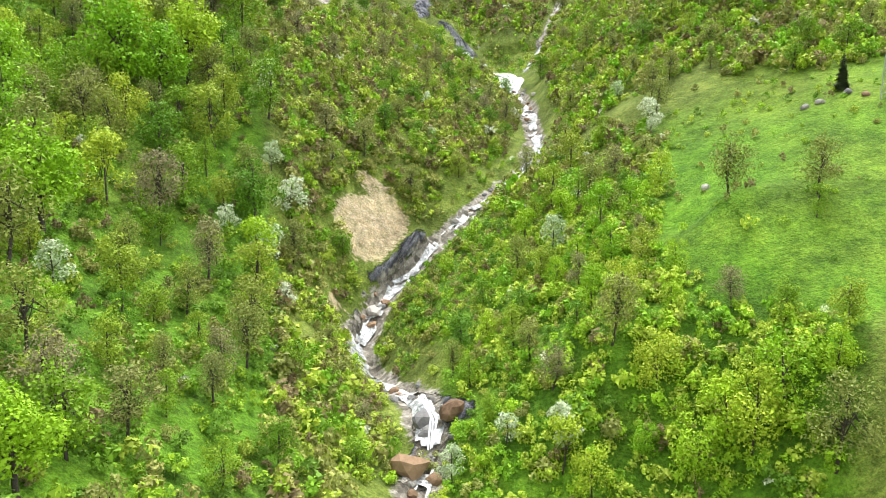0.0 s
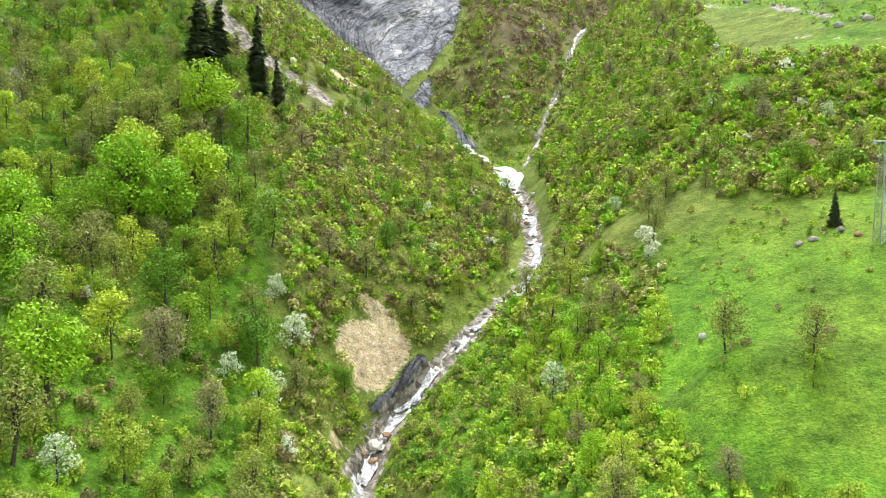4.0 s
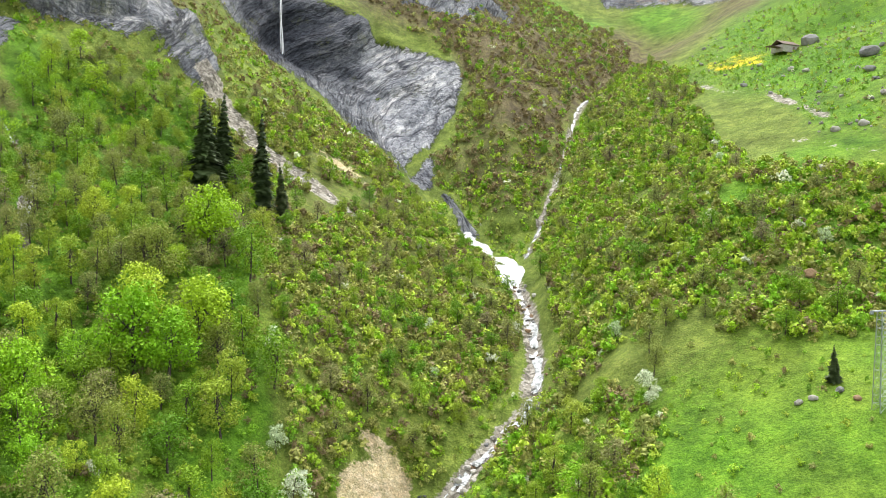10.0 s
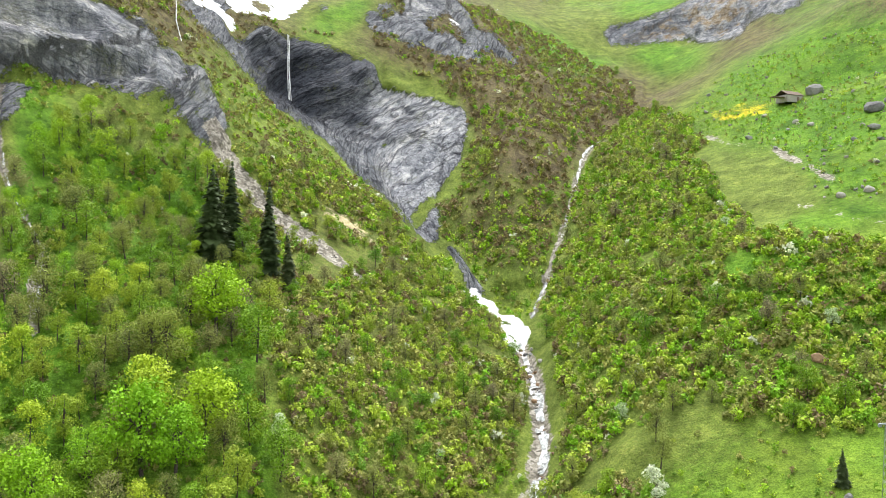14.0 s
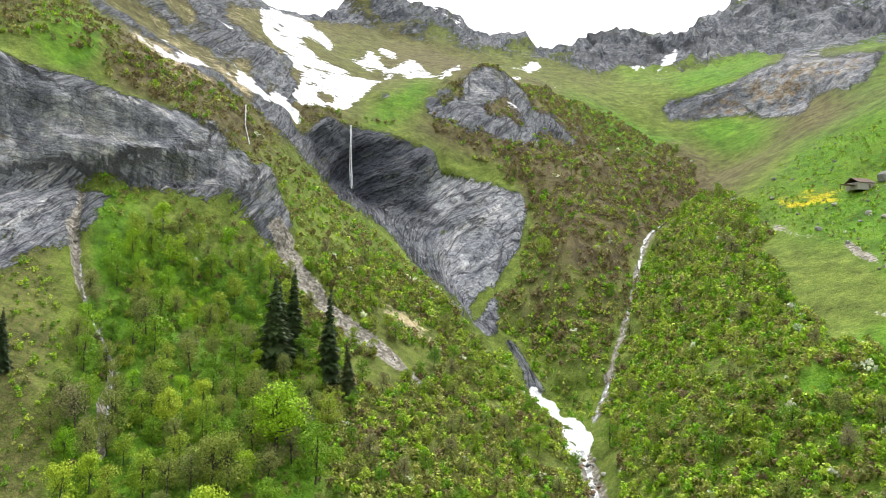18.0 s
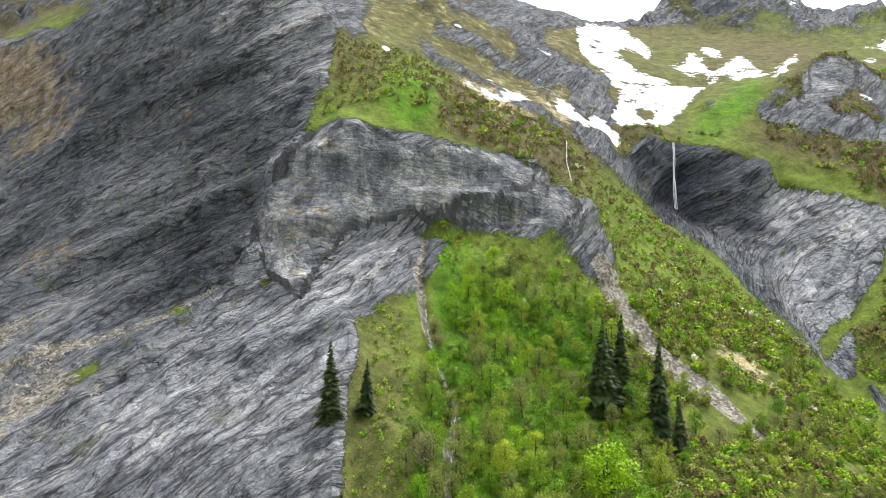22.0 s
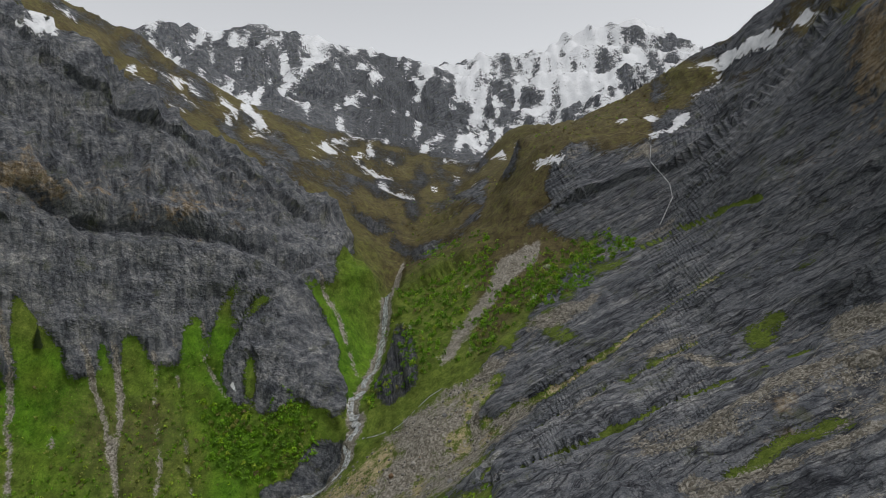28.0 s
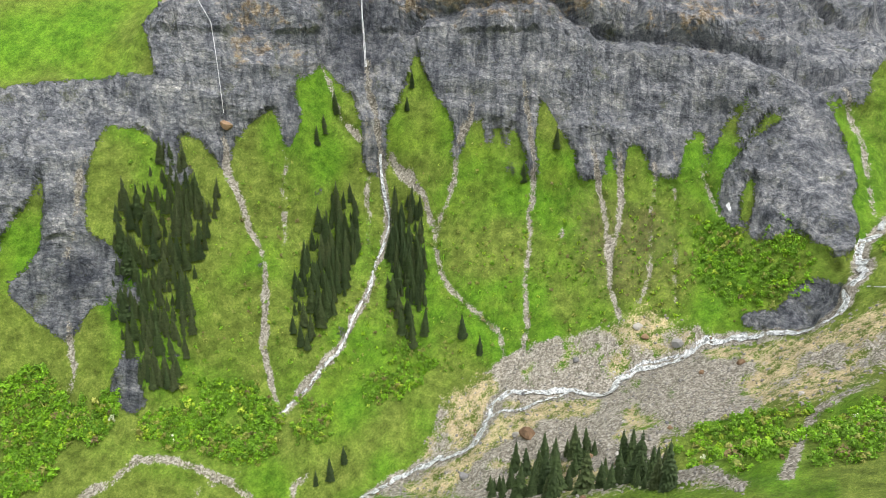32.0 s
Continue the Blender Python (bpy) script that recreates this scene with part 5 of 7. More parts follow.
    snow = np.maximum(snow, np.where((az > 56) & (az <= 77) & (r > 500) & (r <= 1400), np.clip((streak + 0.4 * fleck - 0.5) * 5, 0, 1), 0))
    snow = np.maximum(snow, np.where((az > 138) & (r > 450), np.clip((streak + 0.3 * n1 - 0.42) * 5, 0, 1), 0))
    snow = np.maximum(snow, np.where((az > -6) & (az < 24) & (r > 430), np.clip((streak + 0.5 * n2 + 0.3 * fleck - 0.40) * 5 * (steep < 45), 0, 1), 0))
    ochre = inz(*[n for n in REGION if n.startswith('ochre')]) * np.clip(0.62 + 0.8 * n1 + 0.4 * n2, 0, 1)
    crest = np.clip(1 - np.abs(r - 470) / 22, 0, 1) * (az < -9)
    rock = np.maximum(rock, np.clip(crest * 2 - 0.4, 0, 1) * (steep > 26))
    ochre = np.maximum(ochre, np.maximum(0.55 * (crest > 0.2), 0.6 * (n1 > 0.35) * (facez > 0)))
    ochre = np.maximum(ochre, np.where(inz('band_rock') > 0, np.clip(0.25 + 0.9 * n1, 0, 0.7), 0))
    ochre = np.maximum(ochre, 0.6 * inz('pale_band') + 0.3 * inz('brown_face'))
    ochre = np.maximum(ochre, np.where((az > 105) & (r < 520), np.clip(0.75 - np.abs(p[:, 2] - 88 + 10 * n0) / 16 + 0.7 * n1, 0, 0.8), 0))
    meadow = np.clip(inz('meadow', 'meadow_mid', 'glade', 'glade_left', 'ledge_green', 'knob_green', 'alp_a', 'alp_b', 'alp_c', 'alp_d', 'sw_lawn') + 0.7 * inz('meadow_up') + 0.8 * inz('brush_near') + 0.62 * inz('meadow_bank') + 0.28 * inz('brush_right', 'wood_right') + 0.7 * inz('wood'), 0, 1)
    meadow = np.maximum(meadow, np.where((az < 1) & (r < 230), 0.3 + 0.4 * n0 + 0.35 * np.clip((115 - r) / 20, 0, 1), 0))
    meadow = np.maximum(meadow, 0.75 * np.clip((-wa - 14) / 6 + n2, 0, 1) * np.clip((r - 200) / 40, 0, 1))
    meadow = np.where((az > 100) & (r < 470), np.clip(0.44 + 0.9 * n1 + 0.5 * n2 + 0.4 * n0 - 0.3 * inz('sw_fan'), 0, 0.9), meadow)
    meadow = np.maximum(meadow, 0.45 * inz('gorge_green', 'sw_alp_green', 'sw_lawn', 'face_top_green', 'bowl_green', 'bowl_green_b'))
    meadow = np.where((az > 90) & (r > 500), np.clip(0.34 + 0.7 * n1 + 0.6 * n2, 0, 0.7), meadow)
    brown = np.where((az > 90) & (r > 500), np.clip(0.2 - 0.6 * n1 + 1.0 * n2, 0, 0.8), 0)
    brown += np.clip(inz('brown', 'brown_ledge') * 0.8 + 0.55 * inz('brush_mid') + 0.45 * inz('wood_right') * np.clip((r - 95) / 40, 0.2, 1) + 0.3 * inz('brush_right'), 0, 1)
    brown = np.maximum(brown, np.where((az > 10) & (az < 46) & (r > 262), 0.62 + 0.4 * n1, 0))
    brown = np.maximum(brown, np.where((az <= 10) & (r > 560), 0.4 + 0.4 * n1, 0))
    beyond = (az > 44) & (az < 94) & (r > 250) & (facez == 0)
    brown = np.maximum(brown, np.where(beyond | ((az > 56) & (r > 480)), np.clip(0.75 + 0.7 * n1 + 0.5 * n2, 0, 1), 0))
    brown = np.maximum(brown, np.clip((wa - 18) / 4, 0, 1) * np.clip((r - 200) / 12, 0, 1) * east * 0.6)
    brown = np.maximum(brown, np.where((az < 12) & (r > 300) & (r < 560), np.clip(0.62 + 1.0 * n1 + 0.5 * n0, 0, 1), 0))
    brown = np.maximum(brown, np.where((az > 99) & (r < 470), np.clip(0.12 + 0.5 * n1 + 0.3 * n0 + 0.18 * inz('sw_fan'), 0, 0.8), 0))
    brown = np.maximum(brown, 0.8 * inz('west_brown') + 0.6 * inz('south_bare', 'upper_tan'))
    brown = np.maximum(brown, 0.55 * np.clip((wa - 34) / 2, 0, 1) * (az < 48) * (r < 190))
    greens = inz('alp_a', 'alp_b', 'alp_c', 'alp_d', 'knob_green', 'ledge_green', 'meadow_up', 'meadow_mid', 'meadow')
    brown = brown * (1 - 0.9 * greens)
    soil = inz('scar', 'scar_top', 'scar_low') + 0.6 * inz('dry_strip', 'dry_slope', 'dry_strip_low') + 0.54 * inz('sw_debris') + 0.2 * inz('sw_fan') + 0.3 * inz('sw_mud', 'south_bare', 'upper_tan')
    soil = np.maximum(soil, np.where((az > 20) & (az < 46) & (r > 250) & (r < 600), np.clip(0.42 + 0.7 * n1 + 0.4 * n2, 0, 0.7), 0))
    soil = np.maximum(soil, np.where((az < -18) & (n2 + n1 > 0.75), 0.5, 0))
    flowers = (inside(az + 0.3 * n2, r * (1 + 0.008 * n2), REGION['flowers']) | inside(az + 0.3 * n2, r, REGION['flowers_up'])).astype(np.float32)
    flowers = flowers * 0.75
    bowlz = inz('bowl')
    # wet and naturally dark rock, plus overhang shade painted on the bowl's back wall
    wet = np.clip(np.clip((wa - 9.6 + 2 * n1) / 1.5, 0, 1) * np.clip((steep - 42) / 8, 0, 1) * np.clip((r - 258) / 10, 0, 1) * bowlz + 0.1 * np.clip((steep - 50 + 8 * n1) / 14, 0, 1) * facez + inz('black_rock', 'black_rock_b') * 0.9 + inz('bowl_shade', 'sw_dark_rock') * 0.9 + 0.22 * inz('dark_face'), 0, 1)
    ws_w, ws_pts = GULLY['wet_stripe']
    wet = np.maximum(wet, np.clip(1.6 - near_line(az, r, ws_pts) / ws_w, 0, 1))
    wet = np.maximum(wet, 0.9 * wallz * np.clip(1 - np.abs(az - 140.5 + 2 * n1) / 4, 0, 1) * (p[:, 2] > 45))
    field = inz(*[n for n in REGION if n.startswith('snow_') and not n.startswith('snow_island')]) * (1 - inz('snow_island', 'snow_island_b'))
    field = np.where((r < 560) & (r > 270) & (az > 0), field * np.clip((0.62 + 1.1 * streak + 0.8 * n2) * 2.4, 0, 1), field)
    field = np.where(r < 230, field * np.clip(1.15 + 2.2 * n2 + 1.2 * n1, 0, 1), field)
    snow = np.maximum(snow, np.maximum(np.where(r < 230, 0.76, 0.68) * field, 0.9 * patch))
    pale = 0.1 * facez + 0.42 * inz('pale_slab') + 0.34 * inz('pale_slab_b') - 0.1 * inz('dark_face') + 0.42 * inz('brown_face') + 0.1 * n1 * facez
    pale += bowlz * np.clip((9.2 - wa + 3 * n1) / 2, 0, 0.6) + 0.12 * wallz + 0.14 * wallz * np.clip((75 - p[:, 2]) / 15, 0, 1) + 0.9 * inz('band_rock') + 0.55 * inz('band_low_rock', 'shale_left') + 1.0 * inz('pale_band') + 0.8 * inz('knob_rock') + 0.3 * inz('crest_rock', 'crest_rock_b')
    pale = np.clip(pale, 0, 1)
    # soft borders
    def soft(m, w):
        g = np.clip(m, 0, 1).astype(np.float32).reshape(nc, NROW)
        for ax in (0, 1):
            pad = [(w, w) if k == ax else (0, 0) for k in (0, 1)]
            c = np.cumsum(np.pad(g, pad, mode="edge"), ax)
            c = np.insert(c, 0, 0, axis=ax)
            g = (np.take(c, range(2 * w + 1, c.shape[ax]), ax) - np.take(c, range(0, c.shape[ax] - 2 * w - 1), ax)) / (2 * w + 1)
        return g.ravel()

    pale = soft(pale, 5)
    meadow, brown, soil, ochre, wet = soft(meadow, 5), soft(brown, 7), soft(soil, 3), soft(ochre, 5), soft(wet, 3)
    rock, scree, flowers, snow = soft(rock, 2), soft(scree, 1), soft(flowers, 2), soft(snow, 1)
    rock = rock * (1 - 0.9 * strip['green']) * (1 - 0.8 * strip['tan'])
    scree = np.maximum(scree, np.maximum(0.7 * strip['pale'], 0.35 * strip['tan'])) * (1 - strip['green'])
    soil = np.maximum(soil, 0.6 * strip['tan'])
    # relief
    rk = np.clip(rock, 0, 1) * (1 - snow)
    near = np.clip(r / 120, 0.25, 1)
    relief = rk * near * (3.2 * fbm(st / 16.0, 2, 41, True) + 1.2 * np.clip((300 - r) / 60, 0, 1) * fbm(st / 7.0, 2, 47, True) + 1.6 * n2)
    ribs = fbm(np.stack([p[:, 0] / 16 + p[:, 2] / 60, p[:, 1] / 16, p[:, 2] / 70], -1), 4, 53, True)
    relief += wallz * (p[:, 2] > 70) * 8.0 * ribs + wallz * (p[:, 2] <= 70) * 4.0 * ribs
    crag = np.clip((r - 480) / 200, 0, 1) * (r < 1400) * east
    relief += crag * (15 * fbm(p / 45.0, 5, 59, True) + 4 * n2)
    relief += crags
    # bedding steps on the great face and the bowl, worn ledges on the level cliffs
    bed = st[:, 1] + 1.5 * n1 + 0.6 * n2
    stepped = np.clip(facez + bowlz, 0, 1) * rk * np.clip((370 - r) / 90, 0, 1)
    for period, rise in ((17.0, 2.6),):
        saw = (bed / period) % 1
        saw = np.where(saw < 0.72, saw / 0.72, (1 - saw) / 0.28)
        relief += stepped * rise * (saw ** 2 - 0.33) * (0.5 + 0.9 * vnoise(st / np.array((2.5, 9.0, 2.5)), 87))
    for line, zone, under, proud, deep in (('sw_ledge', wallz & (az < 137), 8.0, 3.0, 6.0), ('band_foot', (az > 25) & (az < 43.5) & (r > 176) & (r < 215), 2.5, 1.6, 2.4)):
        pts = sorted(LAND[line])
        zl = np.interp(az, [q[0] for q in pts], [q[2] for q in pts]) + 2.0 * n1
        relief += zone * (proud * np.exp(-((p[:, 2] - zl - 4) / 5) ** 2) - deep * np.exp(-((p[:, 2] - zl + under) / 3.5) ** 2))
    gullies = fbm(np.stack([p[:, 0] / 18, p[:, 1] / 18, p[:, 2] / 90], -1), 3, 71, True)
    relief += np.where((az > 100) & (r < 430) & (wallz == 0), 1.2 * gullies + 0.5 * n2, 0)
    relief += (1 - rk) * near * (0.45 * n2 + 0.8 * n1 * np.clip(r / 150, 0, 1))
    relief += scree * 0.3 * fbm(p / 1.6, 2, 79)
    mid_guls = np.where((az > -12) & (az < 8) & (r > 195) & (r < 440) & (rk < 0.5), 2.0 * fbm(np.stack([p[:, 0] / 14, p[:, 1] / 40, p[:, 2] / 40], -1), 3, 83, True), 0)
    relief += mid_guls
    for w, pts in [g for n, g in GULLY.items() if n.startswith('gully')]:
        relief -= 1.3 * np.exp(-(near_line(az, r, pts) / (w * 1.3)) ** 2)
    q = p + nv * relief[:, None]
    for w, pts in RIVER.values():
        dl = near_line(az, r, pts)
        q[:, 2] -= 0.7 * np.exp(-(dl / (w * 1.1)) ** 2)
    i = np.arange(nc)[:, None]
    j = np.arange(NROW - 1)[None, :]
    n = NROW
    faces = np.stack([i * n + j, ((i + 1) % nc) * n + j, ((i + 1) % nc) * n + j + 1, i * n + j + 1], -1).reshape(-1, 4)
    me = bpy.data.meshes.new("ground")
    me.vertices.add(len(q))
    me.vertices.foreach_set("co", q.astype(np.float32).ravel())
    me.loops.add(faces.size)
    me.loops.foreach_set("vertex_index", faces.ravel().astype(np.int32))
    me.polygons.add(len(faces))
    me.polygons.foreach_set("loop_start", np.arange(0, faces.size, 4, dtype=np.int32))
    me.polygons.foreach_set("loop_total", np.full(len(faces), 4, np.int32))
    me.update(calc_edges=True)
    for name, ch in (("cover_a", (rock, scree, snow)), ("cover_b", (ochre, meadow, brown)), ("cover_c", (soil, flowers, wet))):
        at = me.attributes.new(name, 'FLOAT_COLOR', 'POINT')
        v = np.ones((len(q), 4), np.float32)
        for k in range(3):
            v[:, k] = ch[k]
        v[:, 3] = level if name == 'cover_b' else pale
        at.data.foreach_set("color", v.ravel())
    at = me.attributes.new("strata", 'FLOAT_VECTOR', 'POINT')
    at.data.foreach_set("vector", st.astype(np.float32).ravel())
    facet = (rock[faces].mean(1) > 0.55) & (snow[faces].mean(1) < 0.4)
    me.polygons.foreach_set("use_smooth", ~facet)
    me.materials.append(ground_material())
    tagged(new("ground", me), "steep alpine valley sides of grass, scree, slate and snow", "ground", kind="structure")
    return R, q.reshape(nc, NROW, 3), steep.reshape(nc, NROW), (rock + scree + snow + soil).reshape(nc, NROW)


GR, GP, GSTEEP, GBARE = build_ground()


def foot(az, r):
    """The built ground's height and bareness at bearings az and distances r inside the seen sector."""
    az, r = np.atleast_1d(az).astype(float), np.atleast_1d(r).astype(float)
    i = np.clip(np.floor((az + 31) / 0.2).astype(int), 0, 993)
    f = np.clip((az + 31) / 0.2 - i, 0, 1)
    z, bare = np.empty(len(az)), np.empty(len(az))
    for k in range(len(az)):
        za = np.interp(r[k], GR[i[k]], GP[i[k], :, 2])
        zb = np.interp(r[k], GR[i[k] + 1], GP[i[k] + 1, :, 2])
        z[k] = za + (zb - za) * f[k]
        bare[k] = np.interp(r[k], GR[i[k]], GBARE[i[k]])
    return z, bare


def place(az, r, lift=0.0):
    z, _ = foot(az, r)
    return Vector((-r * math.sin(radians(az)), r * math.cos(radians(az)), float(z[0]) + lift))


# ---- helpers for meshes ----
def mesh_from(name, verts, faces, mats, smooth=False):
    """A mesh from numpy arrays: verts (n, 3), faces (m, 3 or 4)."""
    me = bpy.data.meshes.new(name)
    v, f = np.asarray(verts, np.float32), np.asarray(faces, np.int32)
    me.vertices.add(len(v))
    me.vertices.foreach_set("co", v.ravel())
    me.loops.add(f.size)
    me.loops.foreach_set("vertex_index", f.ravel())
    me.polygons.add(len(f))
    me.polygons.foreach_set("loop_start", np.arange(0, f.size, f.shape[1], dtype=np.int32))
    me.polygons.foreach_set("loop_total", np.full(len(f), f.shape[1], np.int32))
    if smooth:
        me.polygons.foreach_set("use_smooth", np.ones(len(f), bool))
    me.update(calc_edges=True)
    for m in mats:
        me.materials.append(m)
    return me


def tint(me, values):
    at = me.attributes.new("tint", 'FLOAT_COLOR', 'POINT')
    at.data.foreach_set("color", np.asarray(values, np.float32).ravel())


def part(name, me, parent, label=""):
    ob = new(name, me)
    ob.parent = parent
    return tagged(ob, label) if label else ob


def empty(name, m, label, category, group=""):
    ob = new(name)
    ob.empty_display_size = 0.5
    ob.matrix_basis = m
    return tagged(ob, label, category, group)


def tube(path, radii, sides=6):
    """A tapering tube along points."""
    path = [Vector(q) for q in path]
    vs, fs = [], []
    for k, q in enumerate(path):
        d = (path[min(k + 1, len(path) - 1)] - path[max(k - 1, 0)]).normalized()
        a = d.orthogonal().normalized()
        b = d.cross(a)
        for s in range(sides):
            t = 2 * math.pi * s / sides
            vs.append(q + (a * math.cos(t) + b * math.sin(t)) * radii[k])
        if k:
            o = (k - 1) * sides
            fs += [(o + s, o + (s + 1) % sides, o + sides + (s + 1) % sides, o + sides + s) for s in range(sides)]
    return np.array([tuple(v) for v in vs]), np.array(fs)


def join(pieces):
    vs, fs, n = [], [], 0
    for v, f in pieces:
        vs.append(v)
        fs.append(f + n)
        n += len(v)
    return np.concatenate(vs), np.concatenate(fs)


# ---- plant materials ----
def leaf_material(name, low, high, odd, use_tint=False):
    k = Nodes(name)
    isl = k.add("ShaderNodeNewGeometry").outputs["Random Per Island"]
    info = k.add("ShaderNodeObjectInfo").outputs["Random"]
    if use_tint:
        base = k.attr("tint").outputs["Color"]
    else:
        base = k.ramp(info, (0.0, low), (0.55, high), (1.0, odd))
    shade = k.ramp(isl, (0.0, (0.72, 0.74, 0.75)), (1.0, (1.28, 1.26, 1.2)))
    col = k.mix(1.0, base, shade, "MULTIPLY")
    k.link(col, k.bsdf.inputs["Base Color"])
    k.bsdf.inputs["Roughness"].default_value = 0.6
    k.bsdf.inputs["Specular IOR Level"].default_value = 0.2
    tr = k.add("ShaderNodeBsdfTranslucent")
    k.link(col, tr.inputs["Color"])
    ms = k.add("ShaderNodeMixShader")
    ms.inputs[0].default_value = 0.15
    k.link(k.bsdf.outputs[0], ms.inputs[1])
    k.link(tr.outputs[0], ms.inputs[2])
    k.link(ms.outputs[0], k.out.inputs["Surface"])
    return k.mat


def bark_material():
    k = Nodes("bark")
    p = k.add("ShaderNodeTexCoord").outputs["Object"]
    n = k.noise(p, 3.0, 5, 0.7)
    return k.finish(k.ramp(n, (0.3, (0.035, 0.028, 0.022)), (0.7, (0.11, 0.092, 0.078))), 0.95, n, 0.6, 0.05)


def stone_material(name, dark, light):
    k = Nodes(name)
    p = k.add("ShaderNodeTexCoord").outputs["Object"]
    info = k.add("ShaderNodeObjectInfo").outputs["Random"]
    n, f = k.noise(p, 1.1, 6, 0.65), k.noise(p, 7.0, 4, 0.7)
    m = k.math('ADD', k.math('MULTIPLY', n, 0.5), k.math('ADD', k.math('MULTIPLY', f, 0.25), k.math('MULTIPLY', info, 0.25)))
    return k.finish(k.ramp(m, (0.3, dark), (0.7, light)), 0.9, k.math('ADD', n, k.math('MULTIPLY', f, 0.5)), 0.7, 0.15)


def water_material():
    k = Nodes("white_water")
    p = k.pos()
    foam = k.math('ADD', k.math('MULTIPLY', k.noise(p, 0.7, 5, 0.7), 0.6), k.math('MULTIPLY', k.noise(p, 3.2, 4, 0.7), 0.4))
    col = k.ramp(foam, (0.42, (0.09, 0.095, 0.09)), (0.49, (0.36, 0.38, 0.38)), (0.57, (0.78, 0.80, 0.80)))
    return k.finish(col, 0.35, foam, 0.8, 0.3, 0.5)


def fall_material():
    k = Nodes("falling_water")
    p = k.add("ShaderNodeVectorMath")
    p.operation = 'MULTIPLY'
    k.link(k.pos(), p.inputs[0])
    p.inputs[1].default_value = (2.6, 2.6, 0.22)
    n = k.noise(p.outputs[0], 1.0, 5, 0.65)
    return k.finish(k.ramp(n, (0.32, (0.62, 0.65, 0.68)), (0.5, (0.92, 0.93, 0.94))), 0.5, n, 0.5, 0.2)


BARK = bark_material()
LEAF_BRIGHT = leaf_material("maple_leaves", (0.10, 0.235, 0.013), (0.20, 0.34, 0.018), (0.31, 0.385, 0.04))
LEAF_MAPLE = leaf_material("fresh_maple_leaves", (0.20, 0.42, 0.014), (0.32, 0.50, 0.02), (0.40, 0.50, 0.04))
LEAF_OLIVE = leaf_material("budding_leaves", (0.20, 0.235, 0.065), (0.245, 0.30, 0.05), (0.25, 0.225, 0.12))
LEAF_WHITE = leaf_material("blossom", (0.42, 0.52, 0.30), (0.52, 0.60, 0.40), (0.62, 0.66, 0.50))
NEEDLE = leaf_material("spruce_needles", (0.044, 0.07, 0.027), (0.06, 0.092, 0.031), (0.078, 0.10, 0.04))
SCRUB = leaf_material("scrub_leaves", (0, 0, 0), (0, 0, 0), (0, 0, 0), True)
PALE_STONE = stone_material("pale_stone", (0.16, 0.15, 0.135), (0.55, 0.52, 0.47))
GREY_STONE = stone_material("grey_stone", (0.08, 0.08, 0.085), (0.36, 0.35, 0.34))
RUST_STONE = stone_material("rust_stone", (0.10, 0.06, 0.035), (0.42, 0.28, 0.17))
WATER, FALL = water_material(), fall_material()


# ---- running water ----
def river_mesh(name, width, pts, rng):
    """A braided ribbon of broken water that lies in its bed."""
    q = [np.array((-d * math.sin(radians(a)), d * math.cos(radians(a)))) for a, d in pts]
    line, step = [], 0.7 if min(d for a, d in pts) < 200 else 1.4
    ext = [2 * q[0] - q[1]] + q + [2 * q[-1] - q[-2]]
    for i in range(1, len(ext) - 2):
        p0, p1, p2, p3 = ext[i - 1:i + 3]
        n = max(3, int(np.linalg.norm(p2 - p1) / step))
        for s in np.arange(n) / n:
            line.append(0.5 * (2 * p1 + (p2 - p0) * s + (2 * p0 - 5 * p1 + 4 * p2 - p3) * s * s + (3 * p1 - p0 - 3 * p2 + p3) * s ** 3))
    line = np.array(line)
    tang = np.gradient(line, axis=0)
    tang /= np.linalg.norm(tang, axis=1, keepdims=True) + 1e-9
    side = np.stack([-tang[:, 1], tang[:, 0]], 1)
    z3 = np.concatenate([line / 5.0, np.zeros((len(line), 1))], 1)
    wob = fbm(z3, 3, 91) * width * 0.5
    wid = width * 0.5 * (0.75 + 0.55 * fbm(z3 * 1.7 + 40, 3, 93))
    cols = 7
    vs = []
    for c in range(cols):
        f = (c / (cols - 1) - 0.5) * 2
        xy = line + side * (wob + f * wid * (1 + 0.3 * (vnoise(z3 * 7 + c * 3, 95) - 0.5)))[:, None]
        az, r = polar(xy[:, 0], xy[:, 1])
        z, _ = foot(az, r)
        z = z + 0.16 * (1 - f * f) + np.where(r > 250, 0.6, 0.14) + 0.34 * (vnoise(np.concatenate([xy * 1.1, z[:, None] * 0.3], 1), 97) - 0.4)
        vs.append(np.concatenate([xy, z[:, None]], 1))
    vs = np.stack(vs, 1)
    n = len(line)
    i, j = np.arange(n - 1)[:, None], np.arange(cols - 1)[None, :]
    fs = np.stack([i * cols + j, i * cols + j + 1, (i + 1) * cols + j + 1, (i + 1) * cols + j], -1).reshape(-1, 4)
    mid = vs.reshape(-1, 3)[fs].mean(1)
    gap = vnoise(mid / 1.6, 99) + 0.5 * vnoise(mid / 0.7, 101)
    fs = fs[gap > (0.60 if width < 3 else 0.48)]
    return mesh_from(name, vs.reshape(-1, 3), fs, [WATER], True), line


rng = np.random.RandomState(21)
RIVER_LINE = {}
for rname, (rw, rpts) in RIVER.items():
    rme, RIVER_LINE[rname] = river_mesh("water", rw, rpts, rng)
    tagged(new("water", rme), "white foaming mountain torrent over stones", "stream", kind="structure")


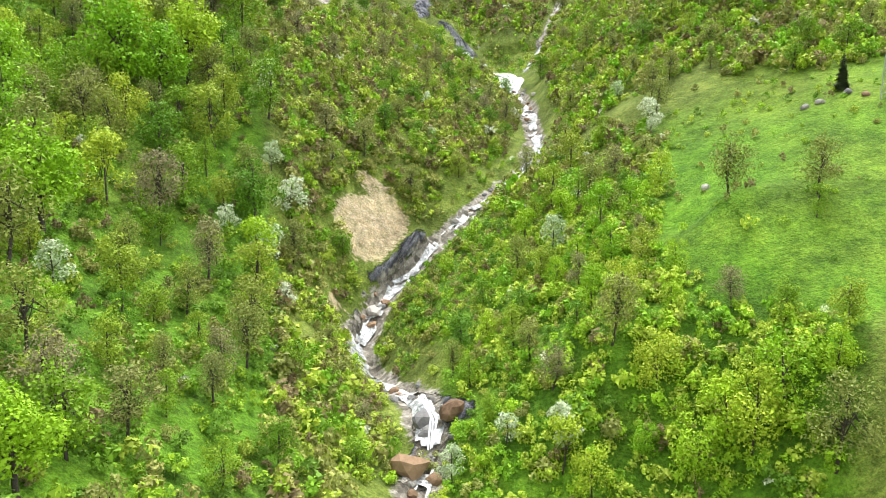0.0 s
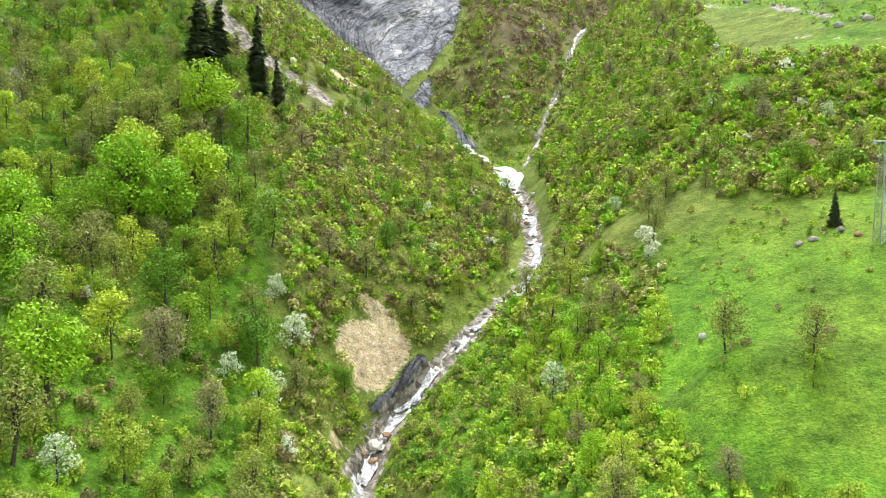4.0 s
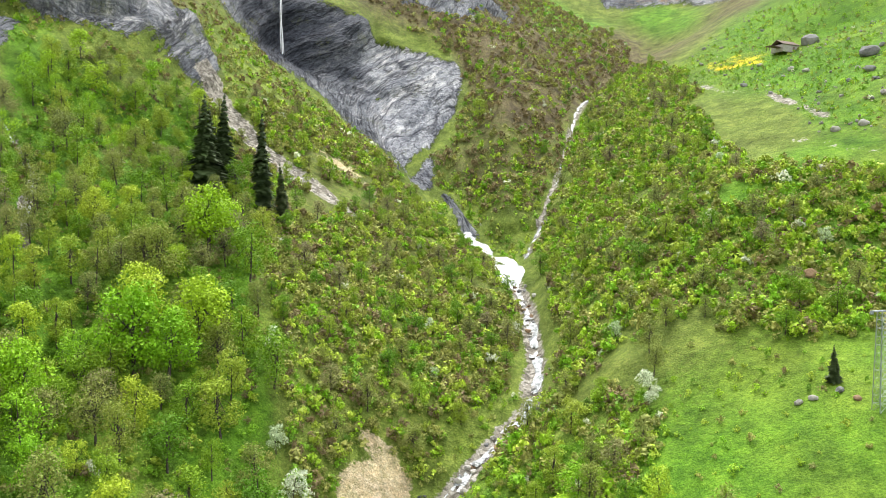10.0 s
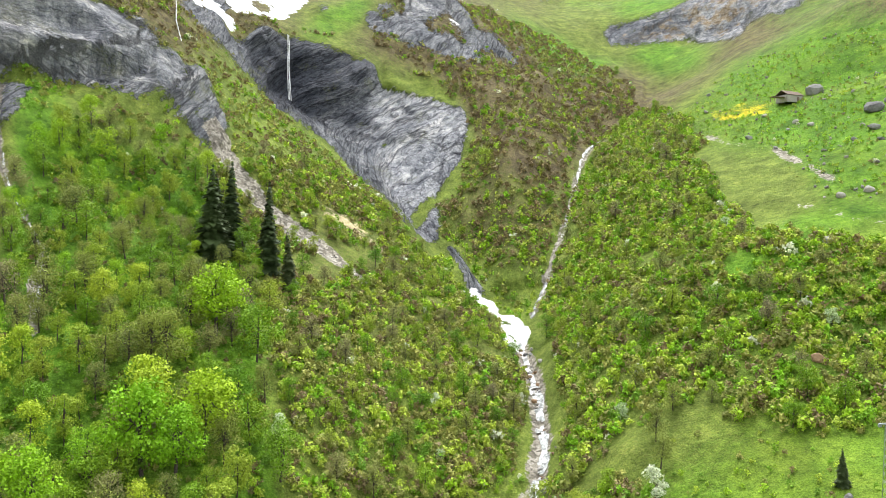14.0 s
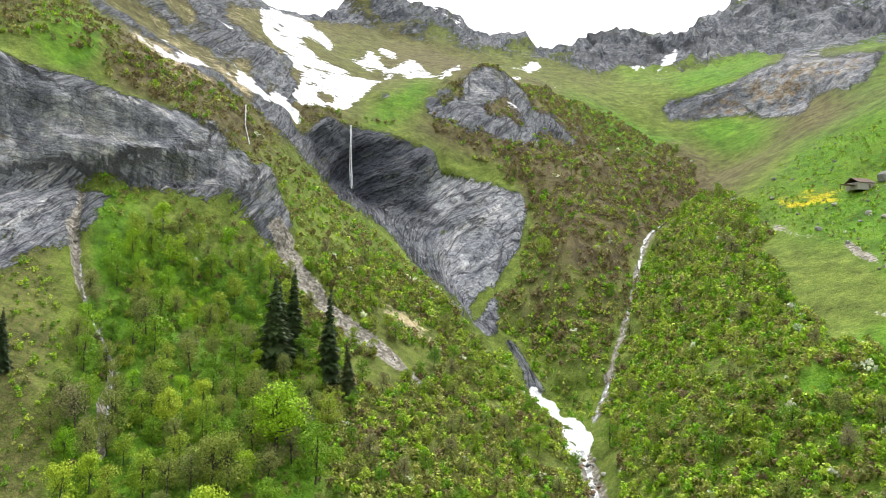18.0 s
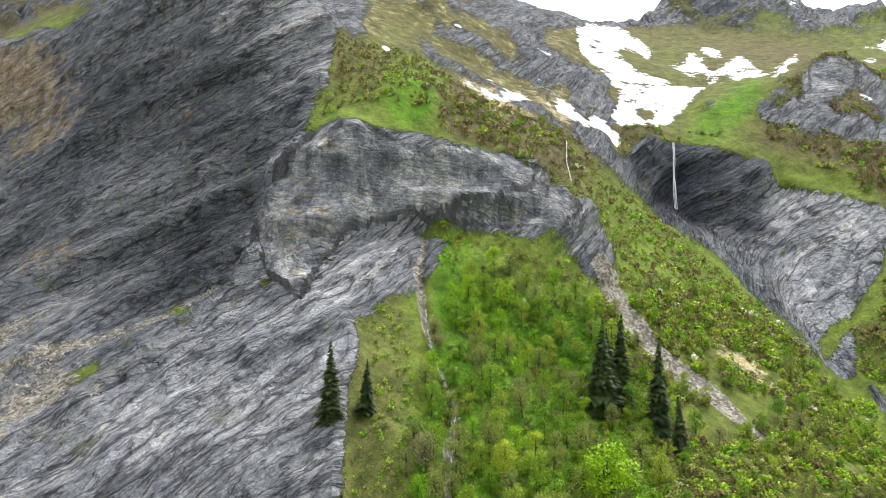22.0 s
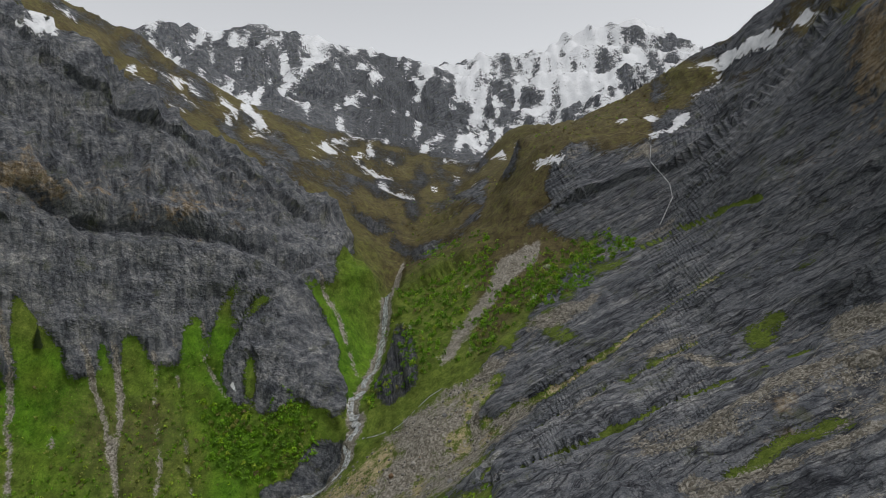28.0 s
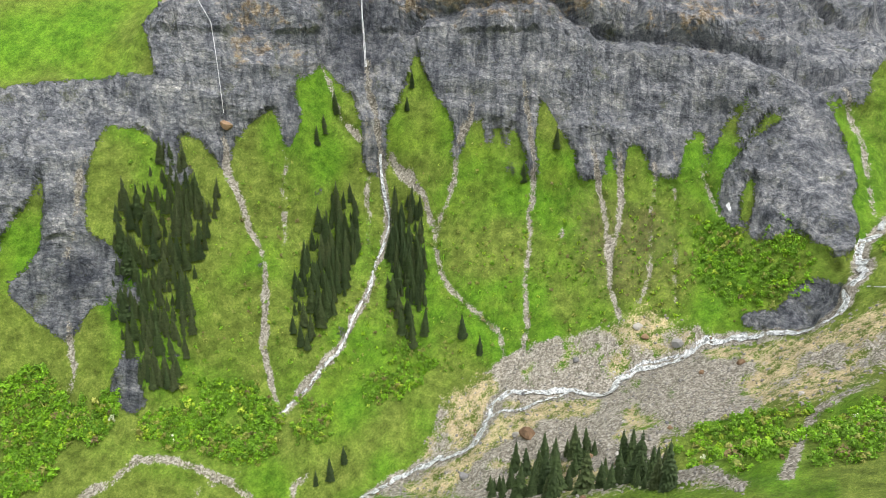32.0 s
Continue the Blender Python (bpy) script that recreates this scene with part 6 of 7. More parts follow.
def waterfall(points, widths, label):
    """A thin falling sheet of several strands through points from top to foot."""
    pts = [Vector(q) for q in points]
    dense, w = [], []
    for (a, b), (wa, wb) in zip(zip(pts, pts[1:]), zip(widths, widths[1:])):
        n = max(4, int((b - a).length / 1.5))
        for s in range(n):
            dense.append(a.lerp(b, s / n))
            w.append(wa + (wb - wa) * s / n)
    dense.append(pts[-1])
    w.append(widths[-1])
    pieces = []
    for k in range(5):
        off = (k - 2) * 0.22
        path = []
        for i, q in enumerate(dense):
            sidev = Vector((q.y, -q.x, 0)).normalized()
            jig = 0.10 * math.sin(i * 0.31 + k * 2.1) + 0.05 * math.sin(i * 0.9 + k) + 0.12 * math.sin(i * 0.47) * math.sin(i * 0.13 + 1)
            path.append(q + sidev * (off + jig) * w[i] + Vector((-q.x, -q.y, 0)).normalized() * (0.2 * math.cos(i * 0.7 + k)))
        pieces.append(tube(path, [0.10 * x * (0.7 + 0.5 * random.random()) for x in w], 5))
    v, f = join(pieces)
    fall = empty("waterfall", Matrix.Translation(pts[-1]), label, "waterfall")
    for n, (pv, pf) in enumerate(pieces):
        part("strand", mesh_from("strand", pv - np.array(pts[-1]), pf, [FALL], True), fall)
    return fall


waterfall([(-75.7, 274.3, 111.9), (-74.8, 271.5, 100.6), (-73.9, 269.6, 89.3), (-73.3, 268.8, 77.4)], [0.7, 0.9, 1.0, 1.2], "tall thin waterfall dropping free over a dark slate wall")
waterfall([(-291.7, -336.4, 147.8), (-278.8, -334.1, 135.4), (-271.4, -324.7, 103.8), (-270.0, -322.0, 77.7), (-270.6, -321.4, 51.3)], [0.35, 0.4, 0.55, 0.75, 1.1], "high waterfall down a wet black cliff gully")
waterfall([(-195.7, -363.5, 96.0), (-190.9, -355.9, 87.5), (-193.1, -347.8, 75.4), (-192.8, -344.6, 56.6), (-192.7, -342.4, 30.6)], [0.35, 0.35, 0.3, 0.3, 0.3], "narrow cascade down grey cliff steps")
waterfall([(-470.5, 83.8, 118.1), (-466.7, 82.6, 108.2), (-452.7, 91.9, 93.2), (-446.5, 92.4, 84.4), (-438.5, 81.2, 62.5)], [0.5, 0.5, 0.55, 0.45, 0.5], "narrow cascade over a slate step")
waterfall([(-83.5, 193.0, 99.1), (-81.1, 187.5, 92.0), (-78.7, 185.3, 85.9)], [0.3, 0.3, 0.3], "trickle of water down a rock cleft")
waterfall([(-2.1, 54.6, -20.9), (-1.0, 52.3, -21.9), (-1.0, 50.0, -23.4)], [0.5, 0.65, 0.5], "short white waterfall between boulders in the torrent")


# ---- boulders ----
def rock_mesh(seed, mat, flat=0.75, sub=2):
    bm = bmesh.new()
    bmesh.ops.create_icosphere(bm, subdivisions=sub, radius=0.5)
    v = np.array([tuple(x.co) for x in bm.verts])
    sc = np.array((1.0, 0.8, flat))
    d = 1 + 0.42 * fbm(v * 2.2 + seed * 7.1, 3, seed) + 0.12 * fbm(v * 7 + seed, 2, seed + 3)
    cut = np.random.RandomState(seed).randn(6, 3)
    cut /= np.linalg.norm(cut, axis=1, keepdims=True)
    v = v * d[:, None]
    for c in cut:
        over = np.maximum(v @ c - 0.36, 0)
        v -= over[:, None] * c
    for x, q in zip(bm.verts, v * sc):
        x.co = q
    me = bpy.data.meshes.new("boulder")
    bm.to_mesh(me)
    bm.free()
    me.materials.append(mat)
    return me


ROCKS = {m.name: [rock_mesh(s + 10 * k, m) for s in range(5)] for k, m in enumerate((PALE_STONE, GREY_STONE, RUST_STONE))}


def boulder(az, r, size, mat, label, group=""):
    me = random.choice(ROCKS[mat.name])
    ob = tagged(new("boulder", me), label, "boulder", group)
    loc = place(az, r, 0.12 * size)
    ob.matrix_basis = Matrix.Translation(loc) @ Euler((random.uniform(-0.3, 0.3), random.uniform(-0.3, 0.3), random.uniform(0, 6.28))).to_matrix().to_4x4() @ Matrix.Diagonal((size, size, size, 1))
    return ob


random.seed(4)
for rname, count, lo, hi, mats in (("torrent", 100, 0.4, 1.5, (PALE_STONE, GREY_STONE, PALE_STONE, RUST_STONE)), ("east_brook", 12, 0.5, 1.5, (PALE_STONE, GREY_STONE)), ("sw_river", 20, 0.8, 2.6, (PALE_STONE, RUST_STONE, GREY_STONE)), ("upper_torrent", 8, 0.8, 2.2, (GREY_STONE, RUST_STONE))):
    line = RIVER_LINE[rname]
    w = RIVER[rname][0]
    for k in range(count):
        i = random.randrange(len(line))
        x, y = line[i][0] + random.gauss(0, w * 0.55), line[i][1] + random.gauss(0, w * 0.55)
        a, d = polar(x, y)
        m = random.choice(mats)
        boulder(a, d, random.uniform(lo, hi), m, {"pale_stone": "pale grey boulder in the foaming torrent bed", "grey_stone": "dark grey wet boulder beside the torrent", "rust_stone": "rust brown boulder beside the torrent"}[m.name], "boulders in the torrent")
for (a, d), s, m, lab in (
        ((-23.6, 272.7), 6.5, GREY_STONE, "large grey boulder on the high meadow"), ((-27.3, 234.4), 6.0, GREY_STONE, "dark slab of rock lying in the meadow"),
        ((-27.5, 219.1), 3.2, GREY_STONE, "upright grey boulder in the meadow"), ((-22.6, 242.6), 2.4, PALE_STONE, "pale boulder in the meadow"),
        ((-22.1, 157.1), 2.2, PALE_STONE, "pale boulder on a grassy bank"), ((-25.1, 155.8), 2.2, PALE_STONE, "pale boulder on a grassy bank"),
        ((-25.9, 200), 1.4, PALE_STONE, "small pale stone in the meadow"), ((-27.2, 140), 2.0, RUST_STONE, "rust brown boulder half sunk in grass"),
        ((-24.8, 124.7), 2.4, RUST_STONE, "rust brown boulder among bushes"), ((-24.7, 94.2), 1.2, PALE_STONE, "pale flat boulder in the meadow"),
        ((-25.6, 94.8), 1.2, PALE_STONE, "small pale stone in the meadow"), ((-27.2, 95.6), 1.2, GREY_STONE, "grey stone in the meadow"),
        ((-28.3, 93.9), 1.0, RUST_STONE, "brown stone in the meadow"), ((-18.9, 76.5), 1.1, PALE_STONE, "tall pale boulder under a bush"),
        ((2.1, 54.9), 2.6, GREY_STONE, "dark wet boulder splitting the waterfall"), ((2.9, 48.4), 3.2, RUST_STONE, "large rust brown boulder below the waterfall"),
        ((-0.4, 54.3), 2.6, RUST_STONE, "brown rock beside the waterfall"), ((-2.8, 103), 2.6, RUST_STONE, "rust brown boulder beside the torrent"),
        ((7.1, 83.8), 2.2, PALE_STONE, "large pale boulder in the torrent"), ((7.2, 81.8), 1.6, RUST_STONE, "rust brown boulder in the torrent"),
        ((126.3, 282), 9.0, RUST_STONE, "huge brown boulder on the valley gravel"), ((127.4, 287.3), 4.0, PALE_STONE, "pale boulder beside a larger brown one"),
        ((114.6, 336.5), 7.0, GREY_STONE, "large dark boulder near the river"), ((117.8, 344.1), 5.0, PALE_STONE, "pale boulder on the debris cone"),
        ((117.2, 339.4), 4.0, RUST_STONE, "brown boulder on the debris cone"), ((109.7, 308.9), 4.5, RUST_STONE, "brown boulder on the debris slope"),
        ((122.6, 334.2), 4.0, GREY_STONE, "grey boulder on the river bank"), ((132, 273.4), 5.0, GREY_STONE, "grey boulder on the valley floor"),
        ((150.5, 398.6), 8.0, RUST_STONE, "rust brown block at the foot of the cascade"), ((139.4, 428.4), 3.0, PALE_STONE, "pale block at the foot of the waterfall")):
    boulder(a, d, s, m, lab)
for poly, count, lo, hi, mats, lab, grp in ((REGION['sw_debris'], 58, 0.9, 3.8, (PALE_STONE, RUST_STONE, GREY_STONE, PALE_STONE), "angular boulder on the debris slope", "boulders on the debris slope"), (REGION['meadow_up'], 50, 0.6, 2.6, (PALE_STONE, GREY_STONE), "grey stone lying in the meadow", "stones in the meadow"), (REGION['scree'], 14, 0.3, 0.9, (PALE_STONE,), "pale stone in the scree chute", "stones in the scree")):
    aa, dd = [q[0] for q in poly], [q[1] for q in poly]
    got = 0
    for k in range(4000):
        a, d = random.uniform(min(aa), max(aa)), random.uniform(min(dd), max(dd))
        if inside(np.array([a]), np.array([d]), list(poly))[0]:
            boulder(a, d, lo + (hi - lo) * random.random() ** 2.5, random.choice(mats), lab, grp)
            got += 1
            if got >= count:
                break
# small rubble
rv, rf, n0 = [], [], 0
base = ROCKS["pale_stone"][0]
bv = np.array([tuple(v.co) for v in rock_mesh(77, PALE_STONE, 0.7, 1).vertices])
bf = np.array([tuple(p.vertices) for p in rock_mesh(77, PALE_STONE, 0.7, 1).polygons])
for poly, count, lo, hi in ((REGION['sw_debris'], 3000, 0.4, 2.3), (REGION['meadow_up'], 160, 0.4, 1.4), (REGION['scree'], 300, 0.2, 0.5), (REGION['gorge_fan'], 80, 0.4, 1.0)):
    aa, dd = [q[0] for q in poly], [q[1] for q in poly]
    ca, cd = np.random.uniform(min(aa), max(aa), count * 3), np.random.uniform(min(dd), max(dd), count * 3)
    ok = inside(ca, cd, list(poly))
    ca, cd = ca[ok][:count], cd[ok][:count]
    cz, _ = foot(ca, cd)
    for a, d, z in zip(ca, cd, cz):
        s = lo + (hi - lo) * random.random() ** 2
        rv.append(bv @ np.array(Euler((random.random() * 6, random.random() * 6, random.random() * 6)).to_matrix()) * s + np.array((-d * math.sin(radians(a)), d * math.cos(radians(a)), z + 0.1 * s)))
        rf.append(bf + n0)
        n0 += len(bv)
tagged(new("rubble", mesh_from("rubble", np.concatenate(rv), np.concatenate(rf), [PALE_STONE])), "loose angular rubble of pale and brown stones", "rubble", kind="stuff")


# ---- plants ----
def leaf_sprays(centres, normals, size, rs, stretch=1.0):
    """One small three-cornered spray of leaves for each centre."""
    n = len(centres)
    a = np.cross(normals, rs.randn(n, 3))
    a /= np.linalg.norm(a, axis=1, keepdims=True) + 1e-9
    b = np.cross(normals, a)
    s = (size * (0.6 + 0.8 * rs.rand(n)))[:, None]
    vs = np.stack([centres - a * s * stretch - b * s * 0.5, centres + a * s * stretch - b * s * 0.5, centres + b * s * 0.9], 1).reshape(-1, 3)
    fs = np.arange(3 * n).reshape(n, 3)
    return vs, fs


def crown_points(rs, n, width, low, high, lobes, shell=0.5):
    """Points and outward normals on a heap of leafy lobes."""
    cs, rad = [], []
    for k in range(lobes):
        t = rs.rand()
        z = low + (high - low) * (0.10 + 0.80 * t)
        bulge = math.sin(math.pi * (0.18 + 0.72 * t)) * width * 0.5
        ang = rs.rand() * 6.283
        d = bulge * (0.25 + 0.6 * rs.rand())
        cs.append((math.cos(ang) * d, math.sin(ang) * d, z))
        rad.append(width * (0.11 + 0.10 * rs.rand()))
    cs, rad = np.array(cs), np.array(rad)
    w = rad ** 2 / (rad ** 2).sum()
    which = rs.choice(lobes, n, p=w)
    d = rs.randn(n, 3)
    d[:, 2] += 0.35
    d /= np.linalg.norm(d, axis=1, keepdims=True)
    rr = rad[which] * (shell + (1.15 - shell) * rs.rand(n) ** 0.6)
    p = cs[which] + d * rr[:, None] * np.array((1, 1, 0.85))
    p += rs.randn(n, 3) * width * 0.012
    nn = d + 0.7 * rs.randn(n, 3) + np.array((0, 0, 0.4))
    nn /= np.linalg.norm(nn, axis=1, keepdims=True)
    return p, nn, cs


def limb_tubes(rs, targets, trunk_h, base_r, lean=0.3):
    """A tapered trunk with limbs that reach for the leafy lobes."""
    top = np.array((rs.randn() * lean, rs.randn() * lean, trunk_h))
    pieces = [tube([(0, 0, -0.6), (0, 0, 0.2), tuple(top * 0.5 + np.array((rs.randn() * 0.15, rs.randn() * 0.15, 0))), tuple(top)], [base_r * 1.5, base_r, base_r * 0.75, base_r * 0.35], 7)]
    for q in targets:
        t = 0.35 + 0.55 * rs.rand()
        s = top * t
        m = (s + q) / 2 + np.array((0, 0, -0.25)) + rs.randn(3) * 0.2
        pieces.append(tube([tuple(s), tuple(m), tuple(q)], [base_r * 0.42, base_r * 0.26, base_r * 0.07], 4))
    return join(pieces)


def tree_kind(seed, height, width, clear, leaves, size, mat, lobes, limbs, base_r, stretch=1.0):
    rs = np.random.RandomState(seed)
    p, nn, cs = crown_points(rs, leaves, width, clear, height, lobes)
    v, f = leaf_sprays(p, nn, size, rs, stretch)
    tv, tf = limb_tubes(rs, cs[:limbs], height * 0.8, base_r)
    return mesh_from("crown", v, f, [mat]), mesh_from("trunk", tv, tf, [BARK], True)


def spruce_kind(seed, height, width):
    rs = np.random.RandomState(seed)
    tiers = 21
    vs, fs, n = [], [], 0
    for t in range(tiers):
        f = t / (tiers - 1)
        z = height * (0.08 + 0.90 * f)
        reach = width * 0.5 * (1 - f) ** 0.8 * (0.8 + 0.4 * rs.rand()) + 0.18
        count = max(6, int(16 * (1 - f) + 6))
        for k in range(count):
            a = 6.283 * (k + rs.rand() * 0.7) / count + t
            z = height * (0.08 + 0.90 * f) + rs.uniform(-0.6, 0.6) * height / tiers * (1 - 0.6 * f)
            L = reach * (0.72 + 0.5 * rs.rand())
            dz = -0.30 * L - 0.15 * rs.rand()
            w = 0.22 * L + 0.26
            c, s = math.cos(a), math.sin(a)
            b = np.array([(0, 0, z + 0.15), (c * L * 0.55 - s * w, s * L * 0.55 + c * w, z + dz * 0.45), (c * L, s * L, z + dz), (c * L * 0.55 + s * w, s * L * 0.55 - c * w, z + dz * 0.45 - 0.05)])
            vs.append(b)
            fs.append(np.arange(4) + n)
            n += 4
            d = b.copy()
            d[1:, 2] -= 0.35 * (1 - f) + 0.15
            d[1], d[3] = d[1] * (0.8, 0.8, 1), d[3] * (0.8, 0.8, 1)
            vs.append(d)
            fs.append(np.arange(4) + n)
            n += 4
    vs.append(np.array([(0.12, 0, height * 0.96), (-0.06, 0.1, height * 0.96), (-0.06, -0.1, height * 0.96), (0, 0, height * 1.03)]))
    fs.append(np.arange(4) + n)
    tv, tf = tube([(0, 0, -0.8), (0, 0, height * 0.4), (0, 0, height * 0.97)], [width * 0.065, width * 0.045, 0.03], 6)
    return mesh_from("crown", np.concatenate(vs), np.stack(fs), [NEEDLE]), mesh_from("trunk", tv, tf, [BARK], True)


MAPLE = [tree_kind(100 + k, 10.5, 9.0, 2.0, 4000, 0.19, LEAF_MAPLE, 34, 14, 0.28) for k in range(3)]
ASH = [tree_kind(120 + k, 9.0, 6.4, 0.5, 2000, 0.155, LEAF_BRIGHT, 26, 10, 0.15) for k in range(4)]
YOUNG = [tree_kind(130 + k, 9.0, 6.8, 0.3, 2000, 0.155, LEAF_MAPLE, 26, 10, 0.13) for k in range(3)]
BUDDING = [tree_kind(140 + k, 8.5, 6.8, 1.2, 2200, 0.108, LEAF_OLIVE, 34, 26, 0.17, 1.5) for k in range(4)]
BLOSSOM = [tree_kind(160 + k, 5.5, 4.2, 0.6, 1000, 0.14, LEAF_WHITE, 16, 7, 0.1) for k in range(2)]
SPRUCE = [spruce_kind(180 + k, 18.0, 7.4 - k * 0.8) for k in range(3)]
KINDS = {
    "maple": (MAPLE, "tree", ["broad maple tree in bright fresh leaf on a steep slope", "round crowned maple with yellow-green spring leaves"]),
    "ash": (ASH, "tree", ["slender broadleaf tree in light green spring leaf", "young green tree on the wooded slope"]),
    "young": (YOUNG, "tree", ["young tree in pale yellow-green leaf on the bank"]),
    "budding": (BUDDING, "tree", ["half bare budding tree with grey-brown twigs", "olive budding tree with dark visible limbs"]),
    "blossom": (BLOSSOM, "tree", ["small tree covered in white blossom"]),
    "spruce": (SPRUCE, "conifer", ["dark green spruce on the mountain slope"]),
}


def plant(kind, az, r, height):
    variants, cat, labels = KINDS[kind]
    crown, trunk = random.choice(variants)
    full = {"maple": 10.5, "ash": 9.0, "young": 9.0, "budding": 8.5, "blossom": 5.5, "spruce": 18.0}[kind]
    s = height / full
    m = Matrix.Translation(place(az, r, -0.05)) @ Euler((random.gauss(0, 0.03), random.gauss(0, 0.03), random.uniform(0, 6.28))).to_matrix().to_4x4() @ Matrix.Diagonal((s * random.uniform(0.9, 1.12), s * random.uniform(0.9, 1.12), s, 1))
    name = {"maple": "maple_tree", "ash": "broadleaf_tree", "young": "broadleaf_tree", "budding": "budding_tree", "blossom": "blossom_tree", "spruce": "spruce_tree"}[kind]
    t = empty(name, m, random.choice(labels), cat, {"spruce": "spruces", "blossom": "blossoming trees"}.get(kind, "trees on the slope"))
    part("trunk", trunk, t)
    part("crown", crown, t)
    return t


def sow(poly, count, gap, rs, taken, keep=None):
    """Random spots in a region, a gap apart."""
    aa, dd = [q[0] for q in poly], [q[1] for q in poly]
    out = []
    for k in range(count * 30):
        a = rs.uniform(min(aa), max(aa))
        d = math.sqrt(rs.uniform(min(dd) ** 2, max(dd) ** 2))
        if not inside(np.array([a]), np.array([d]), list(poly))[0]:
            continue
        x, y = -d * math.sin(radians(a)), d * math.cos(radians(a))
        if any((x - u) ** 2 + (y - v) ** 2 < gap * gap for u, v in taken):
            continue
        if keep and not keep(a, d):
            continue
        taken.append((x, y))
        out.append((a, d))
        if len(out) >= count:
            break
    return out


random.seed(11)
rs = np.random.RandomState(11)
taken = []
# trees that stand out
for kind, (a, d), h in (
        ("spruce", (41.8, 131.9), 15), ("spruce", (39.1, 132.9), 10), ("spruce", (20.9, 151.9), 19), ("spruce", (19.5, 157.3), 19), ("spruce", (20.2, 154), 17),
        # the 4.5 m spruce on the meadow stands in for a round dark green bush
        ("spruce", (16.6, 152.1), 19), ("spruce", (14.9, 147.9), 12), ("spruce", (-26.8, 98), 4.5),
        ("maple", (20.3, 123.8), 12), ("maple", (25.4, 97.2), 12), ("maple", (23, 96.3), 9.5), ("maple", (21, 101), 11), ("maple", (25.1, 104.3), 10),
        ("maple", (28.2, 125.9), 7), ("ash", (17.2, 118.8), 10), ("ash", (16.5, 135.7), 7), ("budding", (23.7, 114.1), 10), ("budding", (24.9, 114.4), 9), ("maple", (32.5, 89.2), 9),
        ("blossom", (15.4, 104.8), 4.5), ("ash", (15.2, 97.7), 9), ("blossom", (13.5, 85), 5.5), ("blossom", (15.5, 74.6), 5), ("blossom", (15, 89.8), 4), ("ash", (16.2, 79.5), 8.5),
        ("maple", (30.8, 63.6), 9), ("ash", (16, 66.2), 6.5), ("ash", (25.7, 57.3), 6), ("budding", (33, 54.7), 8), ("blossom", (30.2, 54.3), 4), ("blossom", (13.7, 69.1), 3),
        ("blossom", (-14.2, 98.4), 5), ("blossom", (-7.7, 73.9), 4.5), ("blossom", (18.3, 75.5), 3.5), ("budding", (-20.7, 71.3), 6), ("budding", (-26.6, 69.6), 5), ("ash", (-26.8, 66.4), 3),
        ("blossom", (3.4, 126.2), 3), ("blossom", (2.8, 113.8), 2.6), ("blossom", (-11.4, 118.1), 3.4), ("blossom", (-25.6, 132.4), 3.6), ("blossom", (-18.3, 171.6), 3),
        ("ash", (-0, 242.9), 9), ("blossom", (-10.4, 47.7), 3.6), ("young", (-10.4, 46.4), 4.5), ("budding", (-13.6, 53), 5.5), ("young", (-24.8, 47.4), 6), ("young", (-26.8, 48.9), 6),
        ("budding", (-30.6, 46.6), 6), ("young", (-23.1, 47.9), 5), ("young", (-17.3, 50.2), 5), ("young", (-20.9, 46), 5), ("blossom", (-0.9, 47.4), 3), ("blossom", (-5.4, 49.2), 2.6), ("maple", (32.6, 30.7), 5)):
    plant(kind, a, d, h)
    taken.append((-d * math.sin(radians(a)), d * math.cos(radians(a))))


def soil_free(a, d):
    return foot(a, d)[1][0] < 0.35


for poly, count, gap, mix, lo, hi in (
        ('wood', 215, 3.1, ("ash", "ash", "young", "budding", "budding", "budding", "ash"), 4, 8), ('wood_right', 130, 3.8, ("ash", "budding", "budding", "ash", "ash"), 3, 5.5),
        ('brush_right', 100, 5.0, ("ash", "budding", "ash", "budding"), 3.5, 6), ('brush_near', 60, 2.6, ("young", "young", "budding", "ash"), 3.5, 6), ('brush_mid', 20, 9.0, ("ash", "budding"), 4, 6)):
    for a, d in sow(REGION[poly], count, gap, rs, taken, soil_free):
        plant(random.choice(mix), a, d, random.uniform(lo, hi) * (0.72 if d < 70 else 1))
for poly, count, gap in (('spruce_a', 70, 2.4), ('spruce_b', 50, 2.4), ('spruce_c', 40, 4.0), ('spruce_d', 56, 3.6), ('spruce_e', 14, 3.0), ('spruce_f', 40, 3.0)):
    for a, d in sow(REGION[poly], count, gap, rs, taken):
        plant("spruce", a, d, random.uniform(5, 18))
for a, d in ((143.9, 404.6), (143.2, 407.3), (142.3, 412.1), (136.4, 419.5), (136.8, 416.1), (127.6, 404.9), (125.1, 410.9), (149.4, 421.1), (124.6, 438.4), (142.8, 305.3), (145.4, 298.8), (144.1, 299.7), (132.3, 349.9), (130.8, 342.9)):
    plant("spruce", a, d, random.uniform(8, 14))


# bushes: near ones are things of their own, the rest one thicket a slope
PALETTE = [(0.31, 0.49, 0.03), (0.21, 0.41, 0.025), (0.40, 0.51, 0.06), (0.28, 0.31, 0.08), (0.235, 0.185, 0.09), (0.33, 0.34, 0.09), (0.16, 0.31, 0.03), (0.66, 0.69, 0.52)]


def bush_arrays(seed, leaves, size):
    r2 = np.random.RandomState(seed)
    p, nn, cs = crown_points(r2, leaves, 2.4, -0.1, 1.7, 7, 0.6)
    return leaf_sprays(p, nn, size, r2)


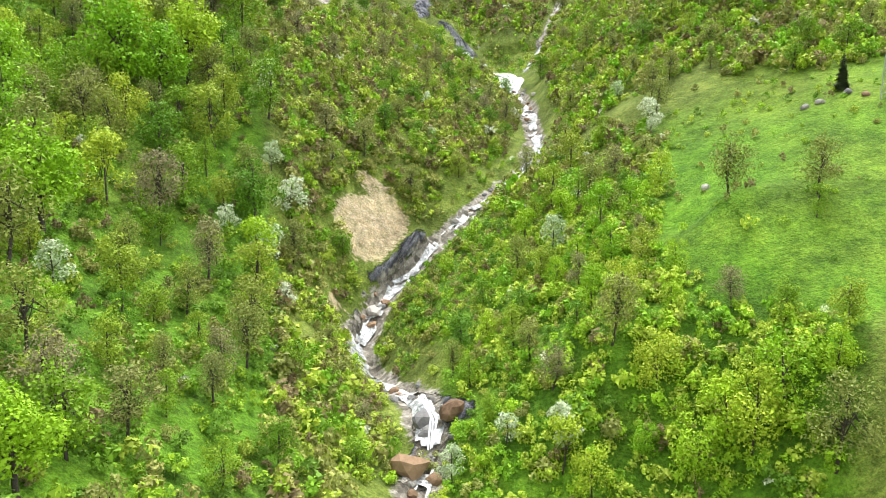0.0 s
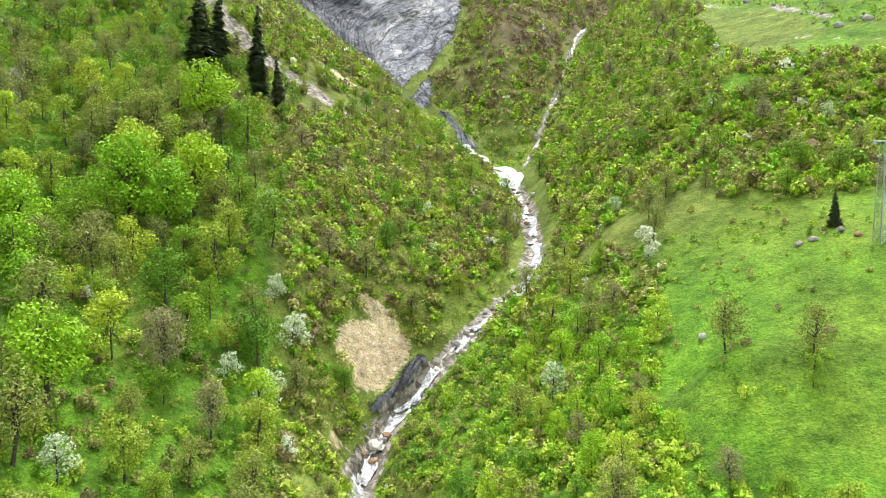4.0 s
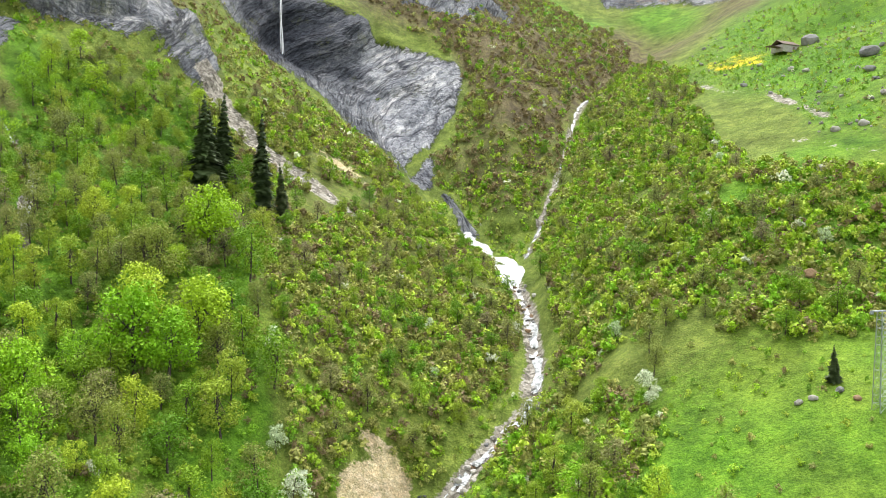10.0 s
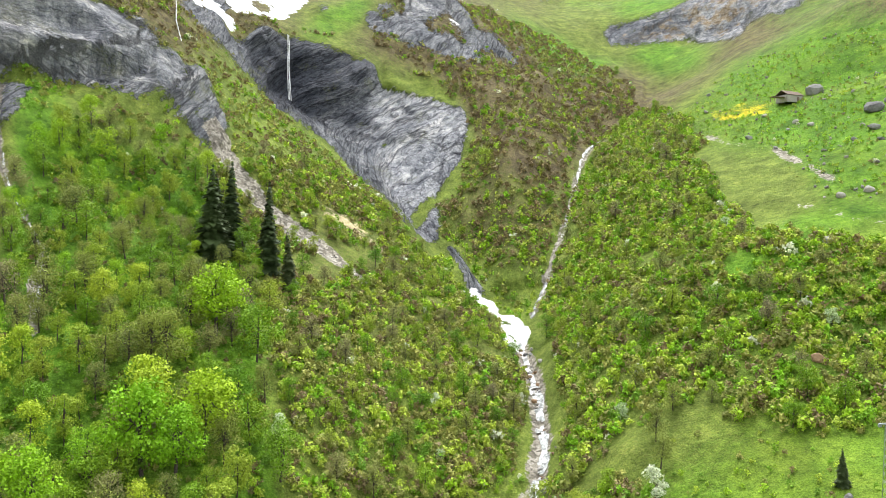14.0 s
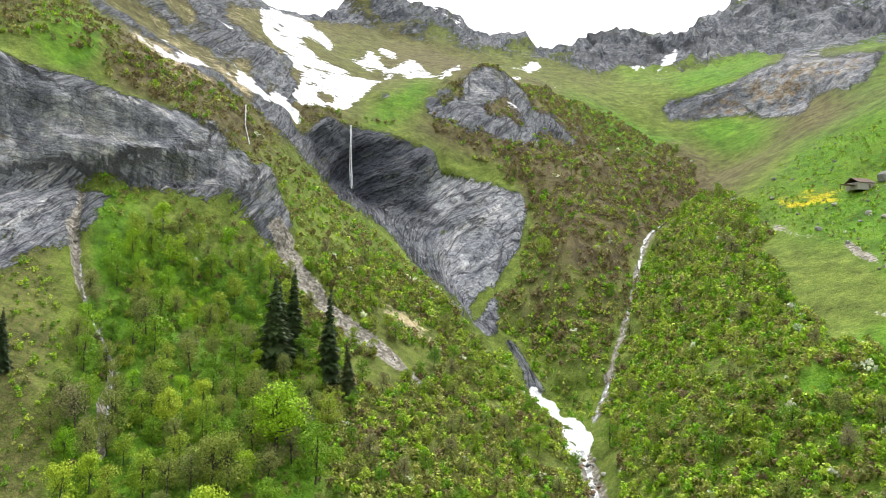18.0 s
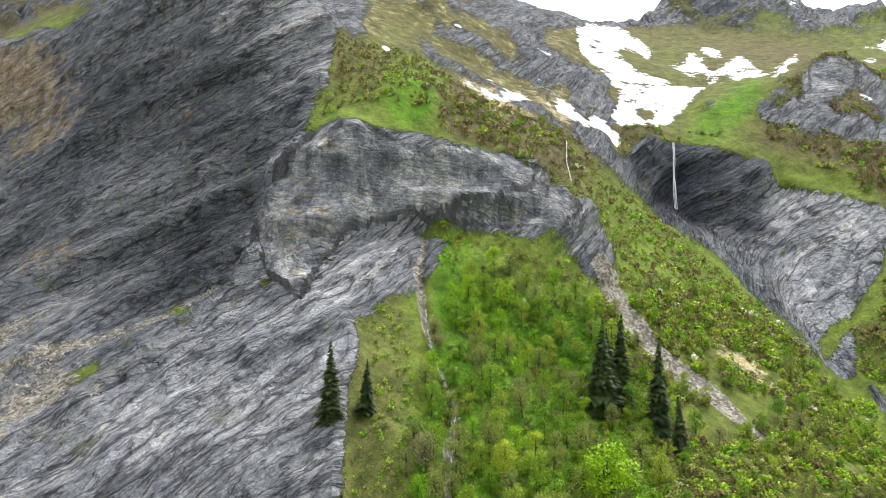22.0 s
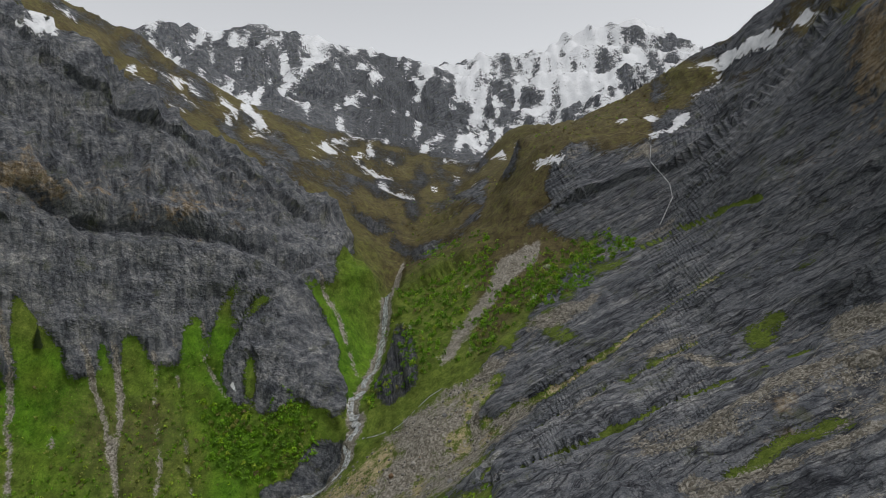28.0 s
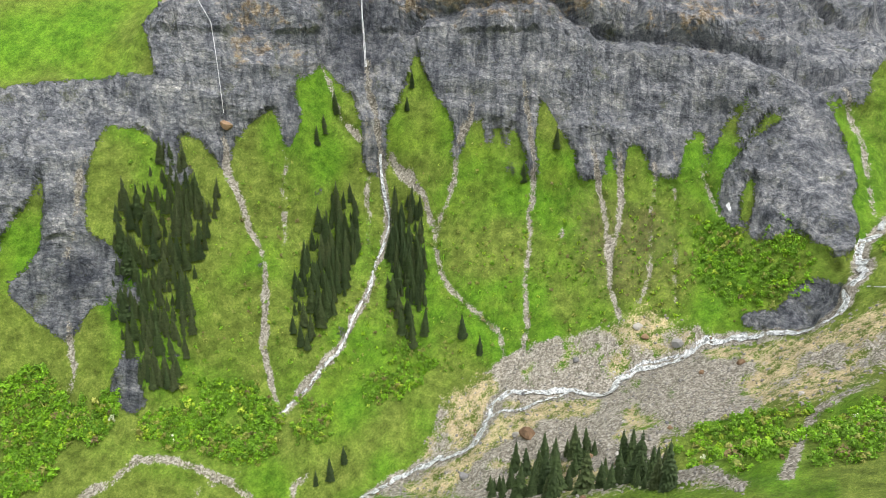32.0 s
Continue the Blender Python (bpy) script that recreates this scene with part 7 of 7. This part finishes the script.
BUSH_FINE = [bush_arrays(300 + k, 380, 0.105) for k in range(6)]
BUSH_MESH = []
for k, (bv2, bf2) in enumerate(BUSH_FINE):
    for c in ((0, 2), (1, 6), (3, 5))[k % 3]:
        bme = mesh_from("bush", bv2, bf2, [SCRUB])
        tint(bme, np.tile(np.array((*PALETTE[c], 1.0)), (len(bv2), 1)))
        BUSH_MESH.append((c, bme))
BUSH_LABEL = {0: "yellow-green bush in young leaf", 1: "fresh green bush on the slope", 2: "pale yellow-green bush on the bank", 3: "olive brown budding bush on the slope", 4: "brown leafless bush on the slope", 5: "tawny budding bush on the slope", 6: "dark green leafy bush on the slope"}
near_spots = sow(REGION['brush_near'], 90, 1.5, rs, list(taken)) + sow(REGION['wood_right'][5:] + REGION['wood_right'][:1], 60, 2.0, rs, list(taken), lambda a, d: soil_free(a, d) and d < 130) + sow(REGION['wood'], 60, 2.2, rs, list(taken), lambda a, d: d < 110) + sow(REGION['meadow_bank'], 45, 1.8, rs, list(taken), soil_free)
for a, d in near_spots:
    c, bme = random.choice(BUSH_MESH)
    s = random.uniform(0.6, 1.25)
    ob = tagged(new("bush", bme), BUSH_LABEL[c], "bush", "bushes on the slope")
    ob.matrix_basis = Matrix.Translation(place(a, d, -0.05)) @ Euler((0, 0, random.uniform(0, 6.28))).to_matrix().to_4x4() @ Matrix.Diagonal((s, s, s * random.uniform(0.8, 1.2), 1))

BUSH_FAR = [bush_arrays(400 + k, 110, 0.18) for k in range(8)]
BUSH_TINY = [bush_arrays(440 + k, 60, 0.25) for k in range(8)]
BUSH_DOT = [bush_arrays(480 + k, 36, 0.33) for k in range(8)]


def thicket(name, label, poly, count, lo, hi, weights, seed, clear=0.45, tone=1.0):
    """Many bushes of one slope, joined."""
    r3 = np.random.RandomState(seed)
    aa, dd = [q[0] for q in poly], [q[1] for q in poly]
    n = count * 4
    a = r3.uniform(min(aa), max(aa), n)
    d = np.sqrt(r3.uniform(min(dd) ** 2, max(dd) ** 2, n))
    x, y = -d * np.sin(np.radians(a)), d * np.cos(np.radians(a))
    clump = fbm(np.stack([x / 13, y / 13, x * 0], -1), 3, seed)
    ok = inside(a + 2.0 * clump, d * (1 + 0.04 * clump), list(poly)) & (clump > -0.5)
    a, d, x, y, clump = a[ok][:count], d[ok][:count], x[ok][:count], y[ok][:count], clump[ok][:count]
    z, bare = foot(a, d)
    vs, fs, ts, m = [], [], [], 0
    w = np.array(weights, float) / sum(weights)
    for k in range(len(a)):
        if bare[k] > clear:
            continue
        v, f = (BUSH_DOT if d[k] > 190 else BUSH_TINY if d[k] > 115 else BUSH_FAR)[r3.randint(8)]
        s = (lo + (hi - lo) * r3.rand() ** 1.5) / 2.0
        if s > 1.15:
            v, f = BUSH_TINY[r3.randint(8)]
        t = r3.rand() * 6.283
        c, sn = math.cos(t), math.sin(t)
        q = np.stack([(v[:, 0] * c - v[:, 1] * sn) * s, (v[:, 0] * sn + v[:, 1] * c) * s, v[:, 2] * s * r3.uniform(0.8, 1.25)], 1)
        vs.append(q + np.array((x[k], y[k], z[k] - 0.05)))
        fs.append(f + m)
        m += len(v)
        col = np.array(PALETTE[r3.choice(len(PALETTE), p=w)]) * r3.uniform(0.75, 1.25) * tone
        ts.append(np.tile(np.array((*col, 1.0)), (len(v), 1)))
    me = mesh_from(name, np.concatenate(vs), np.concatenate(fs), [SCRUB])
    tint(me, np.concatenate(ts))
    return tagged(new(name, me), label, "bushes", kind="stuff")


GREEN, MIXED, BROWN, DEEP = (5, 4, 4, 2, 0.7, 1.5, 2, 0.15), (4, 3.2, 4, 3, 1.8, 4, 1, 0.12), (0.8, 1.3, 0.8, 2.5, 8, 3, 0.6, 0.05), (0.6, 4, 0.4, 0.6, 0.2, 0.4, 5, 0.05)
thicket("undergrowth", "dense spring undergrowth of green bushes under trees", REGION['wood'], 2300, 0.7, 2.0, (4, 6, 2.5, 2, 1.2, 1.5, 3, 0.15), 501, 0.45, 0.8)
thicket("undergrowth", "budding green and brown bushes on a steep bank", REGION['wood_right'], 5400, 0.8, 2.5, (2.2, 2, 4, 4, 3.2, 5, 0.7, 0.1), 502)
thicket("undergrowth", "thick green and brown brush above the torrent", REGION['brush_right'], 7000, 0.9, 2.6, MIXED, 503)
thicket("undergrowth", "leafy bushes and tall herbs on the near bank", REGION['brush_near'], 1900, 0.7, 1.8, (8, 4, 9, 1.5, 0.3, 1.5, 0.3, 0.15), 504, 0.45, 1.15)
thicket("undergrowth", "brown budding alder brush on the spur", REGION['brush_mid'], 4600, 1.2, 3.0, BROWN, 505, 0.6)
thicket("undergrowth", "brown brush along the cliff ledge", REGION['brown_ledge'], 220, 1.0, 2.4, BROWN, 506, 0.9)
thicket("undergrowth", "low green bushes on the meadow bank", REGION['meadow_bank'], 260, 0.5, 1.4, GREEN, 507)
thicket("undergrowth", "green bush thicket at the cliff foot", REGION['sw_bush'], 420, 2.0, 4.5, DEEP, 508, 2.0)
thicket("undergrowth", "dark green brush beside the gorge", list(REGION['gorge_bush']), 900, 1.5, 3.6, DEEP, 509, 2.0)
thicket("undergrowth", "dark green brush on the gorge bank", list(REGION['gorge_bush_b']), 700, 1.5, 3.6, DEEP, 510, 2.0)
thicket("undergrowth", "bright green woodland on the valley floor", REGION['sw_scrub'], 900, 2.5, 5.5, DEEP, 511, 2.0)
thicket("undergrowth", "bright green bushes at the slope foot", REGION['sw_scrub_b'], 900, 2.2, 5.0, DEEP, 512, 2.0)
thicket("undergrowth", "bright green bushes beside the gravel", REGION['sw_scrub_d'], 320, 2.0, 4.0, DEEP, 513, 2.0)
thicket("undergrowth", "bright green bushes along the forest track", REGION['sw_scrub_f'], 260, 1.6, 3.6, DEEP, 525, 2.0)
thicket("undergrowth", "green woodland bushes beside a stream", REGION['sw_scrub_left'], 160, 2.5, 5.0, DEEP, 526, 2.0)
thicket("undergrowth", "bright green bushes under the spruce stand", REGION['sw_scrub_e'], 200, 1.8, 4.0, DEEP, 527, 2.0)
thicket("undergrowth", "green bushes below the spruces", REGION['sw_scrub_c'], 120, 2.0, 4.0, DEEP, 514, 2.0)
thicket("undergrowth", "bushes on the grassy terrace", REGION['grass_strip'], 220, 1.0, 2.4, DEEP, 515, 2.0)

SPUR = [(18, 155), (20.5, 184), (30, 182), (33, 176), (40, 182), (24, 204), (18, 262), (14.5, 252), (8, 226), (9, 214)]
KNOB = [(45, 205), (42, 244), (36, 262), (26, 262), (20, 285), (12, 318), (19, 268), (21, 215), (26, 206)]
thicket("undergrowth", "brown and green brush on the spur between the gullies", SPUR, 1300, 0.9, 2.2, (2, 2, 2, 3, 3, 3, 1, 0), 516, 0.5)
thicket("undergrowth", "low brown alder scrub above the cliff band", KNOB, 1900, 0.8, 2.0, BROWN, 517, 0.6)
thicket("undergrowth", "scattered bushes and tall herbs on the meadow", REGION['meadow_up'], 1300, 0.4, 1.3, GREEN, 518, 0.5)
thicket("undergrowth", "scattered low bushes on the lower meadow", [(-14, 68), (-15, 110), (-30, 108), (-30, 60)], 130, 0.4, 1.3, GREEN, 519, 0.5)
thicket("undergrowth", "green bushes along the torrent banks", [(6, 60), (9.5, 82), (4, 99), (-3, 118), (-6, 112), (-8, 96), (-2, 80), (2, 58)], 700, 0.5, 1.5, GREEN, 520, 0.4)
thicket("undergrowth", "green bushes between the gully and the torrent", [(8, 185), (3, 215), (-5, 235), (-5, 180), (2, 178)], 650, 0.8, 2.2, GREEN, 521, 0.4)
thicket("undergrowth", "low green scrub patches on the grassy slope under the cliff", [(104, 352), (113, 405), (122, 412), (132, 408), (145, 405), (158, 390), (160, 345), (130, 338)], 2600, 0.7, 2.6, (1, 3, 0.6, 2, 1, 0.6, 4, 0), 522, 0.6)
thicket("undergrowth", "green bushes on the rib beside the slate face", [(36.5, 70), (41, 100), (40.4, 135), (39.5, 150), (41, 168), (46, 184), (36, 178), (35, 130)], 420, 0.5, 1.5, GREEN, 523, 0.45)
thicket("undergrowth", "low heath scrub on the slope at the valley head", [(78, 420), (78, 900), (100, 900), (100, 480), (92, 380), (86, 430)], 900, 1.2, 3.0, (0.5, 1.5, 0.5, 3, 4, 2, 2, 0), 524, 0.5)


def spruce_stand(poly, count, seed, label):
    """Far spruces that cannot be told apart, joined."""
    r4 = np.random.RandomState(seed)
    base = []
    for crown, trunk in SPRUCE:
        base.append((np.array([tuple(v.co) for v in crown.vertices]), np.array([tuple(q.vertices) for q in crown.polygons])))
    vs, fs, m = [], [], 0
    for a, d in sow(list(poly), count, 2.2, r4, []):
        v, f = base[r4.randint(len(base))]
        s = r4.uniform(5, 15) / 18
        t = r4.rand() * 6.283
        q = np.stack([v[:, 0] * math.cos(t) - v[:, 1] * math.sin(t), v[:, 0] * math.sin(t) + v[:, 1] * math.cos(t), v[:, 2]], 1) * s
        vs.append(q + np.array(place(a, d, -0.2)))
        fs.append(f + m)
        m += len(v)
    return tagged(new("spruce_stand", mesh_from("spruce_stand", np.concatenate(vs), np.concatenate(fs), [NEEDLE])), label, "conifers", kind="stuff")


for rname, count, seed in (('spruce_a', 45, 601), ('spruce_b', 30, 602), ('spruce_c', 60, 603), ('spruce_d', 60, 604), ('spruce_f', 30, 605)):
    spruce_stand(REGION[rname], count, seed, "dense stand of dark green spruces on the steep slope")


# ---- hut and mast ----
def plain(name, colour, rough=0.85, metal=0.0):
    k = Nodes(name)
    p = k.add("ShaderNodeTexCoord").outputs["Object"]
    n = k.noise(p, 2.5, 5, 0.7)
    lo, hi = tuple(c * 0.65 for c in colour), tuple(min(1, c * 1.3) for c in colour)
    k.bsdf.inputs["Metallic"].default_value = metal
    return k.finish(k.ramp(n, (0.3, lo), (0.7, hi)), rough, n, 0.4, 0.04)


def box(w, d, h, at=(0, 0, 0), bevel=0.03):
    bm = bmesh.new()
    bmesh.ops.create_cube(bm, size=1)
    bmesh.ops.scale(bm, vec=(w, d, h), verts=bm.verts)
    bmesh.ops.bevel(bm, geom=bm.edges[:], offset=bevel, segments=1, affect='EDGES')
    bmesh.ops.translate(bm, vec=at, verts=bm.verts)
    return bm


def bm_part(name, bm, mat, parent, label=""):
    me = bpy.data.meshes.new(name)
    bm.to_mesh(me)
    bm.free()
    me.materials.append(mat)
    return part(name, me, parent, label)


STONE_WALL, ROOF_WOOD, STEEL = plain("hut_stone", (0.36, 0.34, 0.31)), plain("roof_boards", (0.17, 0.12, 0.10)), plain("galvanised_steel", (0.42, 0.46, 0.48), 0.45, 0.8)
ha, hd = (-22.1, 266.7)
hut = empty("hut", Matrix.Translation(place(ha, hd, -0.2)) @ Euler((0, 0, radians(28))).to_matrix().to_4x4(), "small stone alpine hut with a brown gable roof", "hut")
bm_part("wall", box(7.0, 0.4, 2.4, (0, -2.2, 1.2)), STONE_WALL, hut)
bm_part("wall", box(7.0, 0.4, 2.4, (0, 2.2, 1.2)), STONE_WALL, hut)
bm_part("wall", box(0.4, 4.0, 2.4, (-3.3, 0, 1.2)), STONE_WALL, hut)
bm_part("wall", box(0.4, 4.0, 2.4, (3.3, 0, 1.2)), STONE_WALL, hut)
for sgn in (-1, 1):
    g = box(7.8, 3.2, 0.16, (0, 0, 0))
    bmesh.ops.rotate(g, cent=(0, 0, 0), matrix=Euler((-sgn * radians(32), 0, 0)).to_matrix(), verts=g.verts)
    bmesh.ops.translate(g, vec=(0, sgn * 1.32, 3.15), verts=g.verts)
    bm_part("roof", g, ROOF_WOOD, hut, "weathered brown board roof")
bm_part("door", box(0.9, 0.1, 1.8, (1.2, -2.44, 0.9)), ROOF_WOOD, hut)
shed = box(5.0, 2.0, 0.18, (-6.0, -0.5, 1.5))
bm_part("lean_to_roof", shed, ROOF_WOOD, hut)
bm_part("post", box(0.2, 0.2, 1.5, (-8.2, -1.2, 0.75)), ROOF_WOOD, hut)
bm_part("post", box(0.2, 0.2, 1.5, (-8.2, 0.2, 0.75)), ROOF_WOOD, hut)

ma, md = (-29.7, 92.2)
mast = empty("lattice_mast", Matrix.Translation(place(ma, md, -0.3)) @ Euler((0, 0, radians(20))).to_matrix().to_4x4(), "grey steel lattice mast of a cableway on grass", "mast")
MH, MW = 11.0, 0.42
corners = [(-1, -1), (1, -1), (1, 1), (-1, 1)]
for cx, cy in corners:
    v, f = tube([(cx * MW * 1.3, cy * MW * 1.3, 0), (cx * MW * 0.8, cy * MW * 0.8, MH)], [0.05, 0.05], 5)
    part("leg", mesh_from("leg", v, f, [STEEL]), mast)
steps = 12
for k in range(steps):
    z0, z1 = MH * k / steps, MH * (k + 1) / steps
    w0, w1 = MW * (1.3 - 0.5 * k / steps), MW * (1.3 - 0.5 * (k + 1) / steps)
    pieces = []
    for i in range(4):
        (ax, ay), (bx, by) = corners[i], corners[(i + 1) % 4]
        a3, b3 = (ax * w0, ay * w0, z0), (bx * w1, by * w1, z1)
        pieces.append(tube([a3, b3], [0.028, 0.028], 4))
        pieces.append(tube([(ax * w1, ay * w1, z1), b3], [0.028, 0.028], 4))
    v, f = join(pieces)
    part("brace", mesh_from("brace", v, f, [STEEL]), mast)
arm = bm_part("cross_arm", box(3.2, 0.18, 0.18, (0, 0, MH + 0.05)), STEEL, mast)
for x in (-1.45, 1.45):
    bm_part("sheave", box(0.5, 0.14, 0.3, (x, 0, MH - 0.12)), STEEL, arm)
